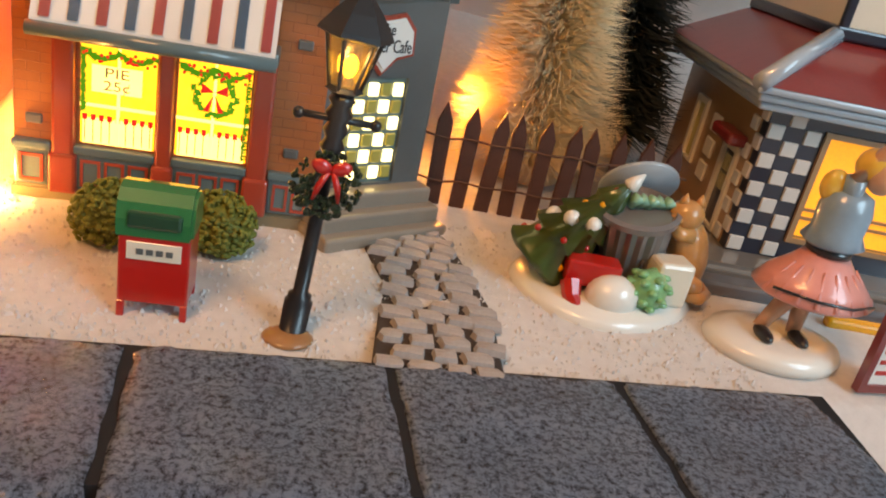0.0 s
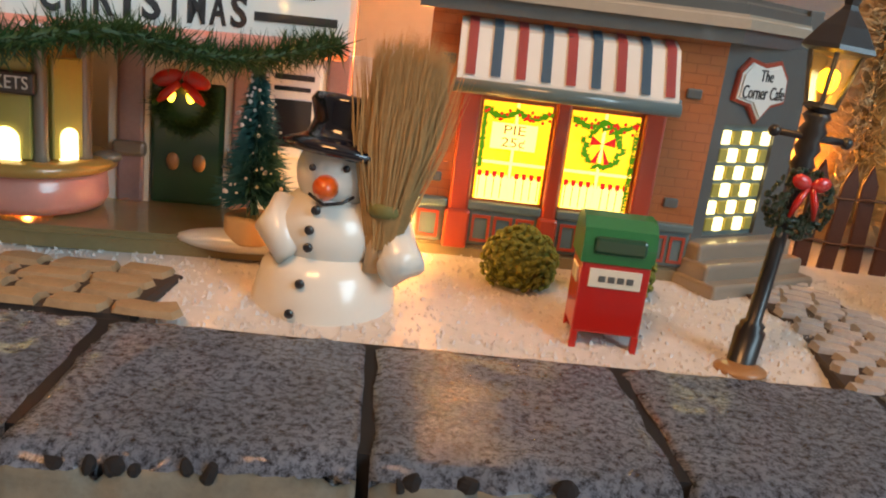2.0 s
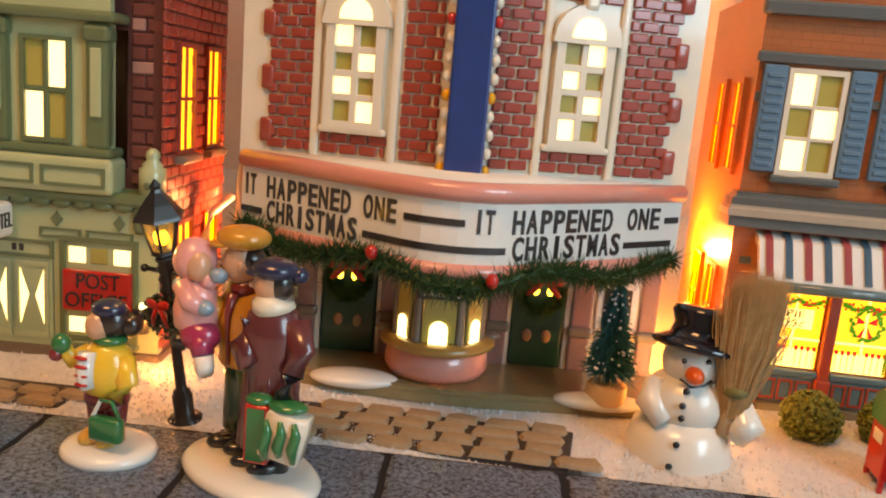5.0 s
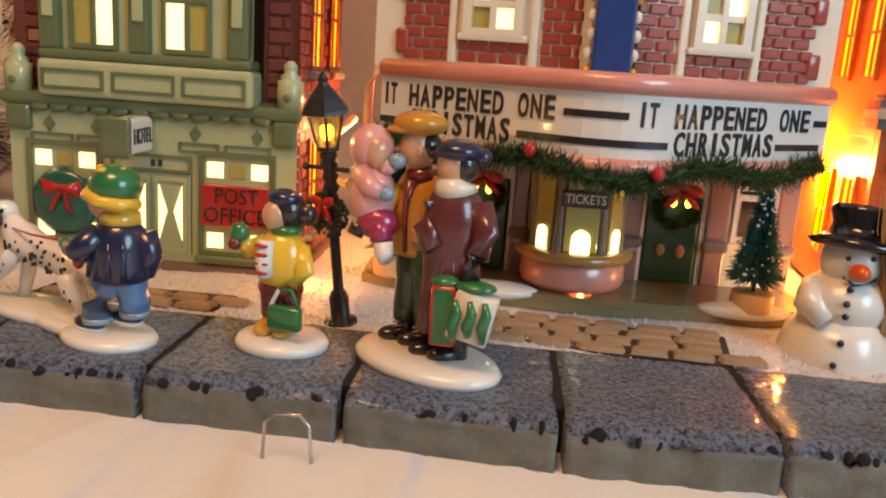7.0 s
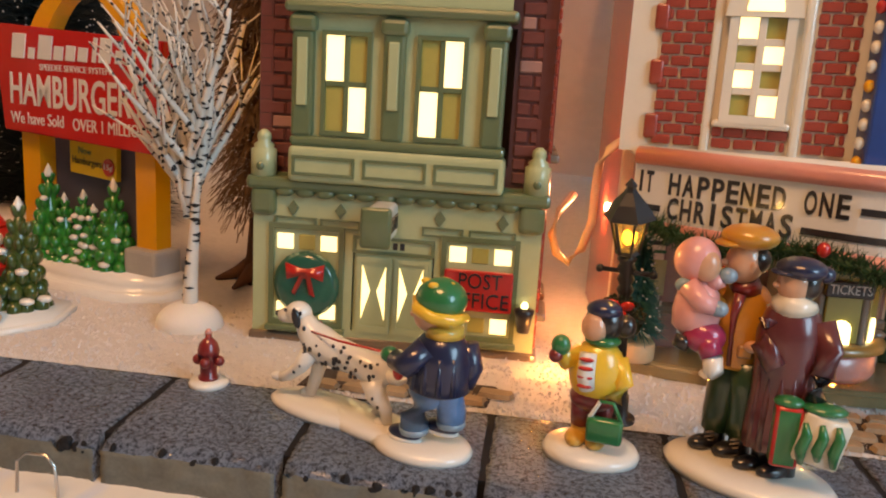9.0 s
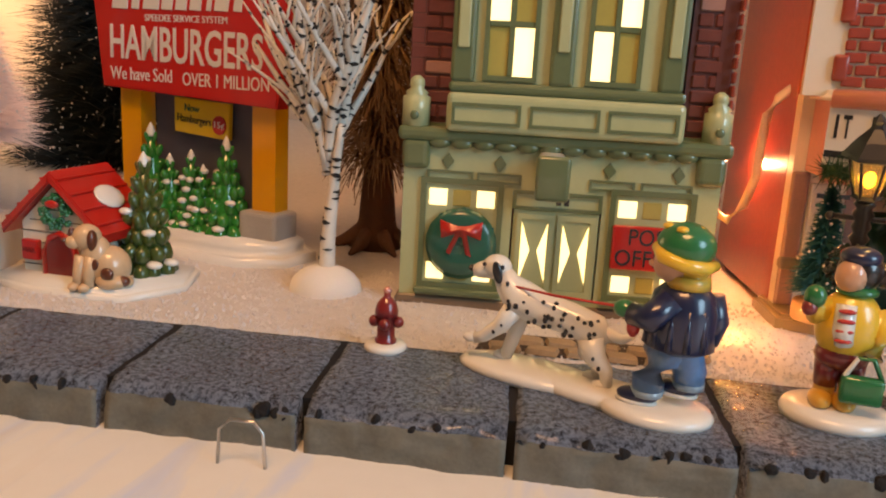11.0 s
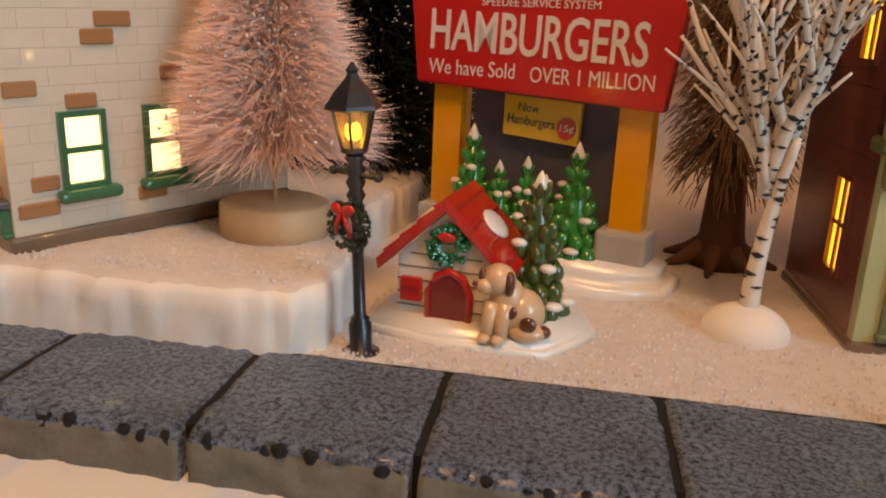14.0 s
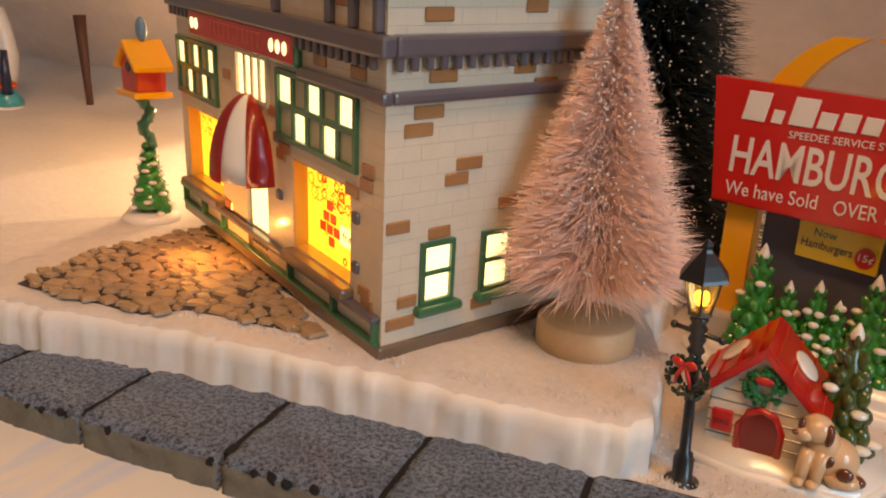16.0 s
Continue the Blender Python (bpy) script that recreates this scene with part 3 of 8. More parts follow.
    for k in (0, 1):
        part("number_bar", box(8.35 + 0.42 * k, 8.62 + 0.42 * k, -0.06, 0.02, 6.5, 6.9, 0.03, 1), BLACK, dr)
    for x0 in (6.3, 8.5):
        part("door_leaf", wall(x0, x0 + 2.0, 1.5, 6.0, [(x0 + 0.25, x0 + 1.75, 1.9, 5.7)], 0.2, -0.12), GREEN_L, dr)
        for s, xx in ((1, x0 + 0.3), (-1, x0 + 1.7)):
            part("lit_slit", prism([(xx, 2.3), (xx, 5.5), (xx + s * 0.5, 4.0)] if s > 0 else [(xx, 2.3), (xx + s * 0.5, 4.0), (xx, 5.5)], -0.06, 0.1, 0), LIT, dr)
    # the projecting sign
    sg = part("projecting_sign", box(7.2, 8.6, -3.4, -0.1, 7.35, 9.3, 0.3, 3), WHITE, h, "white projecting sign with dark green front")
    part("sign_front", box(7.05, 8.75, -3.65, -3.2, 7.2, 9.4, 0.5, 3), GREEN_D, sg, smooth=True)
    for x, rz in ((8.63, math.pi / 2), (7.17, -math.pi / 2)):
        text("lettering", "HOTEL", 1.2, BLACK, sg, Matrix.Translation((x, -1.65, 8.3)) @ Matrix.Rotation(rz, 4, "Z") @ Matrix.Rotation(math.pi / 2, 4, "X"), 2.3)
    # finials
    for x in (0.5, W - 0.5):
        part("finial", lathe([(0.75, 0), (0.75, 1.5), (0.55, 1.6), (0.62, 1.75), (0.35, 1.95), (0.42, 2.15), (0.38, 2.4), (0.15, 2.6)], 12), GREEN_L, h, smooth=True, m=Matrix.Translation((x, 0.3, 10.2)))
        part("finial_knob", ball(x, -0.45, 10.8, 0.25, 0.12, 0.25, u=10, v=6), GREEN_D, h, smooth=True)
    # the bay above
    part("bay_band", box(2.2, 14.5, -0.9, 1.2, 10.1, 12.1, 0.3, 3), GREEN_L, h)
    for x0 in (2.5, 6.55, 10.55):
        part("band_panel", wall(x0, x0 + 3.6, 10.5, 11.6, [(x0 + 0.17, x0 + 3.43, 10.67, 11.43)], 0.2, -1.02), GREEN_D, h)
    part("bay_sill", box(2.25, 14.4, -0.8, 1.1, 12.1, 12.65, 0.2), GREEN_D, h)
    wins = ((4.0, 6.7), (9.3, 12.0))
    part("bay_wall", wall(2.4, 14.2, 12.5, 19.3, [(a, b, 12.9, 18.2) for a, b in wins], 0.6, -0.3), GREEN_L, h)
    for (a, b), lit in zip(wins, ({(0, 0), (1, 1)}, {(1, 0), (0, 1)})):
        window(h, a + 0.2, b - 0.2, 13.0, 18.1, 2, 2, lit, GREEN_D, -0.3, bar=0.3, border=0.25)
    for x in (2.3, 7.4, 12.95):
        p = part("pilaster", box(x, x + 1.25, -0.75, 0.3, 12.6, 19.2, 0.2), GREEN_D, h)
        part("pilaster_face", box(x + 0.32, x + 0.93, -0.9, -0.6, 14.3, 17.9, 0.08), GREEN_L, p)
        part("capital", box(x - 0.15, x + 1.4, -0.95, 0.3, 18.2, 19.1, 0.25), GREEN_D, p)
    part("cornice", box(1.9, 14.7, -1.1, 1.2, 19.2, 19.8, 0.25), GREEN_D, h)
    np_ = part("name_panel", wall(2.3, 14.3, 19.8, 24.4, [(3.2, 13.4, 20.4, 22.6)], 0.5, -0.6), GREEN_L, h)
    part("name_field", box(3.1, 13.5, -0.45, -0.15, 20.3, 22.7, 0), GREEN_L, np_)
    for k, x in enumerate((3.8, 4.8, 6.1, 7.1, 8.1, 9.1, 10.1, 11.1, 12.1)):
        part("name_bar", box(x, x + 0.5, -0.52, -0.4, 20.7, 22.2, 0.05, 1), BLACK, np_)
    # side windows
    for a, b, c, d in ((2.6, 5.0, 12.6, 18.4), (7.6, 10.0, 12.6, 18.4), (2.6, 5.0, 3.2, 8.2), (7.6, 10.0, 3.2, 8.2)):
        w = window(h, a, b, c, d, 2, 2, set(), BRICK_R, 0.0, dark=LIT_Y, bar=0.2)
        w.matrix_local = side_at(W)
        part("sill", box(a - 0.5, b + 0.5, -0.7, 0.0, c - 0.8, c - 0.3, 0.15), CAFE_TAUPE, w)
    # side bell-lamp and mail slot by the right corner
    lb = part("lantern", lathe([(0.35, 0), (0.5, 0.9), (0.6, 1.3), (0.2, 1.4)], 12), IRON, h, "black wall lantern", True, m=Matrix.Translation((16.2, -0.55, 2.5)))
    part("flame", ball(16.2, -0.55, 4.0, 0.22, 0.22, 0.28, u=8, v=6), LIT_HOT, lb, smooth=True)


hotel()

# ---------------------------------------------------------------- the picture theatre
MQ = [(0.4, -2.95), (5.2, -6.25), (9.9, -9.5), (10.8, -9.98), (11.7, -10.25), (12.5, -10.35), (13.3, -10.25), (14.3, -9.98), (15.2, -9.5), (20.1, -6.15), (25.0, -2.75)]


def along(u):
    """The place and heading on the marquee's plan line at the length u from its western end."""
    for (a, b), (c, d) in zip(MQ, MQ[1:]):
        ln = math.hypot(c - a, d - b)
        if u <= ln or (c, d) == MQ[-1]:
            return Matrix.Translation((a + (c - a) * u / ln, b + (d - b) * u / ln, 0)) @ Matrix.Rotation(math.atan2(d - b, c - a), 4, "Z")
        u -= ln



def ribbon(pts, z0, z1, out, thick=0.3):
    """A band that follows a plan line; out moves it proud of the line."""
    b = bmesh.new()
    P = [Vector((x, y, 0)) for x, y in pts]
    rows = []
    for i, p in enumerate(P):
        d = (P[min(i + 1, len(P) - 1)] - P[max(i - 1, 0)]).normalized()
        nrm = Vector((d.y, -d.x, 0))
        rows.append([b.verts.new((p + nrm * o) + Vector((0, 0, z))) for o, z in ((out, z0), (out, z1), (out - thick, z1), (out - thick, z0))])
    for r, s in zip(rows, rows[1:]):
        for k in range(4):
            b.faces.new((r[k], r[(k + 1) % 4], s[(k + 1) % 4], s[k]))
    b.faces.new(rows[0])
    b.faces.new(rows[-1][::-1])
    return b


def rim(pts, z, r, out=0.0):
    return tube([(x, y - out, z) for x, y in pts], r, 12)


def theatre():
    h = thing("theatre", -39.9, 37.9, -0.3, 10.0, "white and red brick porcelain picture theatre with a lettered marquee", "house model")
    W, D = 25.4, 13.0
    tex = ((4.6, 8.1), (16.4, 19.8))
    part("plinth", slab_poly([(-0.5, 2), (-0.5, -2.2), (3, -3.6), (8, -5.0), (13, -5.5), (18, -5.4), (25.9, -4.8), (25.9, 2)], 0, 0.85, 0.25), glaze("olive_brown_plinth", (0.27, 0.20, 0.095), var=0.3), h)
    part("wall_front", wall(0, W, 0.5, 12.8, [(a, b, 0.8, 6.6) for a, b in tex] + [(9.6, 14.6, 2.6, 7.6)], 0.9), CREAM, h)
    for a, b in ((0.0, 1.0), (2.9, 4.3), (8.3, 9.3), (15.0, 16.2), (20.1, 21.4), (24.3, 25.4)):
        part("mauve_pier", box(a, b, -0.22, 0.2, 0.8, 8.6, 0.15), glaze("mauve_brown_glaze", (0.33, 0.19, 0.17), var=0.35, scale=60), h)
        part("pier_block", box(a - 0.15, b + 0.15, -0.5, 0.1, 3.0, 3.7, 0.2), CAFE_TAUPE, h)
    part("wall_side", box(W - 0.9, W, 0.95, D, 0.5, 27, 0.05, 1), BRICK_R, h)
    part("wall_side", box(0, 0.9, 0.95, D, 0.5, 27, 0.05, 1), BRICK_R, h)
    part("wall_back", box(0.9, W - 0.9, D - 0.9, D, 0.5, 27, 0), CREAM, h)
    part("roof", box(0, W, 0.5, D, 26.8, 27.6, 0.2), CREAM, h)
    # upper front: cream plaster with brick panels in it
    ww = ((5.1, 7.4), (17.5, 19.8))
    before = set(h.children)
    part("wall_upper", wall(-0.5, 12.7, 12.8, 27, [(*ww[0], 15.2, 20.6)], 0.9, 0.1), CREAM, h)
    part("wall_upper", wall(12.7, W + 0.3, 12.8, 27, [(*ww[1], 15.2, 20.6)], 0.9, 0.1), CREAM, h)
    win_zone = lambda x, z: any(a - 0.95 < x < b + 0.95 and 14.75 < z < 22.4 for a, b in ww)
    for k, (a, b, s) in enumerate(((1.2, 3.9, 1), (4.35, 8.15, 2), (8.9, 11.0, 3), (13.9, 16.4, 4), (16.75, 20.55, 5), (21.2, 24.2, 6))):
        lay_bricks(h, a, b, 13.3, 26.4, 1.15, 0.62, 0.09, BRICK_R, 0.1, 0.22, skip=win_zone, seed=s)
    for z in (13.6, 16.6, 19.6, 22.6):
        for x0, x1 in ((0.75, 1.5), (23.9, 24.75)):
            part("quoin", box(x0, x1, -0.2, 0.2, z, z + 1.4, 0.25, 3), BRICK_R, h, smooth=True)
    for x in (4.0, 8.5, 16.55, 20.85):
        part("plaster_band", box(x - 0.25, x + 0.25, -0.2, 0.2, 12.9, 26.6, 0.15), CREAM, h)
    for (a, b), lit in zip(ww, ({(0, 0), (1, 1), (0, 2), (1, 3)}, {(1, 0), (0, 1), (1, 2), (0, 3)})):
        w = window(h, a, b, 15.2, 20.4, 2, 4, lit, CREAM, -0.1, bar=0.4, border=0.5, depth=0.35)
        part("arch", arch_panel(a - 0.75, b + 0.75, 20.4, 22.5, -0.55, 0.1), CREAM, w, smooth=False)
        part("arch_pane", arch_panel(a + 0.25, b - 0.25, 20.7, 21.8, -0.62, -0.3), LIT, w)
        part("keystone", box((a + b) / 2 - 0.4, (a + b) / 2 + 0.4, -0.75, 0, 22.2, 23.0, 0.2), CREAM, w)
        part("sill", box(a - 0.8, b + 0.8, -0.45, 0.1, 14.5, 14.9, 0.15), CREAM, w)
    # the facade's two wings meet in a blunt prow over the marquee
    wing = {-1: Matrix.Translation((0, -1.2 * CM, 0)) @ Matrix.Rotation(radians(-13), 4, "Z") @ Matrix.Diagonal((1.027, 1, 1, 1)),
            1: Matrix.Translation((W * CM, -1.2 * CM, 0)) @ Matrix.Rotation(radians(13), 4, "Z") @ Matrix.Diagonal((1.027, 1, 1, 1)) @ Matrix.Translation((-W * CM, 0, 0))}
    for o in set(h.children) - before:
        xs = [(o.matrix_basis @ v.co).x for v in o.data.vertices]
        o.matrix_basis = wing[-1 if (min(xs) + max(xs)) / 2 < 0.127 else 1] @ o.matrix_basis
    bl = part("blue_blade_sign", box(11.5, 13.6, -5.2, -3.2, 12.9, 27.5, 0.15), BLUE, h, "royal blue upright blade sign")
    rnd = random.Random(4)
    for z in range(15):
        for x in (11.35, 13.75):
            part("bulb_bead", ball(x + rnd.uniform(-0.05, 0.05), -4.7, 13.2 + z * 0.98, 0.28, 0.28, 0.34, u=8, v=6), (CREAM, YELLOW, RED)[0 if z % 4 else (1 if rnd.random() < 0.5 else 2)], bl, smooth=True)
    # the marquee
    mq = part("marquee", slab_poly([(0.7, 0.5), *MQ, (24.9, 0.5)], 8.7, 12.6, 0), PINK, h, "pink and white marquee with black lettering")
    part("marquee_snow", slab_poly([(0.3, 1.2), *[(x, y + 0.25) for x, y in MQ], (25.2, 1.2)], 12.6, 13.15, 0.35), WHITE, mq, "white snowy top", True)
    part("marquee_rim", rim(MQ, 12.75, 0.5, 0.15), PINK, mq, smooth=True)
    part("marquee_rim", rim(MQ, 8.85, 0.42, 0.12), PINK, mq, smooth=True)
    part("marquee_board", ribbon(MQ, 9.15, 12.35, 0.22), WHITE, mq)
    for word, z, spans in (("IT", 11.3, ((0.2, 1.2), (14.95, 16.05))), ("HAPPENED", 11.3, ((2.0, 8.25), (16.85, 23.7))), ("ONE", 11.3, ((9.0, 11.2), (24.7, 27.35))), ("CHRISTMAS", 9.98, ((2.05, 8.75), (16.95, 24.45)))):
        for u0, u1 in spans:
            step = (u1 - u0) / len(word)
            for k, ch in enumerate(word):
                text("letter", ch, 1.62, BLACK, mq, along(u0 + (k + 0.5) * step) @ Matrix.Translation((0, -0.24, z)) @ Matrix.Rotation(math.pi / 2, 4, "X"), step * (0.3 if ch == "I" else 0.8), bold=0.024)
    for u0, u1, z in ((11.6, 14.6, 11.25), (27.75, 28.85, 11.25), (0.05, 1.7, 9.95), (9.1, 16.65, 9.95), (24.7, 28.45, 9.95)):
        n = max(2, int((u1 - u0) / 0.4))
        pts = [along(u0 + (u1 - u0) * k / n).translation[:2] for k in range(n + 1)]
        part("black_bar", ribbon(pts, z - 0.17, z + 0.17, 0.29, 0.1), BLACK, mq)
    # ticket booth: a half-round bay with a ledge
    bt = part("ticket_booth", lathe([(2.9, 0), (3.1, 0.4), (3.0, 1.6), (2.6, 1.8)], 28), PINK, h, "half-round ticket booth with lit hatches", True, m=Matrix.Translation((12.0, -2.0, 1.0)))
    part("booth_ledge", lathe([(3.1, 0), (3.45, 0.15), (3.45, 0.5), (2.9, 0.65)], 28), glaze("amber_ledge", (0.42, 0.22, 0.06)), bt, smooth=True, m=Matrix.Translation((12.0, -2.0, 2.6)))
    part("booth_core", lathe([(2.4, 0), (2.4, 5.4)], 24), glaze("ochre_booth", (0.46, 0.30, 0.07)), bt, smooth=True, m=Matrix.Translation((12.0, -2.0, 3.0)))
    for a in (-162, -118, -62, -18):
        part("booth_column", lathe([(0.4, 0), (0.3, 0.4), (0.28, 4.6), (0.45, 5.4)], 10), CAFE_TAUPE, bt, smooth=True, m=Matrix.Translation((12 + 2.55 * math.cos(radians(a)), -2 + 2.55 * math.sin(radians(a)), 3.1)))
    for a, w in ((-90, 0.85), (-38, 0.6), (-142, 0.6)):
        R = Matrix.Translation((12, -2, 0)) @ Matrix.Rotation(radians(a + 90), 4, "Z")
        part("hatch_glass", box(-0.95 * w / 0.85, 0.95 * w / 0.85, -2.62, -2.3, 3.3, 7.4, 0.05, 1), OLIVE, bt, m=R)
        part("lit_hatch", arch_panel(-w * 0.62, w * 0.62, 3.25, 4.6, -2.72, -2.5), LIT_HOT, bt, m=R)
    part("booth_head", box(10.7, 13.3, -5.15, -4.7, 5.95, 6.85, 0.1), BLACK, bt)
    text("lettering", "TICKETS", 0.72, WHITE, bt, front(12.0, -5.17, 6.4), 2.2, 0.03)
    part("booth_top", lathe([(2.9, 0), (2.9, 0.5)], 24), PINK, bt, smooth=True, m=Matrix.Translation((12.0, -2.0, 8.2)))
    for x in (8.9, 15.1):
        part("scroll", ball(x, -1.9, 3.2, 0.65, 0.45, 0.28, u=12, v=8), CAFE_TAUPE, bt, smooth=True)
    # doors
    for a, b in tex:
        d = part("door", box(a + 0.05, b - 0.05, -0.05, 0.4, 0.85, 6.6, 0.3, 3), GREENDOOR, h, "dark green double door with two pale hand plates")
        for x in ((a + b) / 2 - 0.6, (a + b) / 2 + 0.6):
            part("hand_plate", ball(x, -0.12, 2.9, 0.3, 0.12, 0.42, u=10, v=8), BAK_ACC, d, smooth=True)
    # posters
    for x0, dk in ((1.1, False), (21.6, True)):
        p = part("poster", box(x0, x0 + 2.5, -0.2, 0.05, 3.6, 8.0, 0.1), WHITE, h, "white framed film poster with dark print")
        part("print_bar", box(x0 + 0.35, x0 + 2.15, -0.25, -0.18, 7.2, 7.45, 0), BLACK, p)
        part("print_bar", box(x0 + 0.35, x0 + 2.0, -0.25, -0.18, 6.7, 6.9, 0), BLACK if dk else GREEN_T, p)
        part("print_block", box(x0 + 0.4, x0 + 2.1, -0.25, -0.18, 4.1, 6.3, 0), BLACK if dk else GREEN_L, p)
    # porcelain snow drifts on the step
    for x, y, a, b in ((7.4, -4.3, 2.6, 1.2), (21.4, -4.9, 2.7, 0.9)):
        part("snow_drift", ball(x, y, 0.75, a, b, 0.5, u=20, v=10), WHITE, h, smooth=True)


theatre()

# ---------------------------------------------------------------- the corner cafe


def cafe():
    h = thing("corner_cafe", -11.34, 41.3, -0.6, 4.4, "orange brick porcelain corner cafe with a striped awning and lit windows", "house model")
    h.scale = (0.985, 0.985, 1.03)
    W, D = 13.4, 13.0
    w1, w2 = (2.75, 5.95, 3.1, 7.5), (6.85, 10.05, 3.1, 7.5)
    part("base", slab_poly([(-0.1, 0.3), (-0.1, -0.2), (13.4, -0.2), (13.4, 3)], 0, 0.9, 0.12), glaze("grey_olive_base", (0.22, 0.17, 0.10)), h)
    part("wall_front", wall(0, W, 0.8, 11.2, [w1, w2], 0.7), CAFE_BRICK, h)
    part("wall_left", box(0, 0.7, 0.75, D, 0.6, 24, 0.05, 1), CAFE_BRICK, h)
    part("wall_back", box(0.7, 18, D - 0.7, D, 0.6, 24, 0), CAFE_BRICK, h)
    for x0, x1 in ((1.65, 2.6), (6.05, 6.75), (10.15, 11.1)):
        p = part("pilaster", box(x0, x1, -0.45, 0.1, 0.8, 8.6, 0.14), CAFE_RED, h)
        part("pilaster_foot", box(x0 - 0.12, x1 + 0.12, -0.6, 0.1, 0.8, 2.6, 0.14), CAFE_RED, p)
    for x0, x1 in ((0.0, 1.55), (2.6, 6.0), (6.8, 10.1), (11.2, 13.3)):
        p = part("skirting_panel", box(x0, x1, -0.25, 0.1, 0.95, 2.75, 0.12), TEAL, h)
        n = max(1, round((x1 - x0) / 1.1))
        for k in range(n):
            a = x0 + 0.25 + k * (x1 - x0 - 0.3) / n
            part("red_panel", wall(a, a + (x1 - x0 - 0.4) / n - 0.12, 1.15, 2.4, [(a + 0.13, a + (x1 - x0 - 0.4) / n - 0.25, 1.28, 2.27)], 0.15, -0.33), CAFE_RED, p)
        part("panel_cap", box(x0 - 0.05, x1 + 0.05, -0.4, 0.1, 2.6, 3.0, 0.1), TEAL, p)
    # shop windows with printed film
    LEAF = mat("printed_green", (0.06, 0.30, 0.015), 0.5, bump=0, emit=0.55)
    BERRY = mat("printed_red", (0.75, 0.02, 0.02), 0.5, bump=0, emit=0.6)
    PALE = mat("printed_cream", (1.0, 0.75, 0.25), 0.5, bump=0, emit=1.9)
    rnd = random.Random(11)
    for j, (x0, x1, z0, z1) in enumerate((w1, w2)):
        w = part("window", box(x0, x1, 0.1, 0.25, z0, z1, 0), LIT_Y, h, "glowing yellow shop window with printed garlands")
        part("glazing_bar", box((x0 + x1) / 2 - 0.06, (x0 + x1) / 2 + 0.06, -0.02, 0.1, z0, z1, 0), PALE, w)
        part("glazing_bar", box(x0, x1, -0.015, 0.1, 4.75, 4.87, 0), PALE, w)
        part("curtain", prism([(x0 + 0.1, z0)] + [(x0 + 0.1 + (x1 - x0 - 0.2) * k / 24, 4.2 + 0.07 * (k % 2)) for k in range(25)] + [(x1 - 0.1, z0)][::1], 0.02, 0.1, 0), PALE, w)
        bm = bmesh.new()
        for k in range(9):
            x = x0 + 0.2 + k * (x1 - x0 - 0.4) / 8
            box(x - 0.1, x + 0.1, 0.0, 0.06, 4.15, 4.4, 0, bm=bm)
            box(x - 0.02, x + 0.02, 0.0, 0.06, z0 + 0.1, 4.15, 0, bm=bm)
        part("curtain_trim", bm, BERRY, w)
        lv, be = bmesh.new(), bmesh.new()

        def leaf(x, z, s):
            lv.faces.new([lv.verts.new((x + s * r * math.cos(t), -0.03, z + s * r * math.sin(t))) for t, r in zip([rnd.uniform(0, 1) + k * 6.283 / 7 for k in range(7)], [1, 0.45, 0.9, 0.5, 1, 0.45, 0.8])])

        for k in range(34):
            u = k / 33
            leaf(x0 + 0.15 + (x1 - x0 - 0.3) * u, z1 - 0.35 - 0.28 * abs(math.sin(u * 6.28)), rnd.uniform(0.16, 0.28))
        for k in range(26):
            u = k / 25
            leaf((x0 + 0.12) if j == 0 else (x1 - 0.14), z1 - 0.3 - u * (2.6 if j == 0 else 3.9), rnd.uniform(0.1, 0.2))
        if j == 1:
            for k in range(46):
                a = k * 6.283 / 46
                leaf((x0 + x1) / 2 + (0.88 + rnd.uniform(-0.16, 0.16)) * math.cos(a), 6.0 + (0.9 + rnd.uniform(-0.16, 0.16)) * math.sin(a), rnd.uniform(0.14, 0.24))
            for px in (-1, 1):
                be.faces.new([be.verts.new(((x0 + x1) / 2 + px * a, -0.05, 6.15 + b)) for a, b in ((0, 0), (0.55, 0.35), (0.6, -0.1))])
                be.faces.new([be.verts.new(((x0 + x1) / 2 + px * a, -0.05, 6.1 + b)) for a, b in ((0, 0), (0.45, -0.8), (0.2, -0.85))])
        for k in range(22):
            x, z = rnd.uniform(x0 + 0.1, x1 - 0.1), z1 - rnd.uniform(0.3, 0.8)
            be.faces.new([be.verts.new((x + 0.08 * math.cos(t), -0.05, z + 0.08 * math.sin(t))) for t in (0, 1.05, 2.1, 3.14, 4.2, 5.2)])
        part("leaf_print", lv, LEAF, w)
        part("berry_print", be, BERRY, w)
        if j == 0:
            c = part("card", box(3.25, 5.35, -0.12, -0.06, 5.45, 6.6, 0), PALE, w, "pale card with red lettering")
            text("lettering", "PIE", 0.6, BAK_ACC, c, front(4.3, -0.13, 6.3), 1.0, 0.01)
            text("lettering", "25\u00a2", 0.6, BAK_ACC, c, front(4.3, -0.13, 5.75), 1.1, 0.01)
    # awning
    bm = bmesh.new()
    prof = [(0.05, 10.9), (-0.9, 10.5), (-2.0, 8.55), (-2.1, 8.1), (-1.85, 8.05), (-0.7, 10.0), (0.05, 10.3)]
    rings = [[bm.verts.new((x, y, z)) for y, z in prof] for x in (1.3, 11.0)]
    for k in range(len(prof)):
        bm.faces.new((rings[0][k], rings[0][(k + 1) % len(prof)], rings[1][(k + 1) % len(prof)], rings[1][k]))
    bm.faces.new(rings[0])
    bm.faces.new(rings[1][::-1])
    aw = part("awning", bm, WHITE, h, "white awning with red and blue stripes")
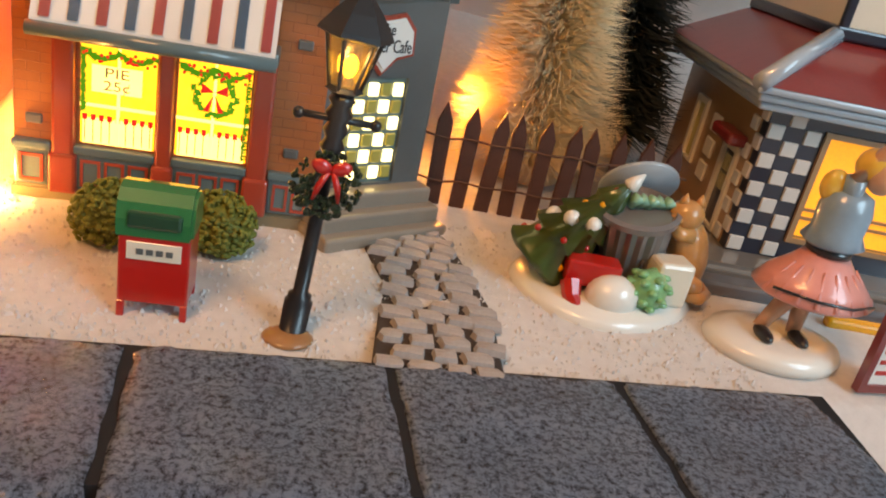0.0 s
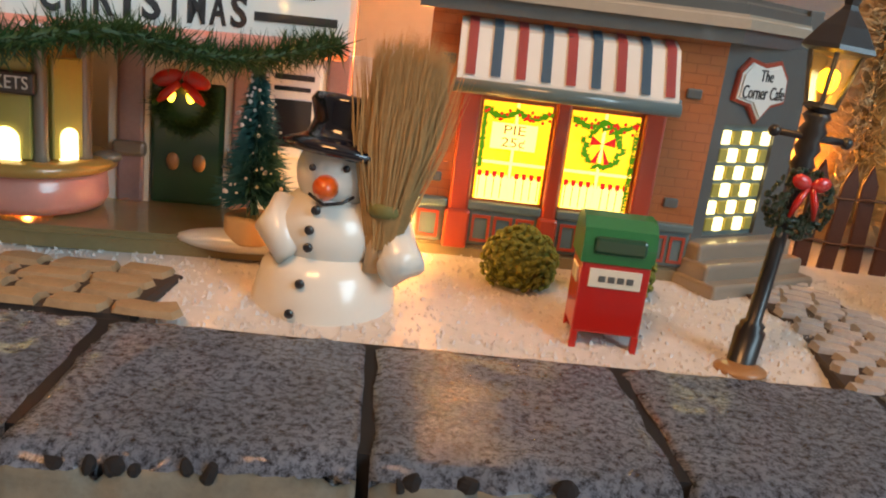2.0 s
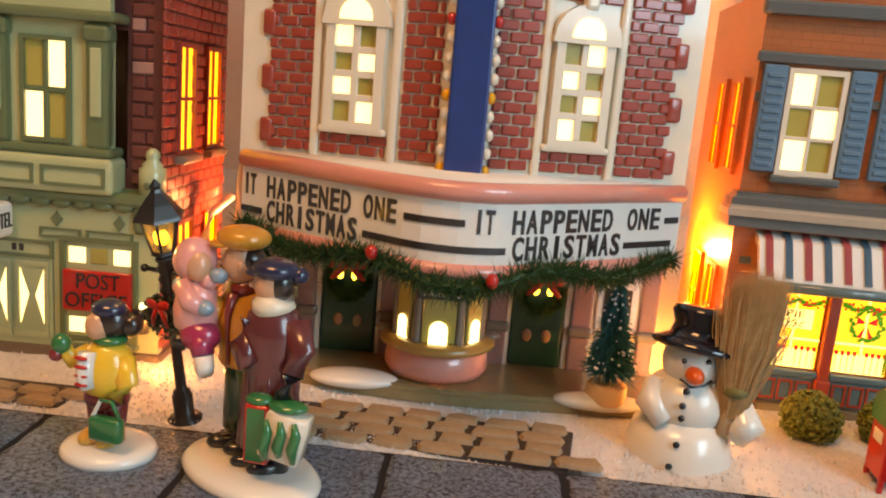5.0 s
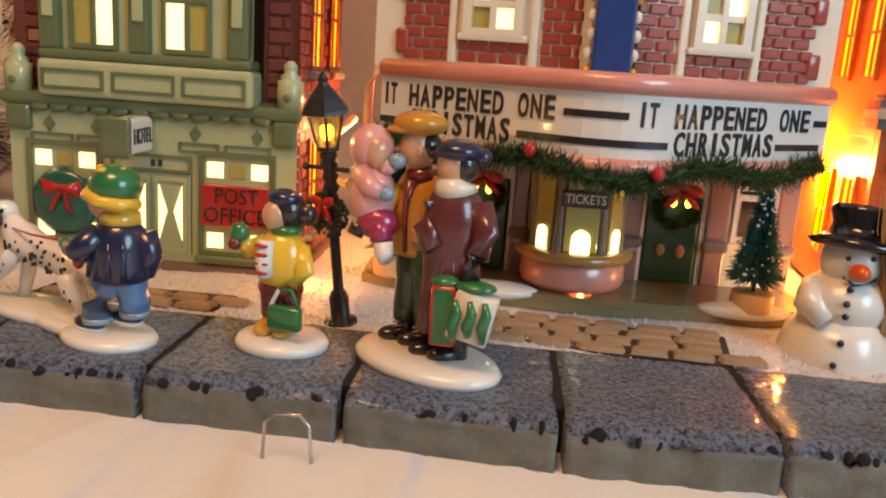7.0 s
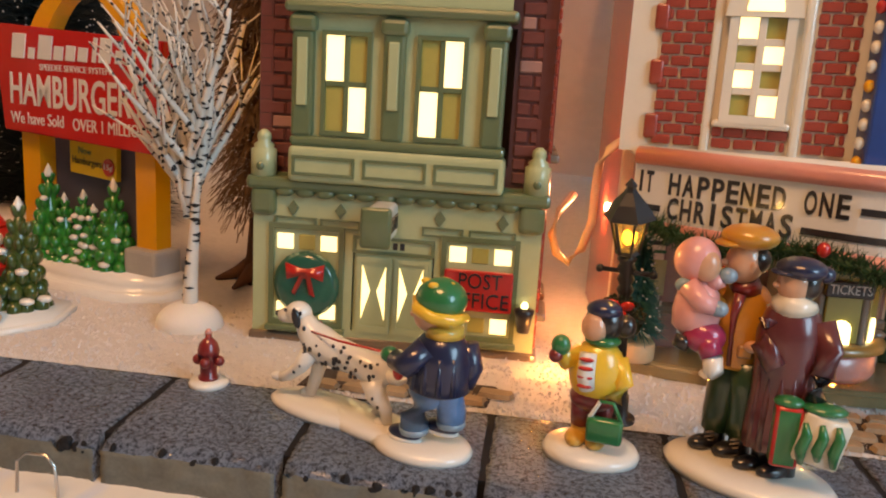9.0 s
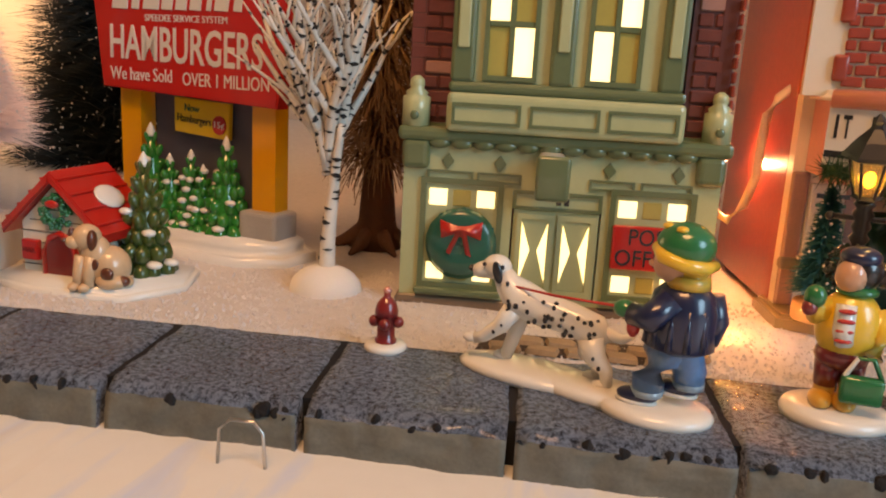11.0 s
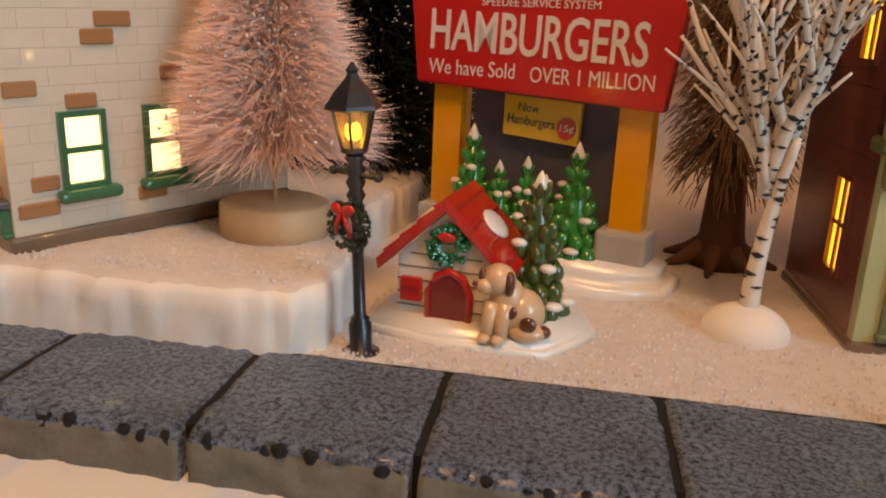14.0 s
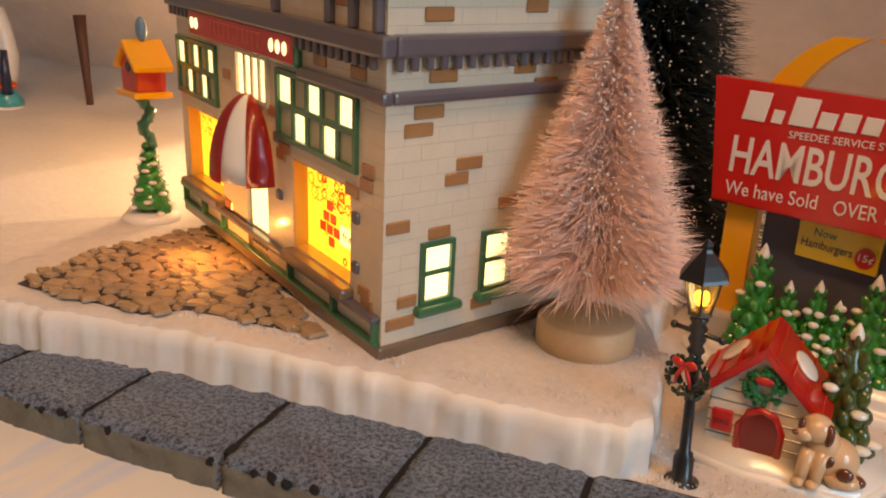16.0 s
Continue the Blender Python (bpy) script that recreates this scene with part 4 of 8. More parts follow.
    part("awning_cheek", box(10.9, 11.15, -2.0, 0.1, 8.0, 8.6, 0.1), TEAL, aw)
    for k in range(9):
        x = 1.85 + k * 1.09
        st = bmesh.new()
        o = 0.04
        vs = [[st.verts.new((x + dx, y - o, z + o)) for y, z in ((-0.1, 10.9), (-0.92, 10.52), (-2.02, 8.6))] for dx in (-0.2, 0.22)]
        for i in range(2):
            st.faces.new((vs[0][i], vs[0][i + 1], vs[1][i + 1], vs[1][i]))
        bmesh.ops.solidify(st, geom=st.faces[:], thickness=0.03)
        part("stripe", st, STRIPE_R if k % 2 == 0 else STRIPE_B, aw)
    part("valance", tube([(1.2, -2.05, 8.15), (11.1, -2.05, 8.15)], 0.3, 10), TEAL, aw, smooth=True)
    # accent blocks
    for x, z in ((0.85, 3.9), (0.9, 9.1), (12.1, 3.9), (12.2, 8.8)):
        part("dark_block", box(x - 0.35, x + 0.35, -0.15, 0.1, z - 0.22, z + 0.22, 0.08), CAFE_GREY, h)
    part("cornice", slab_poly([(-0.6, 1), (-0.6, -0.9), (13.6, -0.9), (19.4, 4.4), (19.4, 8)], 11.1, 13.0, 0.3), CAFE_GREY, h)
    part("cornice_band", slab_poly([(-0.8, 1), (-0.8, -1.15), (13.7, -1.15), (19.7, 4.3), (19.7, 8)], 11.7, 12.3, 0.2), glaze("pale_taupe_band", (0.40, 0.34, 0.27)), h)
    # upper storey
    up = [(2.0, 4.7, 14.4, 19.6), (8.6, 11.3, 14.4, 19.6)]
    part("wall_upper", wall(0, 14.0, 13.0, 24, up, 0.7, 0.1), CAFE_BRICK, h)
    for (a, b, c, d), lit in zip(up, ({(0, 0), (1, 1), (0, 2)}, {(0, 0), (1, 1), (0, 2)})):
        w = window(h, a, b, c, d, 2, 3, lit, CREAM, 0.1, bar=0.22, border=0.3)
        part("sill", box(a - 0.6, b + 0.6, -0.6, 0.1, c - 0.75, c - 0.3, 0.12), CAFE_GREY, w)
        for x0 in (a - 1.75, b + 0.35):
            s = part("shutter", box(x0, x0 + 1.35, -0.3, 0.1, c - 0.2, d + 0.4, 0.1), STRIPE_B, h, "blue louvred shutter")
            for k in range(11):
                part("slat", box(x0 + 0.2, x0 + 1.15, -0.4, -0.25, c + 0.1 + k * 0.48, c + 0.36 + k * 0.48, 0.05, 1), STRIPE_B, s)
    part("string_course", box(-0.2, 14.2, -0.3, 0.2, 20.1, 20.7, 0.15), CAFE_GREY, h)
    part("string_course", box(-0.3, 14.3, -0.5, 0.2, 22.6, 23.4, 0.2), CAFE_GREY, h)
    for x in (0.4, 6.6, 13.2):
        part("dark_block", box(x - 0.4, x + 0.4, -0.08, 0.2, 18.0, 18.5, 0.08), CAFE_GREY, h)
    # left side: lit windows
    for z0 in (3.0, 14.0):
        for y0 in (2.2, 6.6):
            w = window(h, y0, y0 + 1.9, z0, z0 + 5.0, 2, 2, set(), CAFE_BRICK, 0.0, dark=LIT_Y, bar=0.2)
            w.matrix_local = Matrix.Rotation(-math.pi / 2, 4, "Z") @ Matrix.Translation((-(2 * y0 + 1.9) * CM, 0, 0))
    # the cut corner with its door, sign and steps
    C = Matrix.Translation((13.4, 0.1, 0)) @ Matrix.Rotation(radians(31), 4, "Z")
    part("corner_wall", wall(0, 6.3, 0.8, 11.2, [(0.8, 4.6, 2.4, 7.6)], 0.7), CAFE_GREY, h, m=C)
    cd = part("corner_door", box(0.8, 4.6, 0.2, 0.5, 2.3, 7.6, 0), TEAL, h, "slate door with small lit panes", m=C)
    for c in range(5):
        for r in range(6):
            part("pane", box(0.95 + c * 0.73, 1.5 + c * 0.73, 0.05, 0.25, 2.6 + r * 0.82, 3.22 + r * 0.82, 0.04, 1), LIT_HOT if (c + r) % 2 else OLIVE, cd, m=C)
    sg = part("cafe_sign", prism([(1.0, 9.9), (1.6, 10.4), (2.6, 10.2), (3.6, 10.4), (4.2, 9.8), (4.3, 8.8), (3.4, 8.6), (2.7, 7.9), (2.0, 8.6), (0.9, 8.8)], -0.35, 0.0, 0.1), WHITE, h, "white scalloped sign with red edge and black script", m=C)
    part("sign_edge", prism([(0.85, 10.0), (1.5, 10.6), (2.6, 10.4), (3.7, 10.6), (4.4, 9.9), (4.5, 8.7), (3.5, 8.45), (2.7, 7.7), (1.9, 8.45), (0.75, 8.7)], -0.2, 0.05, 0.05), CAFE_RED, sg, m=C)
    text("lettering", "The", 0.75, BLACK, sg, C @ front(2.6, -0.37, 9.85), 0.9, 0.02)
    text("lettering", "Corner Cafe", 0.85, BLACK, sg, C @ front(2.6, -0.37, 9.1), 3.0, 0.02)
    for k in range(3):
        part("step", box(-0.3 - 0.15 * k, 6.6 + 0.15 * k, -1.0 - k * 0.75, 0.3, 0, 2.3 - k * 0.75, 0.2, 3), glaze("grey_taupe_step", (0.25, 0.21, 0.17)) if k == 0 else bpy.data.materials["grey_taupe_step"], h, m=C)
    part("wall_right", box(18.1, 18.8, 3.3, D, 0.6, 13, 0.05), CAFE_GREY, h)


cafe()

# ---------------------------------------------------------------- the bakery on its raised snow


def bakery():
    up = Vector((0.03, -0.05, 1)).normalized()
    h = thing("bakery", -98.4, 20.9, 2.7, 0, "buff brick porcelain bakery with lit windows and striped door hood", "house model")
    tilt = Vector((0, 0, 1)).rotation_difference(up).to_matrix().to_4x4()
    h.matrix_world = Matrix.Translation((-0.984, 0.209, 0.026)) @ tilt @ Matrix.Rotation(radians(-25), 4, "Z")
    L, D, T = -30.5, 15.5, 20.2
    disp = ((-10.6, -3.4, 3.2, 9.0), (-29.3, -22.3, 3.2, 9.0))
    part("base", box(L - 0.2, 0.25, -0.3, D, 0, 0.85, 0.15), BROWNBASE, h)
    part("wall_front", wall(L, 0, 0.8, T, [*disp, (-18.0, -14.4, 0.9, 7.2)], 1.2), BAK_BRICK, h)
    part("wall_side", wall(1.2, D, 0.8, T, [(2.4, 4.6, 2.9, 6.3), (6.6, 8.8, 2.9, 6.3)], 0.9), BAK_BRICK, h).matrix_local = side_at(0.0)
    part("wall_back", box(L, -0.95, D - 0.8, D, 0.8, T, 0), BAK_BRICK, h)
    part("wall_end", box(L, L + 0.8, 1.25, D - 0.85, 0.8, T, 0), BAK_BRICK, h)
    part("roof", box(L + 0.9, -1.0, 1.3, D - 0.9, 19.4, 20.0, 0.2), SNOWBLOCK, h)
    # green plinth strip with panels
    g = part("plinth_strip", box(L, -0.1, -0.45, 0.05, 0.8, 1.05, 0.08), GREEN_T, h)
    part("plinth_rail", box(L, -0.1, -0.6, 0.05, 2.2, 2.6, 0.12), SLATE, g)
    for x in (-0.35, -5.0, -10.8, -22.0, -26.0, -30.2):
        part("plinth_post", box(x - 0.12, x + 0.12, -0.45, 0.05, 1.0, 2.2, 0.05, 1), GREEN_T, g)
    # display windows
    RP = mat("printed_scarlet", (0.80, 0.05, 0.01), 0.5, bump=0, emit=0.7)
    PR = mat("printed_paper", (1.0, 0.80, 0.30), 0.5, bump=0, emit=1.8)
    rnd = random.Random(5)
    for x0, x1, z0, z1 in disp:
        w = part("display_window", box(x0, x1, 1.0, 1.15, z0, z1, 0), LIT_Y, h, "glowing display window printed with loaves and jars")
        part("reveal", wall(x0 - 0.02, x1 + 0.02, z0 - 0.02, z1 + 0.02, [(x0 + 0.08, x1 - 0.08, z0 + 0.08, z1 - 0.08)], 0.95, 0.04), glaze("ochre_reveal", (0.45, 0.28, 0.10)) if x0 > -12 else bpy.data.materials["ochre_reveal"], w)
        part("sill", box(x0 - 0.4, x1 + 0.4, -0.8, 0.9, z0 - 0.7, z0 - 0.03, 0.2), BROWNBASE, w)
        pb = bmesh.new()
        for k in range(18):
            x = x0 + 0.3 + k * (x1 - x0 - 0.6) / 17
            box(x - 0.09, x + 0.09, 0.93, 0.96, z1 - 0.55, z1 - 0.2, 0, bm=pb)
        for a, b in ((0.58, 0), (0.52, 1), (0.64, 1), (0.46, 2), (0.58, 2), (0.7, 2), (0.55, 3)):
            x = x1 - (x1 - x0) * a
            box(x - 0.36, x + 0.36, 0.93, 0.96, z0 + 1.2 + (3 - b) * 0.75 - 0.3, z0 + 1.2 + (3 - b) * 0.75 + 0.3, 0, bm=pb)
        for k in range(26):
            x, z = rnd.uniform(x0 + 0.4, x1 - 0.4), rnd.uniform(z0 + 0.2, z1 - 0.8)
            if rnd.random() < 0.5:
                z = z1 - rnd.uniform(0.6, 2.4)
            r = rnd.uniform(0.2, 0.45)
            for q in range(10):
                a = q * 0.63
                box(x + r * math.cos(a) - 0.05, x + r * math.cos(a) + 0.05, 0.93, 0.96, z + r * math.sin(a) - 0.05, z + r * math.sin(a) + 0.05, 0, bm=pb)
        part("window_print", pb, RP, w)
        cx = x1 - 1.45
        c = part("card", box(cx - 1.3, cx + 1.3, 0.86, 0.9, z0 + 1.5, z0 + 2.7, 0), PR, w, "paper card in the window")
        if x0 > -12:
            text("lettering", "fresh", 0.7, GREEN_T, c, front(cx, 0.85, z0 + 2.1), 1.9, 0.01)
    # door with its striped hood
    d = part("door", box(-17.9, -14.5, 0.3, 0.7, 0.9, 7.2, 0.05), BAK_BRICK, h, "door with tall lit panes")
    for k in range(5):
        part("pane", box(-17.6 + k * 0.66, -17.15 + k * 0.66, 0.2, 0.4, 2.6, 6.9, 0.05, 1), LIT, d)
    part("bar_sign", box(-17.7, -14.7, 0.1, 0.4, 1.3, 2.2, 0.05), CREAM, d)
    for k in range(5):
        part("sign_bar", box(-17.4 + k * 0.55, -17.1 + k * 0.55, 0.03, 0.12, 1.45, 2.0, 0), BLACK, d)
    hood = part("door_hood", ball(-16.2, -0.3, 6.6, 3.1, 2.6, 5.4, u=20, v=12), WHITE, h, "red and white striped dome hood", True)
    me = hood.data
    hb = bmesh.new()
    hb.from_mesh(me)
    bmesh.ops.delete(hb, geom=[v for v in hb.verts if v.co.z < 6.55 * CM or v.co.y > 0.2 * CM], context="VERTS")
    bmesh.ops.solidify(hb, geom=hb.faces[:], thickness=0.002)
    hb.to_mesh(me)
    hb.free()
    for k, a in enumerate((-165, -90, -15)):
        sb = bmesh.new()
        rows = []
        for i in range(13):
            e = i / 12 * math.pi / 2
            row = []
            for da in (-19, -6, 6, 19):
                aa = radians(a + da)
                row.append(sb.verts.new((-16.2 + 3.2 * math.cos(e) * math.cos(aa), -0.3 + 2.72 * math.cos(e) * math.sin(aa), 6.5 + 5.55 * math.sin(e))))
            rows.append(row)
        for r, s in zip(rows, rows[1:]):
            for q in range(3):
                sb.faces.new((r[q], r[q + 1], s[q + 1], s[q]))
        bmesh.ops.solidify(sb, geom=sb.faces[:], thickness=0.06)
        part("red_stripe", sb, RED, hood, smooth=True)
    # upper windows
    for x0, x1, n, lit in ((-12.0, -2.9, 5, {(0, 0), (1, 1), (2, 0), (3, 1), (4, 0)}), (-30.0, -22.6, 5, {(0, 0), (1, 1), (2, 0), (4, 0), (3, 1)})):
        window(h, x0, x1, 10.3, 13.9, n, 2, lit, GREEN_T, 0.0, bar=0.42, border=0.35, dark=glaze("sage_pane", (0.36, 0.36, 0.22)) if n == 5 else OLIVE)
    window(h, -18.4, -13.8, 11.8, 14.4, 4, 1, {(0, 0), (1, 0), (2, 0), (3, 0)}, BAK_BRICK, 0.0, bar=0.3)
    # long red name board: letters cannot be read
    sg = part("name_board", box(-26.2, -9.0, -0.5, 0.1, 14.6, 16.6, 0.2), GREEN_T, h, "red name board in a green frame")
    part("board_face", box(-26.0, -9.25, -0.6, -0.3, 14.8, 16.4, 0.05), RED, sg)
    for k in range(11):
        part("name_bar", box(-21.8 + k * 0.78, -21.3 + k * 0.78, -0.66, -0.55, 15.1 + 0.1 * (k % 3), 16.1, 0.05, 1), CAFE_RED, sg)
    for x in (-11.9, -11.0, -10.1, -25.3, -24.5):
        part("board_lamp", ball(x, -0.62, 15.6, 0.26, 0.12, 0.4, u=10, v=8), LIT, sg, smooth=True)
    # cornice with dentils, on both sides
    for name, z0, z1, o, mt in (("string_course", 14.1, 14.75, 0.5, SLATE), ("cornice", 16.4, 17.5, 0.7, SLATE), ("coping", 20.0, 21.0, 0.8, SLATE)):
        if name == "string_course":
            part(name, box(-9.0, o, -o, 0.2, z0, z1, 0.2), mt, h)
        else:
            part(name, box(L - o, o, -o, 0.2, z0, z1, 0.2), mt, h)
        part(name, box(-0.2, o, 0.2, D, z0, z1, 0.2), mt, h)
    dn = box(-0.22, 0.22, -0.35, 0.0, -0.45, 0.45, 0.08, 1)
    first = part("dentil", dn, SLATE, h)
    first.matrix_local = Matrix.Translation((-0.6 * CM, -0.2 * CM, 16.2 * CM))
    for k in range(1, 36):
        again(first, h, Matrix.Translation(((-0.6 - k * 0.85) * CM, -0.2 * CM, 16.2 * CM)))
    for k in range(17):
        again(first, h, side_at(0.2) @ Matrix.Translation(((0.5 + k * 0.88) * CM, 0, 16.2 * CM)))
    for x in (-0.5, -2.9, -5.4, -12):
        part("parapet_post", box(x - 0.25, x + 0.25, -0.45, 0.2, 17.5, 20.0, 0.1), SLATE, h)
    # side windows
    for x0 in (2.4, 6.6):
        w = window(h, x0 + 0.25, x0 + 1.95, 3.05, 6.2, 1, 2, {(0, 0), (0, 1)}, GREEN_T, 0.0, bar=0.3, border=0.28)
        w.matrix_local = side_at(0.0)
        part("sill", box(x0 - 0.4, x0 + 2.7, -0.7, 0.1, 2.2, 2.8, 0.25, 3), GREEN_T, w)
    # odd bricks picked out in tan
    mesh = {}
    for x, z, wd in ((2.6, 13.6, 1.9), (2.0, 12.7, 1.8), (5.4, 10.6, 1.8), (4.6, 9.8, 1.6), (0.9, 7.6, 1.5), (3.6, 6.9, 1.5), (1.2, 2.0, 1.9), (1.6, 3.2, 1.3), (8.4, 8.0, 1.5), (6.9, 2.0, 1.6), (10.5, 14.6, 1.8), (11.0, 6.0, 1.6), (3.4, 15.4, 1.8), (8.9, 15.6, 1.6), (3.0, 18.4, 1.8), (9.4, 18.8, 1.6), (12.2, 11.4, 1.6)):
        if wd not in mesh:
            mesh[wd] = part("tan_brick", box(-wd / 2, wd / 2, -0.12, 0.05, -0.36, 0.36, 0.08, 1), BAK_ACC, h)
            mesh[wd].matrix_local = side_at(0.0) @ Matrix.Translation((x * CM, 0, z * CM))
        else:
            again(mesh[wd], h, side_at(0.0) @ Matrix.Translation((x * CM, 0, z * CM)))
    for x, z, wd in ((-1.7, 9.6, 1.3), (-1.5, 10.4, 1.3), (-1.8, 3.4, 1.3), (-1.5, 2.8, 1.3), (-11.6, 9.4, 1.5), (-12.1, 8.9, 1.3), (-3.2, 8.9, 1.5), (-2.6, 15.3, 1.6), (-6.8, 15.4, 1.5), (-13.1, 11.4, 1.5), (-19.6, 9.2, 1.5), (-20.6, 12.6, 1.3), (-4.2, 18.8, 1.6), (-21.4, 3.0, 1.5)):
        if wd not in mesh:
            mesh[wd] = part("tan_brick", box(-wd / 2, wd / 2, -0.12, 0.05, -0.36, 0.36, 0.08, 1), BAK_ACC, h)
            mesh[wd].matrix_local = Matrix.Translation((x * CM, 0, z * CM))
        else:
            again(mesh[wd], h, Matrix.Translation((x * CM, 0, z * CM)))
    for x, z in ((-2.7, 7.5), (-2.7, 4.6), (-12.6, 9.9), (-12.4, 6.2), (-21.2, 9.6)):
        part("dark_block", box(x - 0.35, x + 0.35, -0.25, 0.1, z - 0.35, z + 0.35, 0.15), SLATE, h)


bakery()


def platform():
    """The raised block of foam snow under the bakery, with a carved front."""
    edge = [(-150, 8), (-135, 11.5), (-118.5, 15.0), (-110.8, 17.0), (-103, 18.3), (-95.9, 19.3), (-89, 20.2), (-84.6, 21.0), (-83.6, 22.5), (-84.6, 29), (-87.5, 36), (-88, 60)]
    pts = []
    for (a, b), (c, d) in zip(edge, edge[1:]):
        n = max(2, int(math.hypot(c - a, d - b) / 0.4))
        pts += [(a + (c - a) * k / n, b + (d - b) * k / n) for k in range(n)]
    vs, fs = [], []
    levels = [(-2.2, 0.0), (-0.3, -0.1), (0.6, 0.0), (1.5, -0.05), (2.2, 0.05), (2.6, 0.35), (2.75, 0.9), (2.75, 2.5), (2.8, 5.0), (2.75, 9.0)]
    cx, cy = -112.0, 60.0
    for k, (x, y) in enumerate(pts):
        dx, dy = cx - x, cy - y
        ln = math.hypot(dx, dy)
        for j, (z, inn) in enumerate(levels):
            w = inn + 0.45 * n2(k * 0.8, z * 0.4, 0.45, 6) + 0.42 * abs(n2(k * 0.8, z * 0.5, 0.9, 2)) + 0.22 * n2(k * 1.6, z, 1.3, 5)
            q = (x + dx / ln * w, y + dy / ln * w, z + (0.14 * n2(x, y + inn, 0.5, 8) if j > 4 else 0))
            vs.append(q)
    m = len(levels)
    for k in range(len(pts) - 1):
        for j in range(m - 1):
            q = k * m + j
            fs.append((q, q + m, q + m + 1, q + 1))
    hub = len(vs)
    vs.append((cx, cy, 2.9))
    for k in range(len(pts) - 1):
        fs.append((k * m + m - 1, (k + 1) * m + m - 1, hub))
    bank = mesh_part("snow_bank", vs, fs, SNOWBLOCK, smooth=True)
    bank.data.materials.append(SNOW)
    for p in bank.data.polygons:
        if p.center.z > 0.025:
            p.material_index = 1
    tagged(bank, "raised bank of white foam snow under the bakery", "snow", kind="structure")


platform()

# ---------------------------------------------------------------- trees of bristle, porcelain and wire


def bristles(name, n, z0, z1, r0, r1, material, parent, label="", seed=1, droop=-0.15, thick=0.05, prof=None, spread=0.25, tip=None):
    """Bristles set all round a wire, in the outline of a cone; some bent and uneven."""
    rnd = random.Random(seed)
    vs, fs = [], []
    for _ in range(n):
        u = rnd.random() ** 1.35
        z = z0 + (z1 - z0) * u
        r = (prof(u) if prof else r0 + (r1 - r0) * u) * rnd.uniform(0.72, 1.1)
        a = rnd.uniform(0, 2 * math.pi)
        d = Vector((math.cos(a), math.sin(a), droop + rnd.uniform(-spread, spread)))
        s = Vector((-math.sin(a), math.cos(a), 0)) * thick
        base = Vector((0, 0, z)) + d * (r * 0.12)
        mid = Vector((0, 0, z)) + d * (r * 0.65) + Vector((rnd.uniform(-1, 1), rnd.uniform(-1, 1), rnd.uniform(-1, 1))) * 0.05 * r
        end = mid + (d + Vector((rnd.uniform(-1, 1), rnd.uniform(-1, 1), rnd.uniform(-1, 1))) * 0.35) * (r * 0.35)
        up = Vector((0, 0, thick))
        i = len(vs)
        for p, k in ((base, 1.0), (mid, 0.85)):
            vs += [p + s * k, p - s * k, p + up * k * 1.4]
        vs.append(end)
        fs += [(i, i + 1, i + 4, i + 3), (i + 1, i + 2, i + 5, i + 4), (i + 2, i, i + 3, i + 5), (i + 3, i + 4, i + 6), (i + 4, i + 5, i + 6), (i + 5, i + 3, i + 6)]
    return mesh_part(name, [tuple(v) for v in vs], fs, material, parent, label)


def flock(name, n, z0, z1, r0, r1, parent, seed=2, size=0.075, prof=None):
    """Crumbs of snow on the tips."""
    rnd = random.Random(seed)
    bm = bmesh.new()
    for _ in range(n):
        u = rnd.random() ** 1.3
        r = (prof(u) if prof else r0 + (r1 - r0) * u) * rnd.uniform(0.7, 1.0)
        a = rnd.uniform(0, 6.283)
        ball(r * math.cos(a), r * math.sin(a), z0 + (z1 - z0) * u, size * rnd.uniform(0.6, 1.3), bm=bm, u=5, v=4)
    return part(name, bm, SNOW, parent, "white flocking on the tips", True)


NEEDLE_T = mat("teal_bristle", (0.022, 0.13, 0.12), 0.6, var=0.5, scale=200, bump=0)
NEEDLE_D = mat("black_green_bristle", (0.008, 0.016, 0.018), 0.6, var=0.5, scale=200, bump=0)
NEEDLE_P = mat("pink_sisal_bristle", (0.93, 0.66, 0.58), 0.7, var=0.2, scale=150, bump=0)
NEEDLE_C = mat("cream_sisal_bristle", (0.82, 0.66, 0.42), 0.7, var=0.25, scale=150, bump=0)
NEEDLE_G = mat("garland_bristle", (0.022, 0.07, 0.018), 0.55, var=0.6, scale=300, bump=0)
STRAW = mat("broom_straw", (0.46, 0.28, 0.12), 0.7, var=0.4, scale=300, bump=0)
LEAFG = glaze("glazed_tree_green", (0.02, 0.22, 0.03), var=0.5, rough=0.16, scale=160)
OLIVEG = glaze("glazed_olive_tree", (0.05, 0.085, 0.015), var=0.5)


def wood_base(parent, r, h):
    return part("wood_base", lathe([(r * 0.94, 0), (r, 0.1), (r * 1.01, h * 0.5), (r, h - 0.12), (r * 0.93, h)], 32), WOOD, parent, "pale turned wooden base", True)


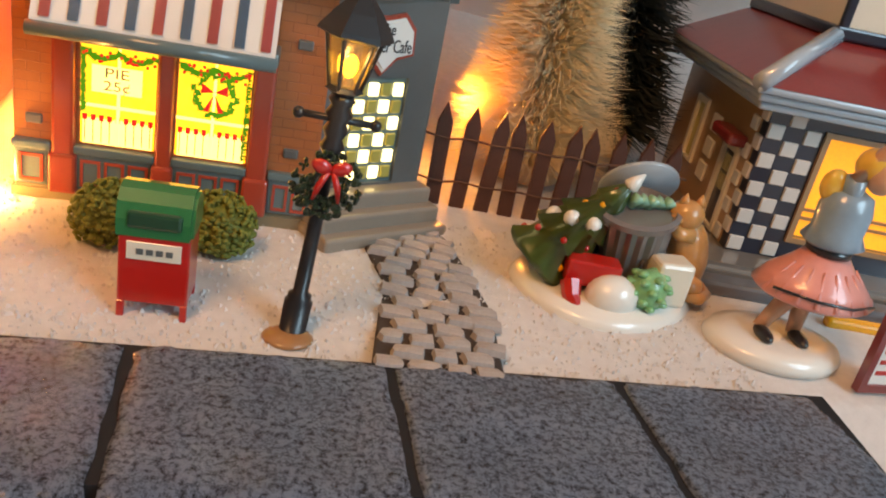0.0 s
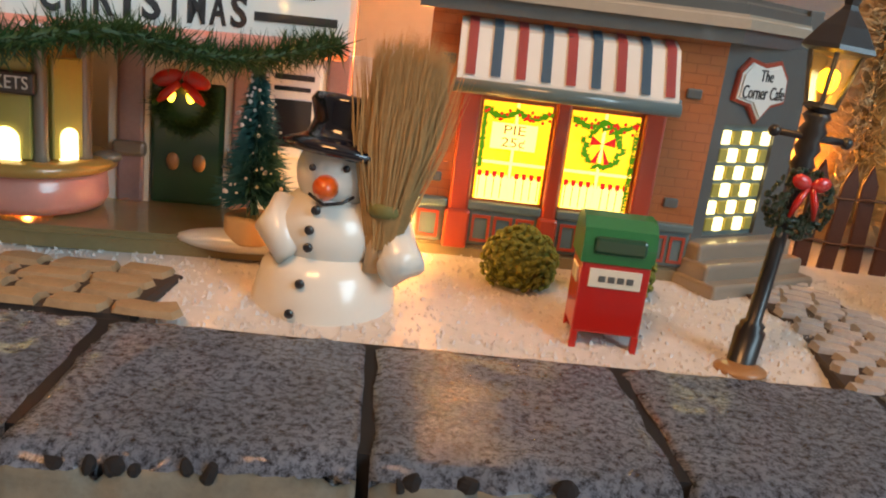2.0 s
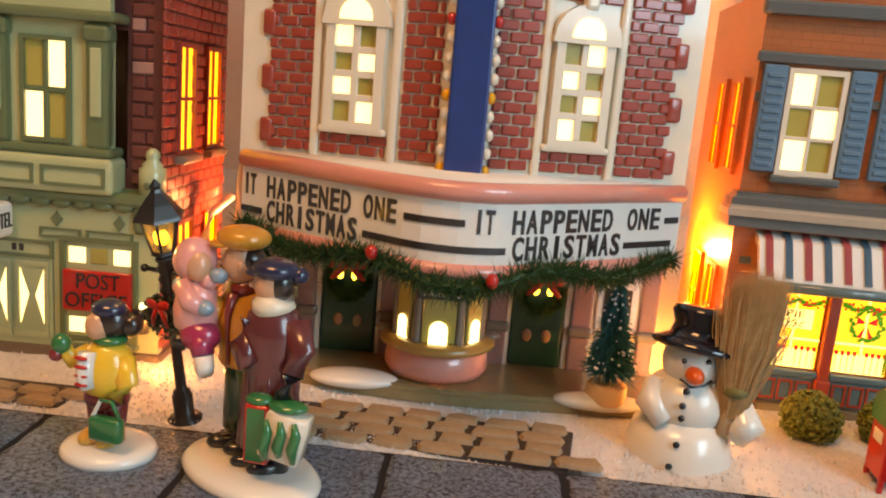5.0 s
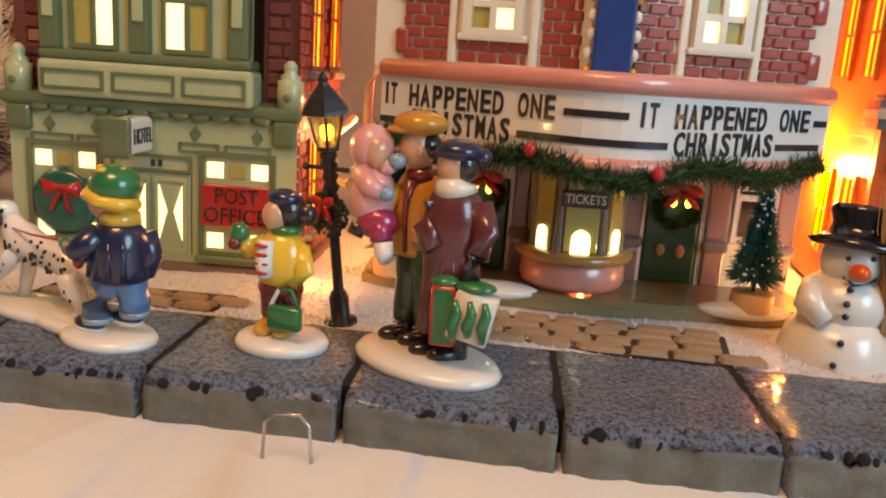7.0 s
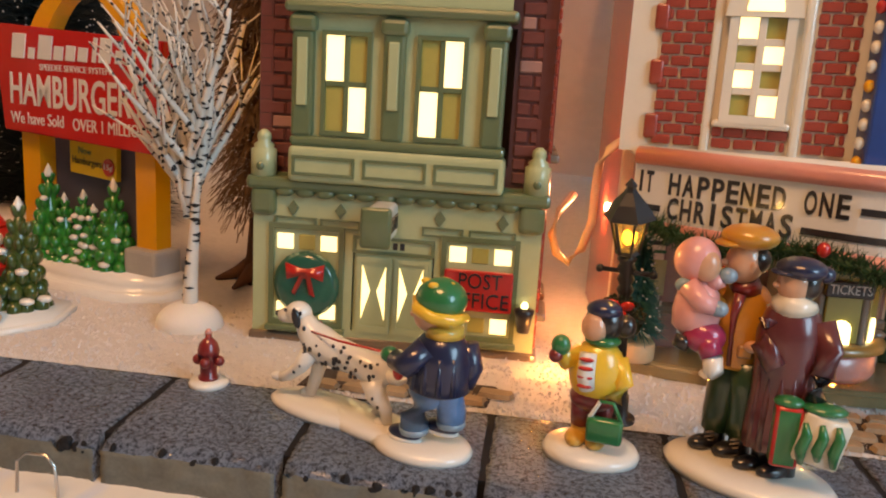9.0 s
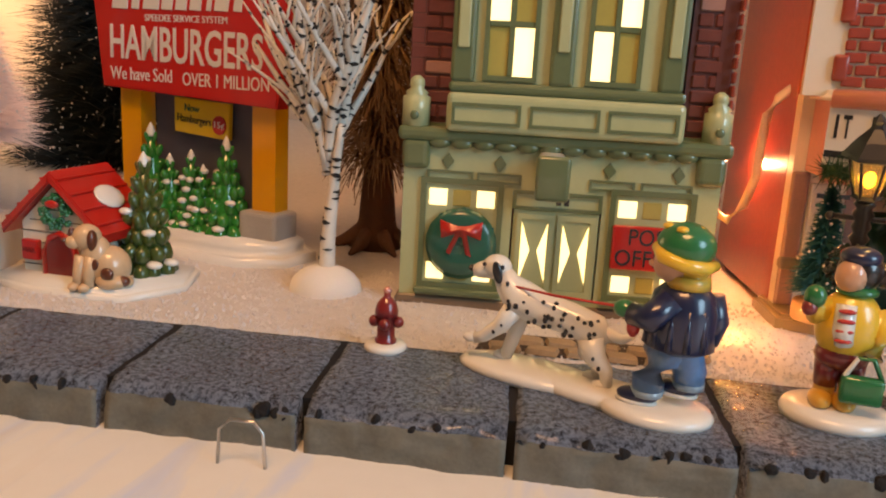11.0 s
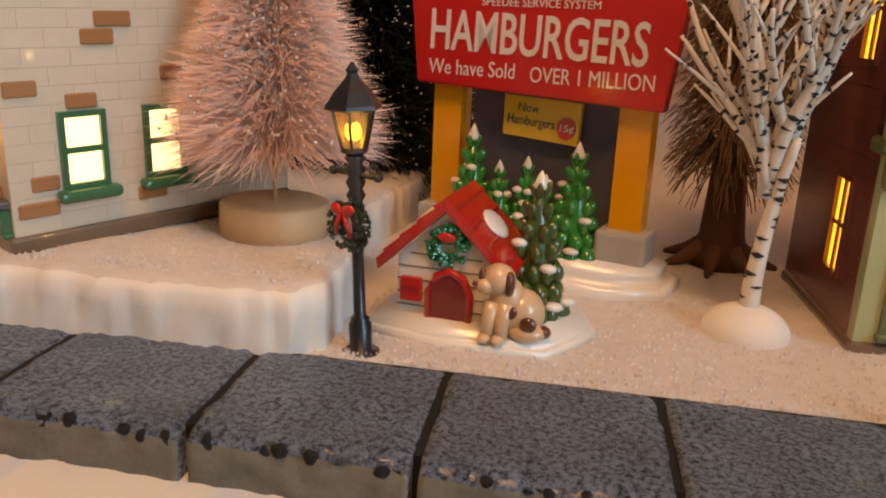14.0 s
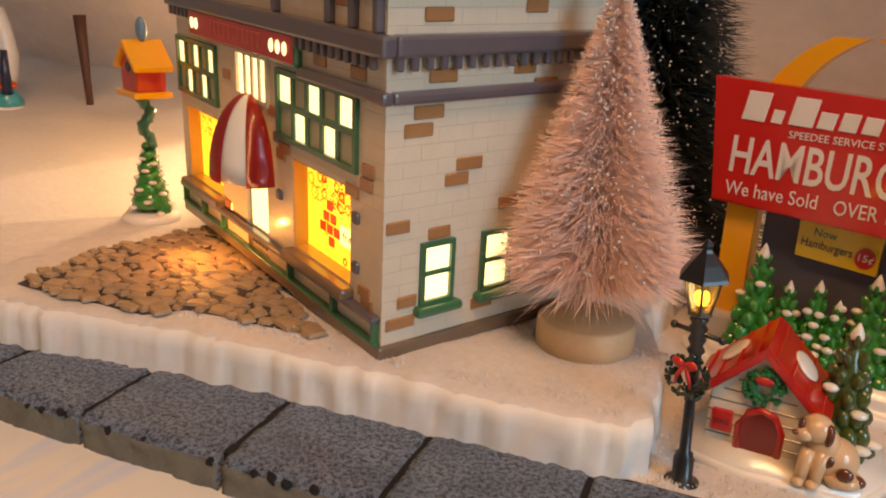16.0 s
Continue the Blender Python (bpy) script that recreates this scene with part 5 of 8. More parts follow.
def brush_tree(x, y, z, base_r, base_h, z0, z1, r, n, needle, label, name="bottle_brush_tree", seed=1, snow=0, thick=0.05, disc=None, stem=None, droop=-0.15):
    t = thing(name, x, y, z, 0, label, "tree")
    if disc:
        part("snow_disc", lathe([(disc, 0), (disc * 1.03, 0.3), (disc * 0.95, 1.1), (disc * 0.4, 1.5)], 32), SNOWBLOCK, t, smooth=True)
    else:
        wood_base(t, base_r, base_h)
    part("stem", tube([(0, 0, base_h * 0.6), (0, 0, z1 * 0.98)], 0.13, 8), stem or NEEDLE_T, t, smooth=True)
    bristles("crown", n, z0, z1, r, r * 0.06, needle, t, seed=seed, thick=thick, droop=droop)
    if snow:
        flock("flocking", snow, z0, z1, r, r * 0.08, t, seed)
    return t


brush_tree(-17.6, 37.0, 0.5, 1.15, 1.1, 1.9, 8.0, 1.75, 2600, NEEDLE_T, "small teal bottle-brush tree with frosted tips on a wood base", seed=3, snow=90, thick=0.04)
brush_tree(-38.1, 35.7, 0.45, 1.2, 1.1, 1.9, 8.4, 1.75, 2600, NEEDLE_T, "small teal bottle-brush tree with frosted tips on a wood base", seed=4, snow=90, thick=0.04)
brush_tree(-89.6, 29.3, 2.6, 2.85, 1.9, 5.6, 20.6, 5.7, 26000, NEEDLE_P, "large pink sisal bottle-brush tree on a pale wood base", seed=5, thick=0.034, droop=-0.1, stem=WOOD, snow=1100)
brush_tree(14.4, 56, 0, 2.5, 1.5, 2.5, 27, 5.6, 22000, NEEDLE_C, "cream sisal bottle-brush tree behind the picket fence", seed=6, thick=0.036, stem=WOOD, droop=0.0)
brush_tree(20.6, 62, 1.0, 2.5, 1.5, 2.5, 30, 5.4, 6000, NEEDLE_D, "tall black-green bottle-brush tree", seed=7, thick=0.07)
brush_tree(-94.2, 55, -0.2, 2.5, 1.5, 3.2, 46, 11.5, 16000, NEEDLE_D, "tall dark snow-flecked bottle-brush tree on a white disc", seed=8, thick=0.08, disc=9.5, snow=2200)

# the bare brown tree behind the birch
bt = thing("bare_tree", -66.6, 44.5, -0.3, 0, "bare brown tree with drooping twigs and spreading roots", "tree")
bm = tube([(0, 0, 0), (0.1, 0, 2), (0.0, 0.1, 6), (0.3, 0, 12), (0, 0, 20)], [2.0, 1.4, 1.05, 0.8, 0.4], 12)
for a in range(0, 360, 52):
    c, s = math.cos(radians(a)), math.sin(radians(a))
    tube([(c * 0.5, s * 0.5, 1.6), (c * 2.0, s * 2.0, 0.6), (c * 3.6, s * 3.6, 0.1)], [0.7, 0.5, 0.15], 8, bm=bm)
part("trunk", bm, BARKBROWN, bt, smooth=True)
rnd = random.Random(21)
vs, fs = [], []
for _ in range(2600):
    a, z = rnd.uniform(0, 6.283), rnd.uniform(6, 24)
    p = Vector((0.5 * math.cos(a), 0.5 * math.sin(a), z))
    d = Vector((math.cos(a), math.sin(a), rnd.uniform(-0.2, 0.7)))
    w = Vector((-math.sin(a), math.cos(a), 0)) * 0.045
    for k in range(5):
        q = p + d * rnd.uniform(0.6, 1.0)
        i = len(vs)
        vs += [tuple(p + w), tuple(p - w), tuple(q - w * 0.7), tuple(q + w * 0.7), tuple((p + q) / 2 + Vector((0, 0, 0.08)))]
        fs += [(i, i + 1, i + 4), (i + 1, i + 2, i + 4), (i + 2, i + 3, i + 4), (i + 3, i, i + 4)]
        p, d = q, (d + Vector((rnd.uniform(-0.2, 0.2), rnd.uniform(-0.2, 0.2), -0.38))).normalized()
mesh_part("twig_mass", vs, fs, mat("brown_twig", (0.16, 0.085, 0.04), 0.6, var=0.5, scale=200, bump=0), bt)

# the birch with its black-barred white bark
BIRCH = mat("birch_white", (0.74, 0.68, 0.60), 0.55, var=0.2, scale=120, bump=0.4)
BIRCHB = mat("birch_bar_black", (0.02, 0.018, 0.018), 0.6)
bi = thing("birch_tree", -65.5, 32.4, -0.3, 0, "bare white birch with black bark bars on a snow mound", "tree")
part("snow_mound", ball(0, 0, 0, 2.15, 2.0, 1.5, u=28, v=14), SNOWBLOCK, bi, smooth=True)
rnd = random.Random(33)
wood, bars = bmesh.new(), bmesh.new()


def limb(p, d, ln, r, depth):
    pts, rad = [p], [r]
    n = max(3, int(ln / 0.9))
    for k in range(n):
        d = (d + Vector((rnd.uniform(-1, 1), rnd.uniform(-1, 1), rnd.uniform(-0.4, 0.7))) * (0.10 if depth else 0.05)).normalized()
        p = p + d * (ln / n)
        pts.append(p)
        rad.append(r * (1 - 0.62 * (k + 1) / n))
    tube(pts, rad, 8, bm=wood)
    for a, b, q in zip(pts, pts[1:], rad):
        for _ in range(4 if depth < 2 else 3):
            u = rnd.random()
            c = a.lerp(b, u)
            ang = rnd.uniform(0, 6.28)
            s = (b - a).normalized()
            side = s.cross(Vector((math.cos(ang), math.sin(ang), 0.3))).normalized()
            tan = s.cross(side)
            wd = rnd.uniform(0.5, 1.3)
            hh = rnd.uniform(0.07, 0.17)
            ring = []
            for k in range(5):
                w = (k / 4 - 0.5) * 2 * wd
                o = (side * math.cos(w) + tan * math.sin(w)) * (q * 1.04 + 0.012)
                ring.append((bars.verts.new(c + o - s * hh * (1 - abs(k - 2) / 2.6)), bars.verts.new(c + o + s * hh * (1 - abs(k - 2) / 2.6))))
            for g, h in zip(ring, ring[1:]):
                bars.faces.new((g[0], h[0], h[1], g[1]))
    if depth < 3:
        for _ in range((5, 4, 3)[depth]):
            k = rnd.randint(1 if depth else n // 3, n)
            a = rnd.uniform(0, 6.283)
            dd = (Vector((math.cos(a), math.sin(a) * 0.75, rnd.uniform(0.9, 1.7))) if depth < 1 else d + Vector((math.cos(a), math.sin(a), rnd.uniform(0, 0.5))) * 0.8).normalized()
            limb(pts[k], dd, ln * rnd.uniform(0.42, 0.7), max(rad[k] * 0.72, 0.07), depth + 1)


limb(Vector((0, 0, 0.9)), Vector((0.03, 0, 1)), 9.0, 0.52, 3)
for a, s in ((10, 0.35), (75, 0.3), (150, 0.42), (215, 0.28), (300, 0.36), (110, 0.15)):
    limb(Vector((0, 0, 6.2 + s * 4)), Vector((math.cos(radians(a)) * s * 1.2, math.sin(radians(a)) * s, 1)).normalized(), 12.5, 0.38, 1)
part("trunk", wood, BIRCH, bi, smooth=True)
part("bark_marking", bars, BIRCHB, bi, "black bars of the bark")

# ---------------------------------------------------------------- street lamps


def street_lamp(x, y, z, lean_x=0.0, lean_y=0.0, turn=0.0, stand=False):
    t = thing("street_lamp", x, y, z, 0, "black plastic street lamp with a lit lantern and red-bowed wreath", "street lamp", "street lamps")
    t.matrix_world = pose(x * CM, y * CM, z * CM, lean_x, lean_y, turn)
    part("post", lathe([(0.85, 0), (0.85, 0.12), (0.48, 0.2), (0.5, 1.45), (0.4, 1.55), (0.42, 1.7), (0.27, 1.8), (0.23, 6.4), (0.34, 6.5), (0.34, 6.75), (0.25, 6.9), (0.42, 7.2), (0.28, 7.45), (0.42, 7.75), (0.3, 8.0), (0.45, 8.3), (0.3, 8.55), (0.45, 8.75), (0.3, 8.95)], 16), IRON, t, smooth=True)
    arm = part("cross_arm", tube([(-1.25, 0, 8.1), (1.25, 0, 8.1)], 0.12, 8), IRON, t, smooth=True)
    for s in (-1, 1):
        part("arm_knob", ball(1.25 * s, 0, 8.1, 0.2, u=10, v=6), IRON, arm, smooth=True)
    ln = part("lantern", lathe([(0.35, 8.9), (0.62, 9.05), (0.5, 9.2)], 6), IRON, t)
    for k in range(6):
        a = k * math.pi / 3
        tube([(0.5 * math.cos(a), 0.5 * math.sin(a), 9.1), (0.88 * math.cos(a), 0.88 * math.sin(a), 10.75)], 0.07, 6, bm=(bm := bmesh.new()))
        part("lantern_bar", bm, IRON, ln)
    part("lantern_glass", lathe([(0.44, 9.15), (0.78, 10.75)], 6), LAMPGLASS, ln, "amber lantern glass")
    part("lamp_bulb", ball(0, 0, 9.9, 0.24, 0.24, 0.38, u=10, v=8), LAMPBULB, ln, "lit yellow bulb", True)
    part("lantern_roof", lathe([(0.95, 10.7), (1.22, 10.8), (1.15, 10.95), (0.75, 11.5), (0.3, 12.0), (0.22, 12.15), (0.28, 12.3), (0.05, 12.6)], 6), IRON, ln)
    wr = bmesh.new()
    rnd = random.Random(int(x * 10))
    for k in range(230):
        a, b = rnd.uniform(0, 6.283), rnd.uniform(0, 6.283)
        rr = 0.8 + 0.3 * math.cos(b)
        ball(rr * math.cos(a), -0.5 + 0.28 * math.sin(b), 6.0 + rr * math.sin(a), rnd.uniform(0.06, 0.16), rnd.uniform(0.05, 0.1), rnd.uniform(0.05, 0.16), bm=wr, u=5, v=4)
    w = part("wreath", wr, GREENBLACK, t, "dark green wreath with a red bow")
    bw = bmesh.new()
    for s in (-1, 1):
        ball(0.32 * s, -0.85, 6.75, 0.36, 0.14, 0.24, bm=bw, u=10, v=6, m=Matrix.Rotation(-0.3 * s, 4, "Y"))
        tube([(0.08 * s, -0.85, 6.6), (0.3 * s, -0.88, 6.1), (0.42 * s, -0.85, 5.6)], [0.1, 0.12, 0.06], 6, bm=bw)
    part("bow", bw, RED, w, "red bow", True)
    return t


LAMPGLASS = mat("amber_lantern_glass", (0.85, 0.55, 0.22), 0.18, var=0.2, bump=0, emit=0.05)
LAMPGLASS.node_tree.nodes["Principled BSDF"].inputs["Transmission Weight"].default_value = 0.9
LAMPBULB = mat("lamp_bulb_glow", (1.0, 0.62, 0.07), 0.4, var=0.05, bump=0, emit=7.0)
GREENBLACK = glaze("dark_wreath_green", (0.012, 0.026, 0.012), var=0.5)
street_lamp(2.1, 33.1, -0.75, 0, 4.0, 10).scale = (1.08, 1.08, 1.08)
street_lamp(-38.5, 27.8, -0.3, 11.0, -0.5, -10)
street_lamp(-82.0, 22.9, -0.35, 3.0, -0.5, -20)
for nm, x, y, z in (("lamp_glow_a", 2.9, 33.1, 9.9), ("lamp_glow_b", -38.5, 25.2, 9.5), ("lamp_glow_c", -82.3, 22.3, 9.5)):
    bulb_lamp(nm, x, y - 1.4, z, 0.012, (1.0, 0.62, 0.2), 0.2)
tagged(part("lamp_foot", ball(0, 0, 0, 1.0, 0.85, 0.25, u=20, v=8), BAK_ACC, smooth=True), "tan disc under the lamp", "disc").matrix_world = pose(0.02, 0.327, -0.006)

# ---------------------------------------------------------------- the snowman and his broom



class Figure:
    """One statue in one mesh; its pieces may have paints of their own."""

    def __init__(self):
        self.bm, self.mats = bmesh.new(), []

    def paint(self, material, build):
        n = len(self.bm.faces)
        build(self.bm)
        self.bm.faces.ensure_lookup_table()
        if material not in self.mats:
            self.mats.append(material)
        k = self.mats.index(material)
        for f in self.bm.faces[n:]:
            f.material_index = k
            f.smooth = True
        return self

    def ball(self, material, *a, **k):
        return self.paint(material, lambda b: ball(*a, bm=b, **k))

    def tube(self, material, pts, r, n=10):
        return self.paint(material, lambda b: tube(pts, r, n, bm=b))

    def turn(self, material, prof, x=0, y=0, z=0, n=20, sx=1, sy=1, rz=0):
        m = Matrix.Translation((x, y, z)) @ Matrix.Rotation(radians(rz), 4, "Z") @ Matrix.Diagonal((sx, sy, 1, 1))
        return self.paint(material, lambda b: lathe(prof, n, b, m))

    def box(self, material, *a, **k):
        return self.paint(material, lambda b: box(*a, bm=b, **k))

    def done(self, name, x, y, z, rz, label, category):
        me = bpy.data.meshes.new(name)
        bmesh.ops.scale(self.bm, vec=(CM, CM, CM), verts=self.bm.verts)
        bmesh.ops.recalc_face_normals(self.bm, faces=self.bm.faces)
        self.bm.to_mesh(me)
        self.bm.free()
        for m in self.mats:
            me.materials.append(m)
        ob = new(name, me)
        ob.matrix_world = pose(x * CM, y * CM, z * CM, 0, 0, rz)
        return tagged(ob, label, category)


ORANGE = glaze("orange_nose", (0.72, 0.10, 0.015))
NAVY = glaze("navy_glaze", (0.010, 0.016, 0.055))
SKIN = glaze("flesh_glaze", (0.62, 0.33, 0.20))
HAIR = glaze("dark_hair_glaze", (0.02, 0.013, 0.011))
BLONDE = glaze("blonde_glaze", (0.75, 0.45, 0.07))
ROSE = glaze("pink_coat_glaze", (0.74, 0.34, 0.32))
MAGENTA = glaze("magenta_glaze", (0.38, 0.03, 0.09))
PLUM = glaze("plum_coat_glaze", (0.12, 0.025, 0.028), var=0.4)
OCHRE = glaze("ochre_jacket_glaze", (0.58, 0.25, 0.03), var=0.3)
TROUSER = glaze("dark_green_trouser", (0.02, 0.055, 0.02))
YEL = glaze("yellow_jacket_glaze", (0.80, 0.50, 0.05))
MAROON = glaze("maroon_glaze", (0.20, 0.02, 0.02))
KELLY = glaze("kelly_green_glaze", (0.012, 0.16, 0.05))
DENIM = glaze("denim_glaze", (0.10, 0.22, 0.42), var=0.4, scale=200)
SKYBLUE = glaze("pale_blue_glaze", (0.22, 0.32, 0.40))
PINKSKIRT = glaze("pink_skirt_glaze", (0.75, 0.30, 0.26))
BOOTS = glaze("ochre_boots", (0.66, 0.36, 0.06))

f = Figure()
f.turn(PORCELAIN, [(1.9, -0.6), (2.35, 0.3), (2.5, 1.3), (2.2, 2.4), (1.7, 3.0)], 0, 0, 0, 28)
f.ball(PORCELAIN, 0.05, 0.1, 3.6, 2.0, 1.9, 1.6, u=28, v=18)
f.ball(PORCELAIN, 0.15, 0.0, 5.55, 1.4, 1.35, 1.3, u=26, v=16)
f.tube(PORCELAIN, [(-1.35, -0.1, 4.4), (-1.75, -0.7, 3.7), (-1.2, -1.45, 3.0)], [0.62, 0.66, 0.42], 14)
f.tube(PORCELAIN, [(1.3, 0.1, 4.4), (2.1, -0.9, 3.8), (2.5, -1.6, 3.1), (2.0, -2.0, 2.9)], [0.8, 0.8, 0.78, 0.5], 12)
HAT = Matrix.Translation((0.25, 0.15, 6.1)) @ Matrix.Rotation(radians(-9), 4, "X") @ Matrix.Rotation(radians(7), 4, "Y")
f.paint(glaze("blue_black_hat", (0.006, 0.007, 0.014), rough=0.15), lambda b: lathe([(1.7, -0.1), (2.05, 0.0), (2.12, 0.18), (1.6, 0.4), (1.34, 0.55), (1.2, 1.0), (1.42, 1.6), (1.3, 1.85), (0.6, 1.95)], 32, b, HAT))
f.ball(ORANGE, -0.15, -1.55, 5.35, 0.42, 0.62, 0.4)
for x, z in ((-0.62, 5.9), (0.45, 5.95)):
    f.ball(BLACK, x, -1.3, z, 0.12)
f.tube(BLACK, [(-0.7, -1.22, 5.05), (-0.2, -1.35, 4.75), (0.4, -1.3, 4.85), (0.75, -1.15, 5.05)], 0.06, 6)
for x, y, z in ((-0.4, -1.55, 4.6), (-0.55, -1.78, 4.0), (-0.55, -1.86, 3.45), (-0.7, -2.2, 2.35), (-0.95, -2.4, 1.4)):
    f.ball(BLACK, x, y, z, 0.16, 0.1, 0.16)
f.done("snowman_statue", -13.75, 34.1, -1.9, 8, "glossy white porcelain snowman in a black top hat", "snowman").scale = (1.12, 1.12, 1.14)
bro = thing("broom", -11.55, 32.9, -0.7, 0, "straw broom standing bristles-up in the snowman's arm", "broom")
part("stick", tube([(-0.35, -0.1, 1.9), (-0.1, 0, 4.6)], 0.3, 10), WOOD, bro, smooth=True)
rnd = random.Random(17)
vs, fs = [], []
for _ in range(2200):
    a, r = rnd.uniform(0, 6.283), math.sqrt(rnd.random())
    p = Vector((0.6 * r * math.cos(a), 0.45 * r * math.sin(a), 3.9 + rnd.uniform(-1.1, 0.2)))
    k = rnd.uniform(0.75, 1.0)
    spread = 1.4 if rnd.random() < 0.9 else 2.3
    q = Vector((0.45 + spread * r * math.cos(a), 1.0 * r * math.sin(a), 4.4 + 6.6 * k * (1 - 0.1 * r)))
    m = p.lerp(q, 0.55) + Vector((rnd.uniform(-0.2, 0.2), rnd.uniform(-0.2, 0.2), 0)) + Vector((0.12 * math.cos(a), 0, 0))
    w, w2 = Vector((0.028, 0.0, 0)), Vector((0, 0.03, 0))
    i = len(vs)
    vs += [tuple(p - w), tuple(p + w), tuple(p + w2), tuple(m - w), tuple(m + w), tuple(m + w2), tuple(q)]
    fs += [(i, i + 1, i + 4, i + 3), (i + 1, i + 2, i + 5, i + 4), (i + 2, i, i + 3, i + 5), (i + 3, i + 4, i + 6), (i + 4, i + 5, i + 6), (i + 5, i + 3, i + 6)]
mesh_part("straw", vs, fs, STRAW, bro, "brown straw")
part("binding", lathe([(0.62, 4.05), (0.7, 4.2), (0.7, 4.4), (0.62, 4.55)], 20), mat("olive_twine", (0.18, 0.16, 0.05), 0.7), bro, smooth=True)

# ---------------------------------------------------------------- mailbox, bushes and hydrant
mb = thing("mailbox", -3.1, 33.7, -0.95, 3, "red street mailbox with a green domed top and paper label", "mailbox")
part("body", box(-1.25, 1.25, -1.0, 1.0, 0.95, 3.7, 0.1), RED, mb)
for x in (-1.12, 1.12):
    for y in (-0.88, 0.88):
        part("leg", box(x - 0.13, x + 0.13, y - 0.13, y + 0.13, 0, 1.0, 0.04, 1), RED, mb)
top = part("dome", prism([(-1.05, 3.65), (1.05, 3.65), (1.08, 4.3), (0.9, 4.9), (0.5, 5.25), (0, 5.35), (-0.5, 5.25), (-0.9, 4.9), (-1.08, 4.3)], -1.33, 1.33, 0.12), KELLY, mb, "green domed lid", m=Matrix.Rotation(math.pi / 2, 4, "Z"))
part("chute", box(-0.95, 0.95, -1.2, -0.9, 4.0, 4.65, 0.15), GREENDOOR, top, "dark chute door")
lb = part("label_plate", box(-0.95, 0.95, -1.05, -0.98, 2.75, 3.45, 0.02, 1), CREAM, mb, "cream label with unreadable print")
for k in range(4):
    part("print_bar", box(-0.6 + k * 0.34, -0.36 + k * 0.34, -1.08, -1.04, 2.98, 3.2, 0), CAFE_GREY, lb)
part("label_plate", box(-1.31, -1.24, -0.5, 0.5, 2.7, 3.3, 0.02, 1), CREAM, mb)


def bush(x, y, r, seed, label):
    rnd = random.Random(seed)
    b = bmesh.new()
    ball(0, 0, r * 0.8, r * 0.82, r * 0.82, r * 0.75, bm=b, u=14, v=10)
    for _ in range(620):
        a, e = rnd.uniform(0, 6.283), math.asin(rnd.uniform(-0.6, 1))
        d = Vector((math.cos(a) * math.cos(e), math.sin(a) * math.cos(e), 0.92 * math.sin(e)))
        p = d * (r * rnd.uniform(0.82, 1.0)) + Vector((0, 0, r * 0.8))
        s = rnd.uniform(0.1, 0.2)
        ball(*p, s, s * 0.8, s * 0.5, bm=b, u=6, v=4, m=d.to_track_quat("Z", "Y").to_matrix().to_4x4() @ Matrix.Rotation(rnd.uniform(-0.7, 0.7), 4, "X"))
    return tagged(part("bush", b, BUSHG, smooth=True), label, "bush", "bushes by the cafe")


BUSHG = mat("foam_bush_green", (0.17, 0.18, 0.025), 0.65, var=0.6, scale=260, fine=900, bump=0.5)
bush(0, 0, 1.7, 1, "round clipped green foam bush before the cafe window").matrix_world = pose(-0.062, 0.383, -0.006)
bush(0, 0, 1.7, 2, "round clipped green foam bush behind the mailbox").matrix_world = pose(-0.019, 0.388, -0.006)

hy = thing("fire_hydrant", -58.8, 23.4, 0.0, 10, "dark red fire hydrant on a small white snow base", "fire hydrant")
part("snow_base", lathe([(0.95, -0.1), (1.0, 0.1), (0.9, 0.28), (0.5, 0.32)], 24), PORCELAIN, hy, smooth=True)
HYD = glaze("hydrant_red", (0.22, 0.015, 0.015))
part("barrel", lathe([(0.5, 0.25), (0.52, 0.45), (0.42, 0.55), (0.42, 1.55), (0.55, 1.62), (0.55, 1.85), (0.45, 2.2), (0.28, 2.4), (0.16, 2.5), (0.16, 2.75)], 18), HYD, hy, smooth=True)
for x, y in ((-0.55, 0), (0.55, 0), (0, -0.5)):
    part("nozzle", ball(x, y, 1.3, 0.28, 0.28, 0.28, u=10, v=8), HYD, hy, smooth=True)
part("cap_nut", lathe([(0.16, 2.7), (0.2, 2.78), (0.1, 2.95)], 8), PINK, hy, smooth=True)

# ---------------------------------------------------------------- small statues on the pavement


def plate(f, rx, ry, h=0.55, x=0, y=0, rz=0):
    f.turn(PORCELAIN, [(0.97, -0.08), (1.0, h * 0.35), (0.93, h * 0.8), (0.7, h), (0.2, h * 1.02)], x, y, 0, 36, rx, ry, rz)


f = Figure()  # the family: man with a child on his arm, and a woman with parcels
plate(f, 3.7, 2.35, 0.6, 0.1, -0.45, -27)
for x, y in ((-1.35, 1.0), (-0.35, 0.55)):  # man's boots and trousers
    f.turn(BLACK, [(0.5, 0.5), (0.52, 0.75), (0.44, 1.2), (0.5, 1.75)], x + 0.1, y, 0, 14)
    f.ball(BLACK, x - 0.4, y - 0.35, 0.82, 0.72, 0.46, 0.36, m=Matrix.Rotation(0.6, 4, "Z"))
    for k in range(3):
        f.tube(CAFE_TAUPE, [(x - 0.35, y - 0.62, 1.0 + k * 0.2), (x + 0.05, y - 0.55, 1.1 + k * 0.2)], 0.05, 6)
    f.tube(TROUSER, [(x + 0.1, y, 1.45), (x + 0.12, y, 2.2), (x * 0.85 + 0.05, y, 3.4), (x * 0.7 - 0.1, y, 4.9)], [0.62, 0.66, 0.74, 0.86], 14)
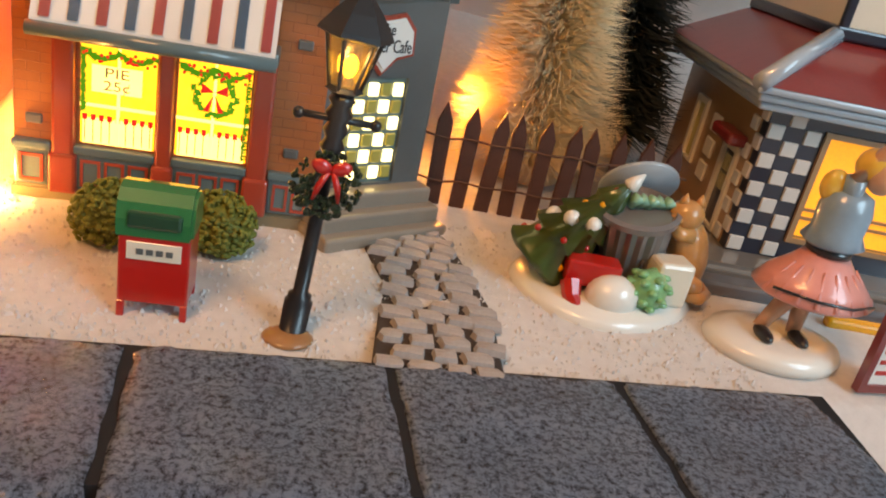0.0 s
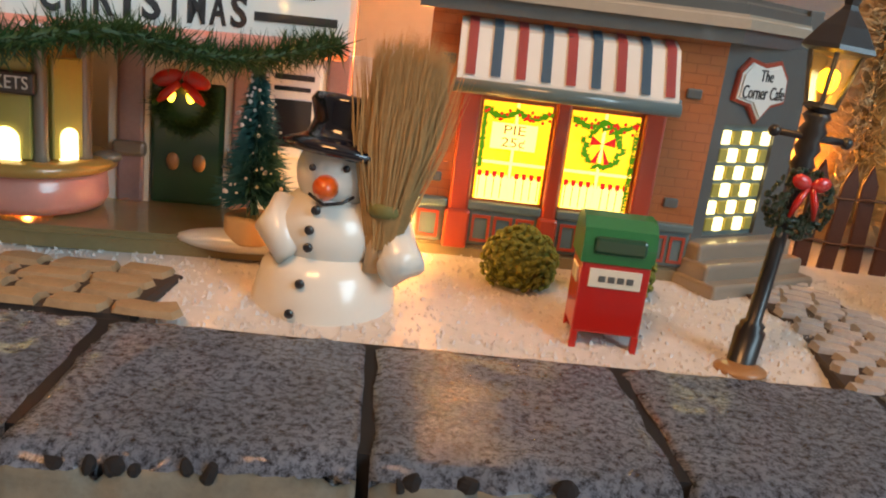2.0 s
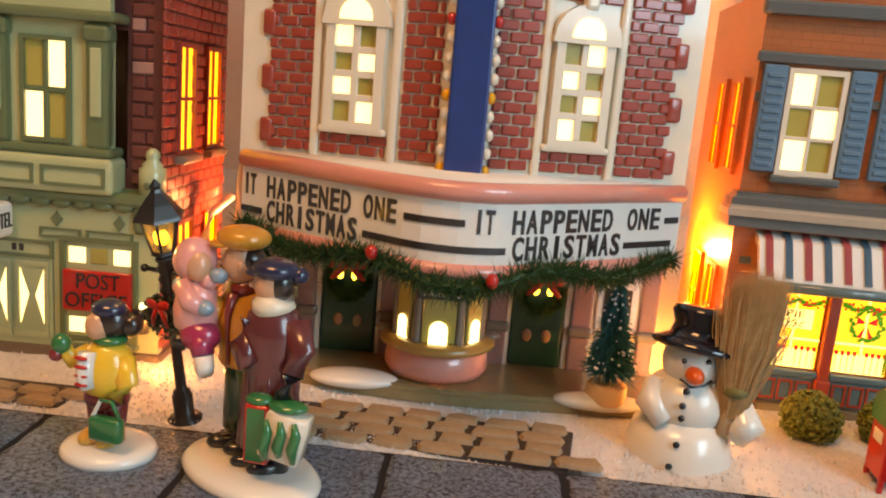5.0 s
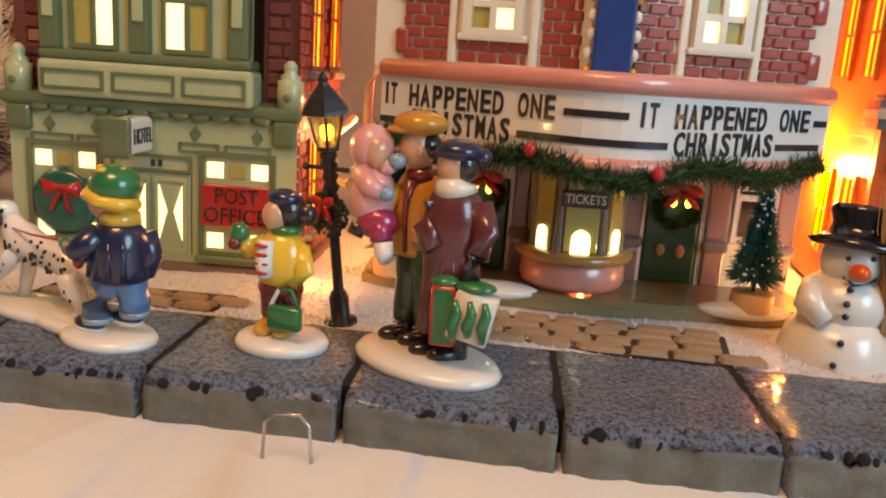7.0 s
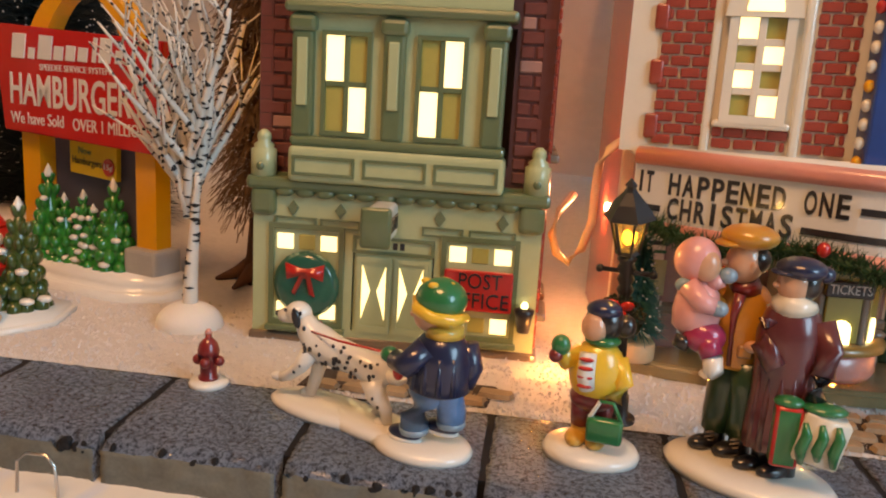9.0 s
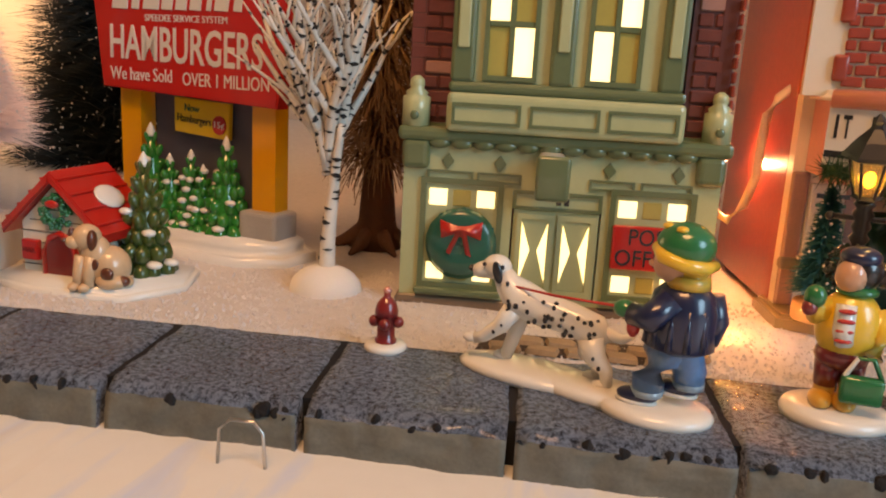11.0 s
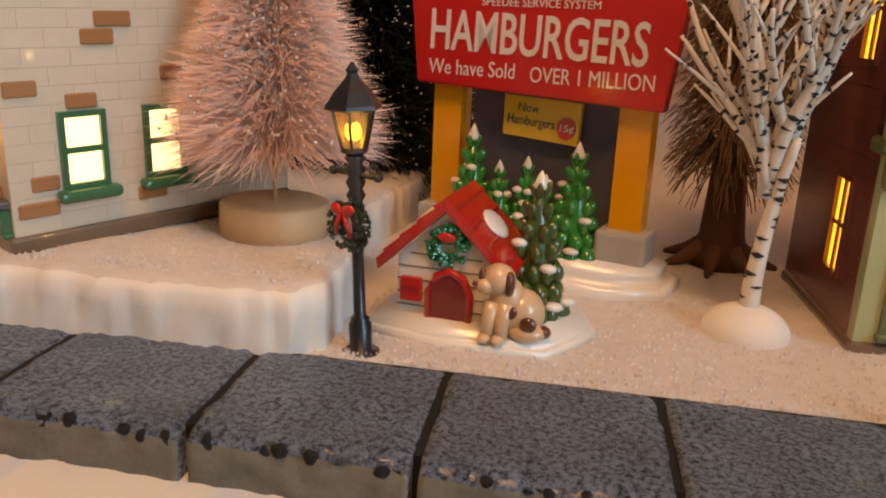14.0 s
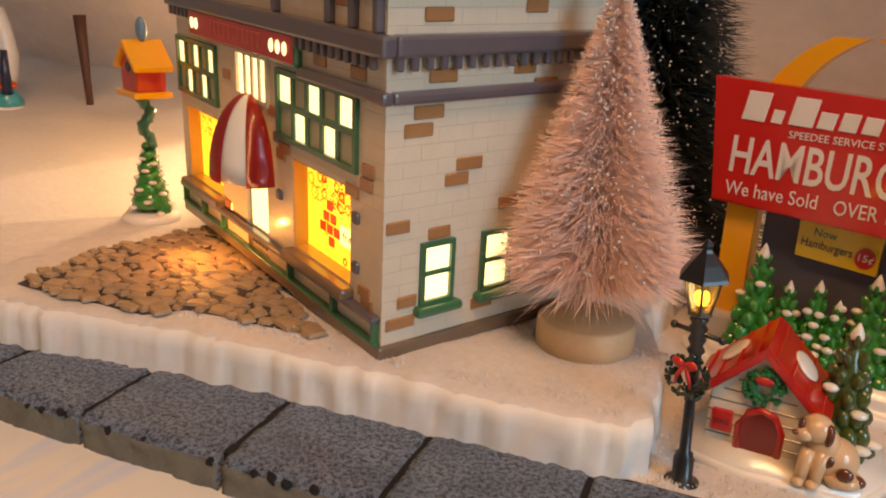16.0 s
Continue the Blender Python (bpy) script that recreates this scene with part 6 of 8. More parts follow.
f.turn(OCHRE, [(1.15, 4.55), (1.28, 4.75), (1.22, 5.0), (1.3, 5.6), (1.36, 6.6), (1.22, 7.5), (0.85, 8.05), (0.4, 8.3)], -0.8, 0.8, 0, 24, 1.0, 0.82)
f.tube(MAROON, [(-1.1, -0.15, 7.9), (-1.25, -0.28, 7.0), (-1.25, -0.3, 6.2), (-1.2, -0.28, 4.8)], [0.26, 0.16, 0.1, 0.1], 8)
f.box(BAK_ACC, -0.95, -0.3, -0.42, -0.2, 5.2, 5.75, bev=0.1)
f.tube(OCHRE, [(0.3, 0.5, 7.5), (0.75, 0.1, 6.6), (0.55, -0.35, 5.9), (-0.1, -0.5, 5.8)], [0.52, 0.54, 0.46, 0.36], 12)
f.ball(SKIN, -0.4, -0.52, 5.8, 0.34, 0.28, 0.26)
f.tube(OCHRE, [(-1.75, 0.4, 7.4), (-2.35, 0.0, 6.6), (-2.6, -0.2, 6.1)], [0.52, 0.5, 0.4], 12)
f.tube(MAROON, [(-0.85, 0.6, 7.9), (-0.95, 0.5, 8.4)], [0.72, 0.6], 14)
f.ball(SKIN, -1.05, 0.4, 9.15, 0.78, 0.74, 0.92, u=20, v=14)
f.ball(SKIN, -1.82, 0.2, 9.1, 0.22, 0.18, 0.17)
f.ball(HAIR, -1.62, 0.12, 8.82, 0.24, 0.3, 0.1)
f.ball(HAIR, -0.6, 0.5, 9.3, 0.62, 0.7, 0.6)
f.ball(SKIN, -0.75, -0.3, 9.1, 0.14, 0.12, 0.24)
f.ball(OCHRE, -0.95, 0.4, 10.25, 1.18, 1.05, 0.55, u=22, v=12)
f.ball(OCHRE, -1.75, 0.2, 9.95, 0.62, 0.7, 0.18)
f.turn(ROSE, [(0.55, 5.9), (0.95, 6.3), (1.0, 7.0), (0.85, 7.8), (0.5, 8.3)], -2.75, -0.15, 0, 18, 1.0, 0.9)  # the child
f.ball(MAGENTA, -2.35, -0.55, 6.0, 0.9, 0.7, 0.72)
f.tube(MAGENTA, [(-2.3, -0.7, 6.0), (-1.95, -1.0, 5.3)], [0.55, 0.45], 12)
f.tube(WHITE, [(-1.95, -1.0, 5.3), (-1.85, -1.05, 4.75), (-1.7, -1.2, 4.6)], [0.42, 0.42, 0.34], 12)
f.tube(HAIR, [(-3.1, -0.6, 5.9), (-3.3, -0.75, 5.4)], [0.4, 0.34], 10)
f.ball(ROSE, -2.95, 0.05, 9.1, 0.95, 0.92, 1.0, u=20, v=14)
f.ball(SKIN, -2.6, -0.4, 8.98, 0.6, 0.52, 0.7)
f.tube(ROSE, [(-3.2, -0.5, 8.1), (-2.6, -0.95, 7.5), (-2.1, -0.95, 7.4)], [0.48, 0.44, 0.36], 12)
f.tube(ROSE, [(-2.4, -0.2, 8.2), (-1.9, -0.35, 8.5)], [0.4, 0.34], 10)
for p in ((-1.95, -0.95, 7.35), (-1.7, -0.35, 8.65), (-3.35, -0.35, 8.05)):
    f.ball(SKYBLUE, *p, 0.4, 0.36, 0.34)
for x, y in ((0.45, -0.35), (1.35, -0.75)):  # the woman
    f.turn(HAIR, [(0.44, 0.5), (0.42, 1.3), (0.5, 2.2)], x + 0.15, y, 0, 14)
    f.ball(BLACK, x - 0.35, y - 0.35, 0.78, 0.8, 0.42, 0.34, m=Matrix.Rotation(0.5, 4, "Z"))
f.turn(PLUM, [(0.9, 1.6), (1.3, 1.75), (1.32, 2.4), (1.2, 4.0), (1.24, 5.4), (1.3, 6.6), (1.05, 7.5), (0.5, 8.0)], 0.95, -0.6, 0, 26, 1.0, 0.88)
for k in range(7):
    a = -2.6 + k * 0.42
    f.tube(PLUM, [(0.95 + 1.26 * math.cos(a), -0.6 + 1.1 * math.sin(a), 1.75), (0.95 + 1.14 * math.cos(a), -0.6 + 1.0 * math.sin(a), 4.2), (0.95 + 1.12 * math.cos(a), -0.6 + 0.98 * math.sin(a), 5.6)], [0.17, 0.13, 0.06], 8)
f.tube(PLUM, [(1.95, -0.7, 7.2), (2.35, -1.1, 6.1), (2.2, -1.55, 5.2)], [0.62, 0.6, 0.5], 14)
f.tube(PLUM, [(0.1, -1.0, 7.1), (-0.15, -1.4, 6.2), (0.4, -1.75, 5.4)], [0.5, 0.48, 0.42], 12)
f.tube(BLACK, [(2.2, -1.6, 5.2), (2.05, -1.8, 4.5), (1.85, -1.95, 4.2)], [0.42, 0.4, 0.3], 12)
f.tube(CREAM, [(0.95, -0.65, 7.65), (0.9, -0.7, 8.0), (0.95, -0.65, 8.2)], [0.92, 0.86, 0.6], 18)
f.ball(SKIN, 0.8, -0.8, 8.75, 0.7, 0.66, 0.8, u=18, v=12)
f.ball(SKIN, 0.12, -0.98, 8.65, 0.17, 0.15, 0.14)
f.ball(HAIR, 1.2, -0.65, 8.75, 0.68, 0.72, 0.72)
f.ball(NAVY, 0.98, -0.75, 9.35, 0.98, 0.92, 0.48, u=20, v=12)
f.ball(NAVY, 0.35, -0.95, 9.2, 0.55, 0.6, 0.14)
f.ball(NAVY, 1.9, -0.5, 9.15, 0.42, 0.4, 0.36)
f.paint(RED, lambda b: box(0.55, 1.6, -2.45, -1.6, 1.55, 4.1, 0.14, bm=b))  # parcels held at the hip
f.ball(KELLY, 1.05, -2.0, 4.2, 0.6, 0.45, 0.26)
tilted = Matrix.Translation((2.3, -2.2, 2.95)) @ Matrix.Rotation(0.2, 4, "Y") @ Matrix.Diagonal((0.88, 0.5, 1.0, 1))
f.paint(CREAM, lambda b: lathe([(1.25, -1), (1.36, -0.9), (1.36, 0.9), (1.25, 1)], 4, b, tilted @ Matrix.Rotation(math.pi / 4, 4, "Z")))
for k in range(3):
    f.tube(KELLY, [(1.62 + k * 0.6, -2.72, 2.0 + 0.2 * (k == 1)), (1.56 + k * 0.6, -2.74, 2.6), (1.72 + k * 0.6, -2.74, 3.2), (1.62 + k * 0.6, -2.7, 3.7)], [0.12, 0.24, 0.22, 0.1], 8)
f.ball(KELLY, 2.35, -2.2, 4.15, 0.85, 0.55, 0.24)
f.done("family_statue", -33.0, 23.5, 0.0, 0, "glazed porcelain family with a child and wrapped parcels", "figurine")

f = Figure()  # the girl with a green bag
plate(f, 1.95, 1.7, 0.5)
for x in (-0.5, 0.3):
    f.ball(BOOTS, x - 0.12, -0.25, 0.72, 0.42, 0.68, 0.35)
    f.tube(BOOTS, [(x, 0, 0.6), (x, 0, 1.3)], [0.38, 0.36])
    f.tube(MAROON, [(x, 0, 1.2), (x * 0.9, 0, 2.5)], [0.4, 0.55])
f.ball(MAROON, -0.1, 0, 2.4, 0.95, 0.8, 0.6)
f.ball(YEL, -0.05, 0.0, 3.45, 1.12, 0.95, 1.35, u=20, v=14)
f.tube(YEL, [(0.7, 0, 4.1), (1.0, -0.3, 3.2), (0.75, -0.6, 2.6)], [0.42, 0.45, 0.4])
f.tube(YEL, [(-0.75, -0.1, 4.1), (-1.25, -0.6, 3.9), (-1.35, -0.9, 4.4)], [0.4, 0.38, 0.3])
f.ball(KELLY, -1.4, -1.0, 4.6, 0.38, 0.35, 0.42)
f.ball(MAROON, -1.55, -1.1, 4.2, 0.28)
f.tube(WHITE, [(-0.35, -0.85, 4.4), (-0.35, -0.98, 3.5), (-0.25, -0.95, 3.0)], [0.34, 0.36, 0.3])
for k in range(4):
    f.ball(RED, -0.35, -1.22, 4.25 - k * 0.35, 0.3, 0.1, 0.09)
f.ball(KELLY, 0.05, 0, 4.75, 0.72, 0.65, 0.25)
f.ball(SKIN, -0.25, -0.25, 5.3, 0.55, 0.55, 0.6)
f.ball(HAIR, 0.05, 0.1, 5.45, 0.78, 0.72, 0.75)
f.ball(NAVY, 0.0, 0.0, 5.95, 0.7, 0.65, 0.38)
f.ball(HAIR, 0.85, 0.2, 5.35, 0.42, 0.4, 0.45)
f.box(KELLY, -0.15, 1.25, -1.15, -0.65, 0.95, 1.95, bev=0.15)
f.tube(KELLY, [(-0.05, -0.9, 1.9), (0.3, -0.9, 2.6), (0.8, -0.9, 2.6), (1.15, -0.9, 1.9)], 0.09, 6)
f.done("girl_statue", -39.5, 22.8, 0.0, -4, "glazed porcelain girl in a yellow jacket with a green bag", "figurine").scale = (1.1, 1.1, 1.12)

f = Figure()  # the boy and his spotted dog on one base
plate(f, 2.3, 1.75, 0.5, 3.4, -0.6)
plate(f, 3.4, 1.5, 0.45, -2.2, 0.3, -4)
plate(f, 3.2, 1.35, 0.48, 0.9, -0.1, -8)
for x, y, z in ((3.1, -0.95, 0.0), (4.5, -0.2, 0.35)):
    f.ball(NAVY, x - 0.35, y - 0.1, 0.78 + z, 0.82, 0.44, 0.34)
    f.ball(WHITE, x - 0.36, y - 0.12, 0.56 + z, 0.84, 0.46, 0.14)
    f.tube(DENIM, [(x, y, 0.95 + z), (x + 0.02, y, 1.5 + z), (3.9 + (x - 3.9) * 0.6, y * 0.8, 2.4), (3.85, -0.5, 3.2)], [0.6, 0.66, 0.78, 0.9], 14)
    f.tube(SKYBLUE, [(x, y, 0.85 + z), (x, y, 1.1 + z)], [0.64, 0.66], 14)
f.turn(NAVY, [(1.0, 2.75), (1.36, 2.95), (1.3, 3.5), (1.32, 4.3), (1.15, 5.0), (0.6, 5.55)], 4.0, -0.5, 0, 24, 1.0, 0.9)
for k in range(5):
    a = -2.7 + k * 0.5
    f.tube(NAVY, [(4.0 + 1.3 * math.cos(a), -0.5 + 1.16 * math.sin(a), 3.0), (4.0 + 1.2 * math.cos(a), -0.5 + 1.08 * math.sin(a), 4.6)], [0.16, 0.07], 8)
f.tube(NAVY, [(3.7, -1.3, 4.9), (3.0, -1.75, 4.1), (2.3, -1.45, 4.15)], [0.58, 0.56, 0.46], 14)
f.tube(NAVY, [(4.9, 0.0, 4.9), (5.2, 0.1, 3.9), (5.0, -0.1, 3.1)], [0.55, 0.5, 0.4], 12)
f.ball(KELLY, 2.0, -1.35, 4.25, 0.46, 0.38, 0.36)
f.ball(RED, 2.35, -1.2, 3.55, 0.26, 0.25, 0.42)
f.tube(BLONDE, [(4.1, -0.5, 5.3), (4.1, -0.5, 5.75)], [0.85, 0.8], 16)
f.ball(SKIN, 3.45, -0.7, 6.15, 0.72, 0.66, 0.74, u=18, v=12)
f.ball(SKIN, 2.75, -0.85, 6.1, 0.16, 0.14, 0.14)
f.ball(BLONDE, 4.15, -0.45, 6.05, 0.72, 0.7, 0.55)
f.ball(KELLY, 3.85, -0.5, 6.85, 1.12, 1.05, 0.92, u=24, v=14)
f.tube(YEL, [(2.85, -0.75, 6.75), (3.2, -1.4, 6.5), (4.0, -1.55, 6.3), (4.75, -1.05, 6.2), (4.95, -0.3, 6.2)], [0.24, 0.27, 0.26, 0.27, 0.22], 10)
for a in range(4):
    f.ball(YEL, 3.7 + 0.55 * math.cos(a * 1.6), -0.55 + 0.55 * math.sin(a * 1.6), 7.55, 0.24, 0.24, 0.14)
# dog
f.tube(PORCELAIN, [(0.95, 0.1, 2.1), (0.5, 0.15, 2.65), (-0.6, 0.2, 2.95), (-1.8, 0.25, 3.1), (-2.9, 0.3, 3.4), (-3.5, 0.3, 3.95), (-3.8, 0.3, 4.4)], [0.5, 0.72, 0.7, 0.74, 0.86, 0.58, 0.45], 18)
f.ball(PORCELAIN, -4.05, 0.3, 4.6, 0.66, 0.58, 0.56, u=18, v=12)
f.tube(PORCELAIN, [(-4.3, 0.28, 4.5), (-4.85, 0.25, 4.35), (-5.05, 0.25, 4.3)], [0.46, 0.36, 0.28], 12)
f.ball(BLACK, -5.2, 0.22, 4.4, 0.16)
f.ball(BLACK, -3.8, -0.28, 4.5, 0.22, 0.13, 0.5, m=Matrix.Rotation(-0.25, 4, "Y"))
f.ball(BLACK, -4.45, -0.22, 4.78, 0.1, 0.07, 0.09)
f.tube(PORCELAIN, [(0.9, 0.15, 2.6), (1.7, 0.1, 2.5), (2.2, 0.05, 2.75)], [0.34, 0.22, 0.1], 10)
for pts, rad in ((((-3.0, -0.05, 3.0), (-3.6, -0.1, 2.1), (-4.3, -0.1, 1.5), (-4.7, -0.1, 1.35)), (0.5, 0.36, 0.27, 0.25)), (((-2.8, 0.6, 3.0), (-3.1, 0.65, 1.8), (-3.5, 0.65, 0.55)), (0.48, 0.34, 0.28)),
                 (((0.5, -0.15, 2.4), (0.75, -0.2, 1.6), (1.25, -0.2, 1.1), (1.3, -0.2, 0.5)), (0.62, 0.46, 0.3, 0.26)), (((0.3, 0.5, 2.4), (0.2, 0.55, 1.5), (0.7, 0.55, 1.0), (0.65, 0.55, 0.5)), (0.56, 0.42, 0.28, 0.25))):
    f.tube(PORCELAIN, list(pts), list(rad), 12)
    f.ball(PORCELAIN, pts[-1][0] - 0.2, pts[-1][1], pts[-1][2], 0.4, 0.28, 0.22)
rnd = random.Random(2)
for _ in range(44):
    u = rnd.random()
    x, zc = -3.2 + 4.1 * u, 3.42 - 0.75 * u
    e = rnd.uniform(-0.9, 1.0)
    f.ball(BLACK, x, 0.24 - 0.77 * math.cos(e), zc + 0.74 * math.sin(e) - 0.1, rnd.uniform(0.08, 0.13), 0.07, rnd.uniform(0.08, 0.15), u=7, v=5)
for x, y, z in ((-3.4, -0.42, 2.3), (-3.75, -0.4, 1.9), (0.75, -0.62, 1.7), (1.0, -0.55, 1.3), (-3.3, -0.3, 4.1), (-3.6, -0.22, 4.75)):
    f.ball(BLACK, x, y, z, 0.09, 0.07, 0.12, u=7, v=5)
f.tube(RED, [(-3.3, -0.1, 3.65), (-3.55, -0.12, 3.95), (-3.2, 0.95, 4.1)], 0.1, 6)
f.tube(RED, [(-3.3, -0.1, 4.0), (-1.0, -0.8, 4.1), (2.0, -1.35, 4.3)], 0.06, 6)
f.done("boy_and_dog_statue", -49.8, 21.8, 0.0, -12, "porcelain boy in blue walking a spotted white dog", "figurine")

f = Figure()  # the dancer by the diner
plate(f, 3.3, 2.5, 0.8)
for x, dx in ((-0.4, -0.5), (0.6, 0.2)):
    f.ball(BLACK, x + dx, -0.6, 0.98, 0.35, 0.8, 0.3)
    f.tube(SKIN, [(x + dx, 0, 1.0), (x + 0.2, 0.1, 2.2), (1.0 + x * 0.4, 0.2, 3.6)], [0.3, 0.42, 0.5], 12)
f.turn(PINKSKIRT, [(2.5, 2.9), (2.75, 3.1), (2.25, 3.8), (1.45, 4.5), (0.95, 5.1)], 1.0, 0.2, 0, 28, 1, 0.85)
for k in range(9):
    a = -2.9 + k * 0.33
    f.tube(PINKSKIRT, [(1.0 + 2.68 * math.cos(a), 0.2 + 2.28 * math.sin(a), 3.1), (1.0 + 1.5 * math.cos(a), 0.2 + 1.27 * math.sin(a), 4.5)], [0.16, 0.05], 6)
f.tube(BLACK, [(-1.5, -0.9, 3.45), (0.0, -1.95, 3.5), (1.7, -2.0, 3.4), (3.2, -1.2, 3.3)], 0.07, 6)
f.turn(BLACK, [(0.98, 5.05), (1.02, 5.35)], 1.0, 0.2, 0, 20)
f.turn(SKYBLUE, [(1.0, 5.3), (1.45, 5.6), (1.15, 6.1), (1.2, 7.1), (1.0, 7.8), (0.4, 8.1)], 1.0, 0.2, 0, 20, 1, 0.85)
f.tube(SKYBLUE, [(0.9, 0.1, 7.5), (0.75, -0.1, 8.6)], [0.5, 0.45], 12)
f.tube(SKIN, [(0.75, -0.1, 8.5), (1.3, -0.3, 9.8), (2.4, -0.4, 11.2)], [0.36, 0.32, 0.26], 12)
f.ball(SKIN, 1.75, -0.3, 8.9, 0.7, 0.7, 0.8)
f.ball(BLONDE, 1.5, 0.1, 9.2, 0.85, 0.8, 0.8)
f.ball(BLONDE, 0.2, 0.4, 8.0, 0.6, 0.45, 0.75)
f.done("dancer_statue", 23.7, 37.4, -0.5, 0, "porcelain dancer in a pink skirt on a snow base", "figurine")

# ---------------------------------------------------------------- the arched drive-in sign
sg = thing("roadside_sign", -80.0, 39.8, -0.6, -11, "red roadside sign on golden arches with glazed green trees", "sign")
sg.scale = (0.926, 0.926, 1.03)
part("snow_base", slab_poly([(-6.5, -1), (-4, -3.6), (3, -4.6), (9, -4.4), (12, -2.5), (12.2, 1), (9, 3.2), (-4, 3.2), (-6.8, 1.5)], 0, 1.7, 0.8, 4), PORCELAIN, sg, "white porcelain snow base", True)
for x in (-3.7, 8.8):
    lg = part("footing", box(x - 1.6, x + 1.6, -1.6, 1.2, 0.8, 3.4, 0.25), mat("grey_footing", (0.42, 0.40, 0.37), 0.5, var=0.25) if x < 0 else bpy.data.materials["grey_footing"], sg, "grey stone footing")
for s, x in ((1, -3.7), (-1, 8.8)):
    bm = bmesh.new()
    rings = []
    for k in range(17):
        u = k / 16
        cx = x + s * (0 if u < 0.45 else 5.0 * ((u - 0.45) / 0.55) ** 2)
        z = 3.2 + 20.0 * u - (0 if u < 0.6 else 2.5 * ((u - 0.6) / 0.4) ** 2)
        rings.append([bm.verts.new((cx + a, b, z)) for a, b in ((-1.0, -0.75), (1.0, -0.75), (1.0, 0.75), (-1.0, 0.75))])
    for p, q in zip(rings, rings[1:]):
        for k in range(4):
            bm.faces.new((p[k], p[(k + 1) % 4], q[(k + 1) % 4], q[k]))
    bm.faces.new(rings[0]), bm.faces.new(rings[-1])
    part("arch_leg", bm, YELLOW, sg, "golden yellow arch leg")
bd = part("board", prism([(-5.6, 10.6), (10.5, 10.0), (11.5, 17.3), (-6.5, 18.1)], -1.6, -0.3, 0.1), SIGNRED, sg, "glossy red sign board with white lettering")
text("lettering", "HAMBURGERS", 3.1, WHITE, bd, front(2.3, -1.62, 13.35, 1.2), 14.0, 0.03, bold=0.012)
text("lettering", "OVER 1 MILLION", 1.2, WHITE, bd, front(6.1, -1.62, 11.4), 7.6, 0.03)
text("lettering", "We have Sold", 1.2, WHITE, bd, front(-1.7, -1.62, 11.5), 6.0, 0.03)
text("lettering", "SPEEDEE SERVICE SYSTEM", 0.6, WHITE, bd, front(2.6, -1.62, 15.15), 7.5, 0.03)
for k, (x, w, h) in enumerate(((-3.6, 1.5, 2.0), (-2.1, 0.7, 0.9), (-0.6, 1.5, 1.9), (0.9, 1.0, 1.1), (2.2, 1.0, 1.2), (3.5, 1.0, 1.1), (4.7, 0.4, 1.9), (5.8, 1.2, 1.9), (7.2, 0.7, 1.0))):
    part("name_bar", prism([(x - w / 2, 15.72), (x + w / 2, 15.68), (x + w / 2 + 0.16 * h, 15.68 + h * 0.85), (x - w / 2 + 0.16 * h, 15.72 + h * 0.85)], -1.68, -1.58, 0.03, 1), WHITE, bd)
yb = part("price_board", prism([(0.1, 10.2), (5.3, 10.0), (5.2, 7.6), (0.1, 7.9)], -0.2, 0.2, 0.04), glaze("lemon_board", (0.72, 0.50, 0.02)), sg, "yellow hanging price board")
R = Matrix.Translation((2.0, -0.22, 8.75)) @ Matrix.Rotation(radians(3), 4, "Y") @ Matrix.Rotation(math.pi / 2, 4, "X")
text("lettering", "Hamburgers", 0.75, BLACK, yb, R, 3.2, 0.02)
text("lettering", "Now", 0.7, GREEN_T, yb, Matrix.Translation((-0.2, 0, 0.75)) @ R, 1.4, 0.02)
part("price_disc", lathe([(0.62, 0), (0.62, 0.1)], 20), RED, yb, m=Matrix.Translation((4.4, -0.2, 8.55)) @ Matrix.Rotation(math.pi / 2, 4, "X"))
text("lettering", "15\u00a2", 0.6, WHITE, yb, Matrix.Translation((2.4, -0.12, -0.2)) @ R, 0.9, 0.02)


def glazed_tree(parent, x, y, z, h, r, material, seed, name="glazed_tree"):
    """A moulded fir: tiers of drooping lobes on a cone, with dabs of porcelain snow on some of them."""
    rnd = random.Random(seed)
    b = lathe([(r * 0.7, z), (r * 0.62, z + h * 0.3), (r * 0.34, z + h * 0.65), (0.05, z + h)], 14)
    spots = []
    tiers = 7
    for k in range(tiers):
        u = k / tiers
        rr = r * (1 - u) ** 0.85
        n = max(4, int(10 - k))
        for q in range(n):
            a = 6.283 * (q + 0.5 * (k % 2) + rnd.uniform(-0.15, 0.15)) / n
            d = rr * rnd.uniform(0.62, 0.8)
            p = Vector((d * math.cos(a), d * math.sin(a), z + h * (u + 0.05) + rnd.uniform(-0.08, 0.08)))
            ball(*p, rr * 0.34 + 0.1, rr * 0.24 + 0.08, h * 0.075 + 0.06, bm=b, u=8, v=6, m=Matrix.Rotation(a, 4, "Z") @ Matrix.Rotation(0.55, 4, "Y"))
            if math.sin(a) < 0.35 and rnd.random() < 0.2:
                spots.append((p + Vector((math.cos(a), math.sin(a), 0)) * rr * 0.22, rr))
    t = part(name, b, material, parent, smooth=True, m=Matrix.Translation((x, y, 0)))
    part("snow_cap", lathe([(r * 0.2, 0), (r * 0.22, 0.15), (r * 0.1, r * 0.35), (0.02, r * 0.5)], 10), PORCELAIN, t, smooth=True, m=Matrix.Translation((x, y, z + h * 0.93)))
    for p, rr in spots[:7]:
        part("snow_dab", ball(x + p.x, y + p.y, p.z + h * 0.06, 0.22 + rr * 0.16, 0.2 + rr * 0.1, 0.2, u=9, v=6), PORCELAIN, t, smooth=True)
    return t


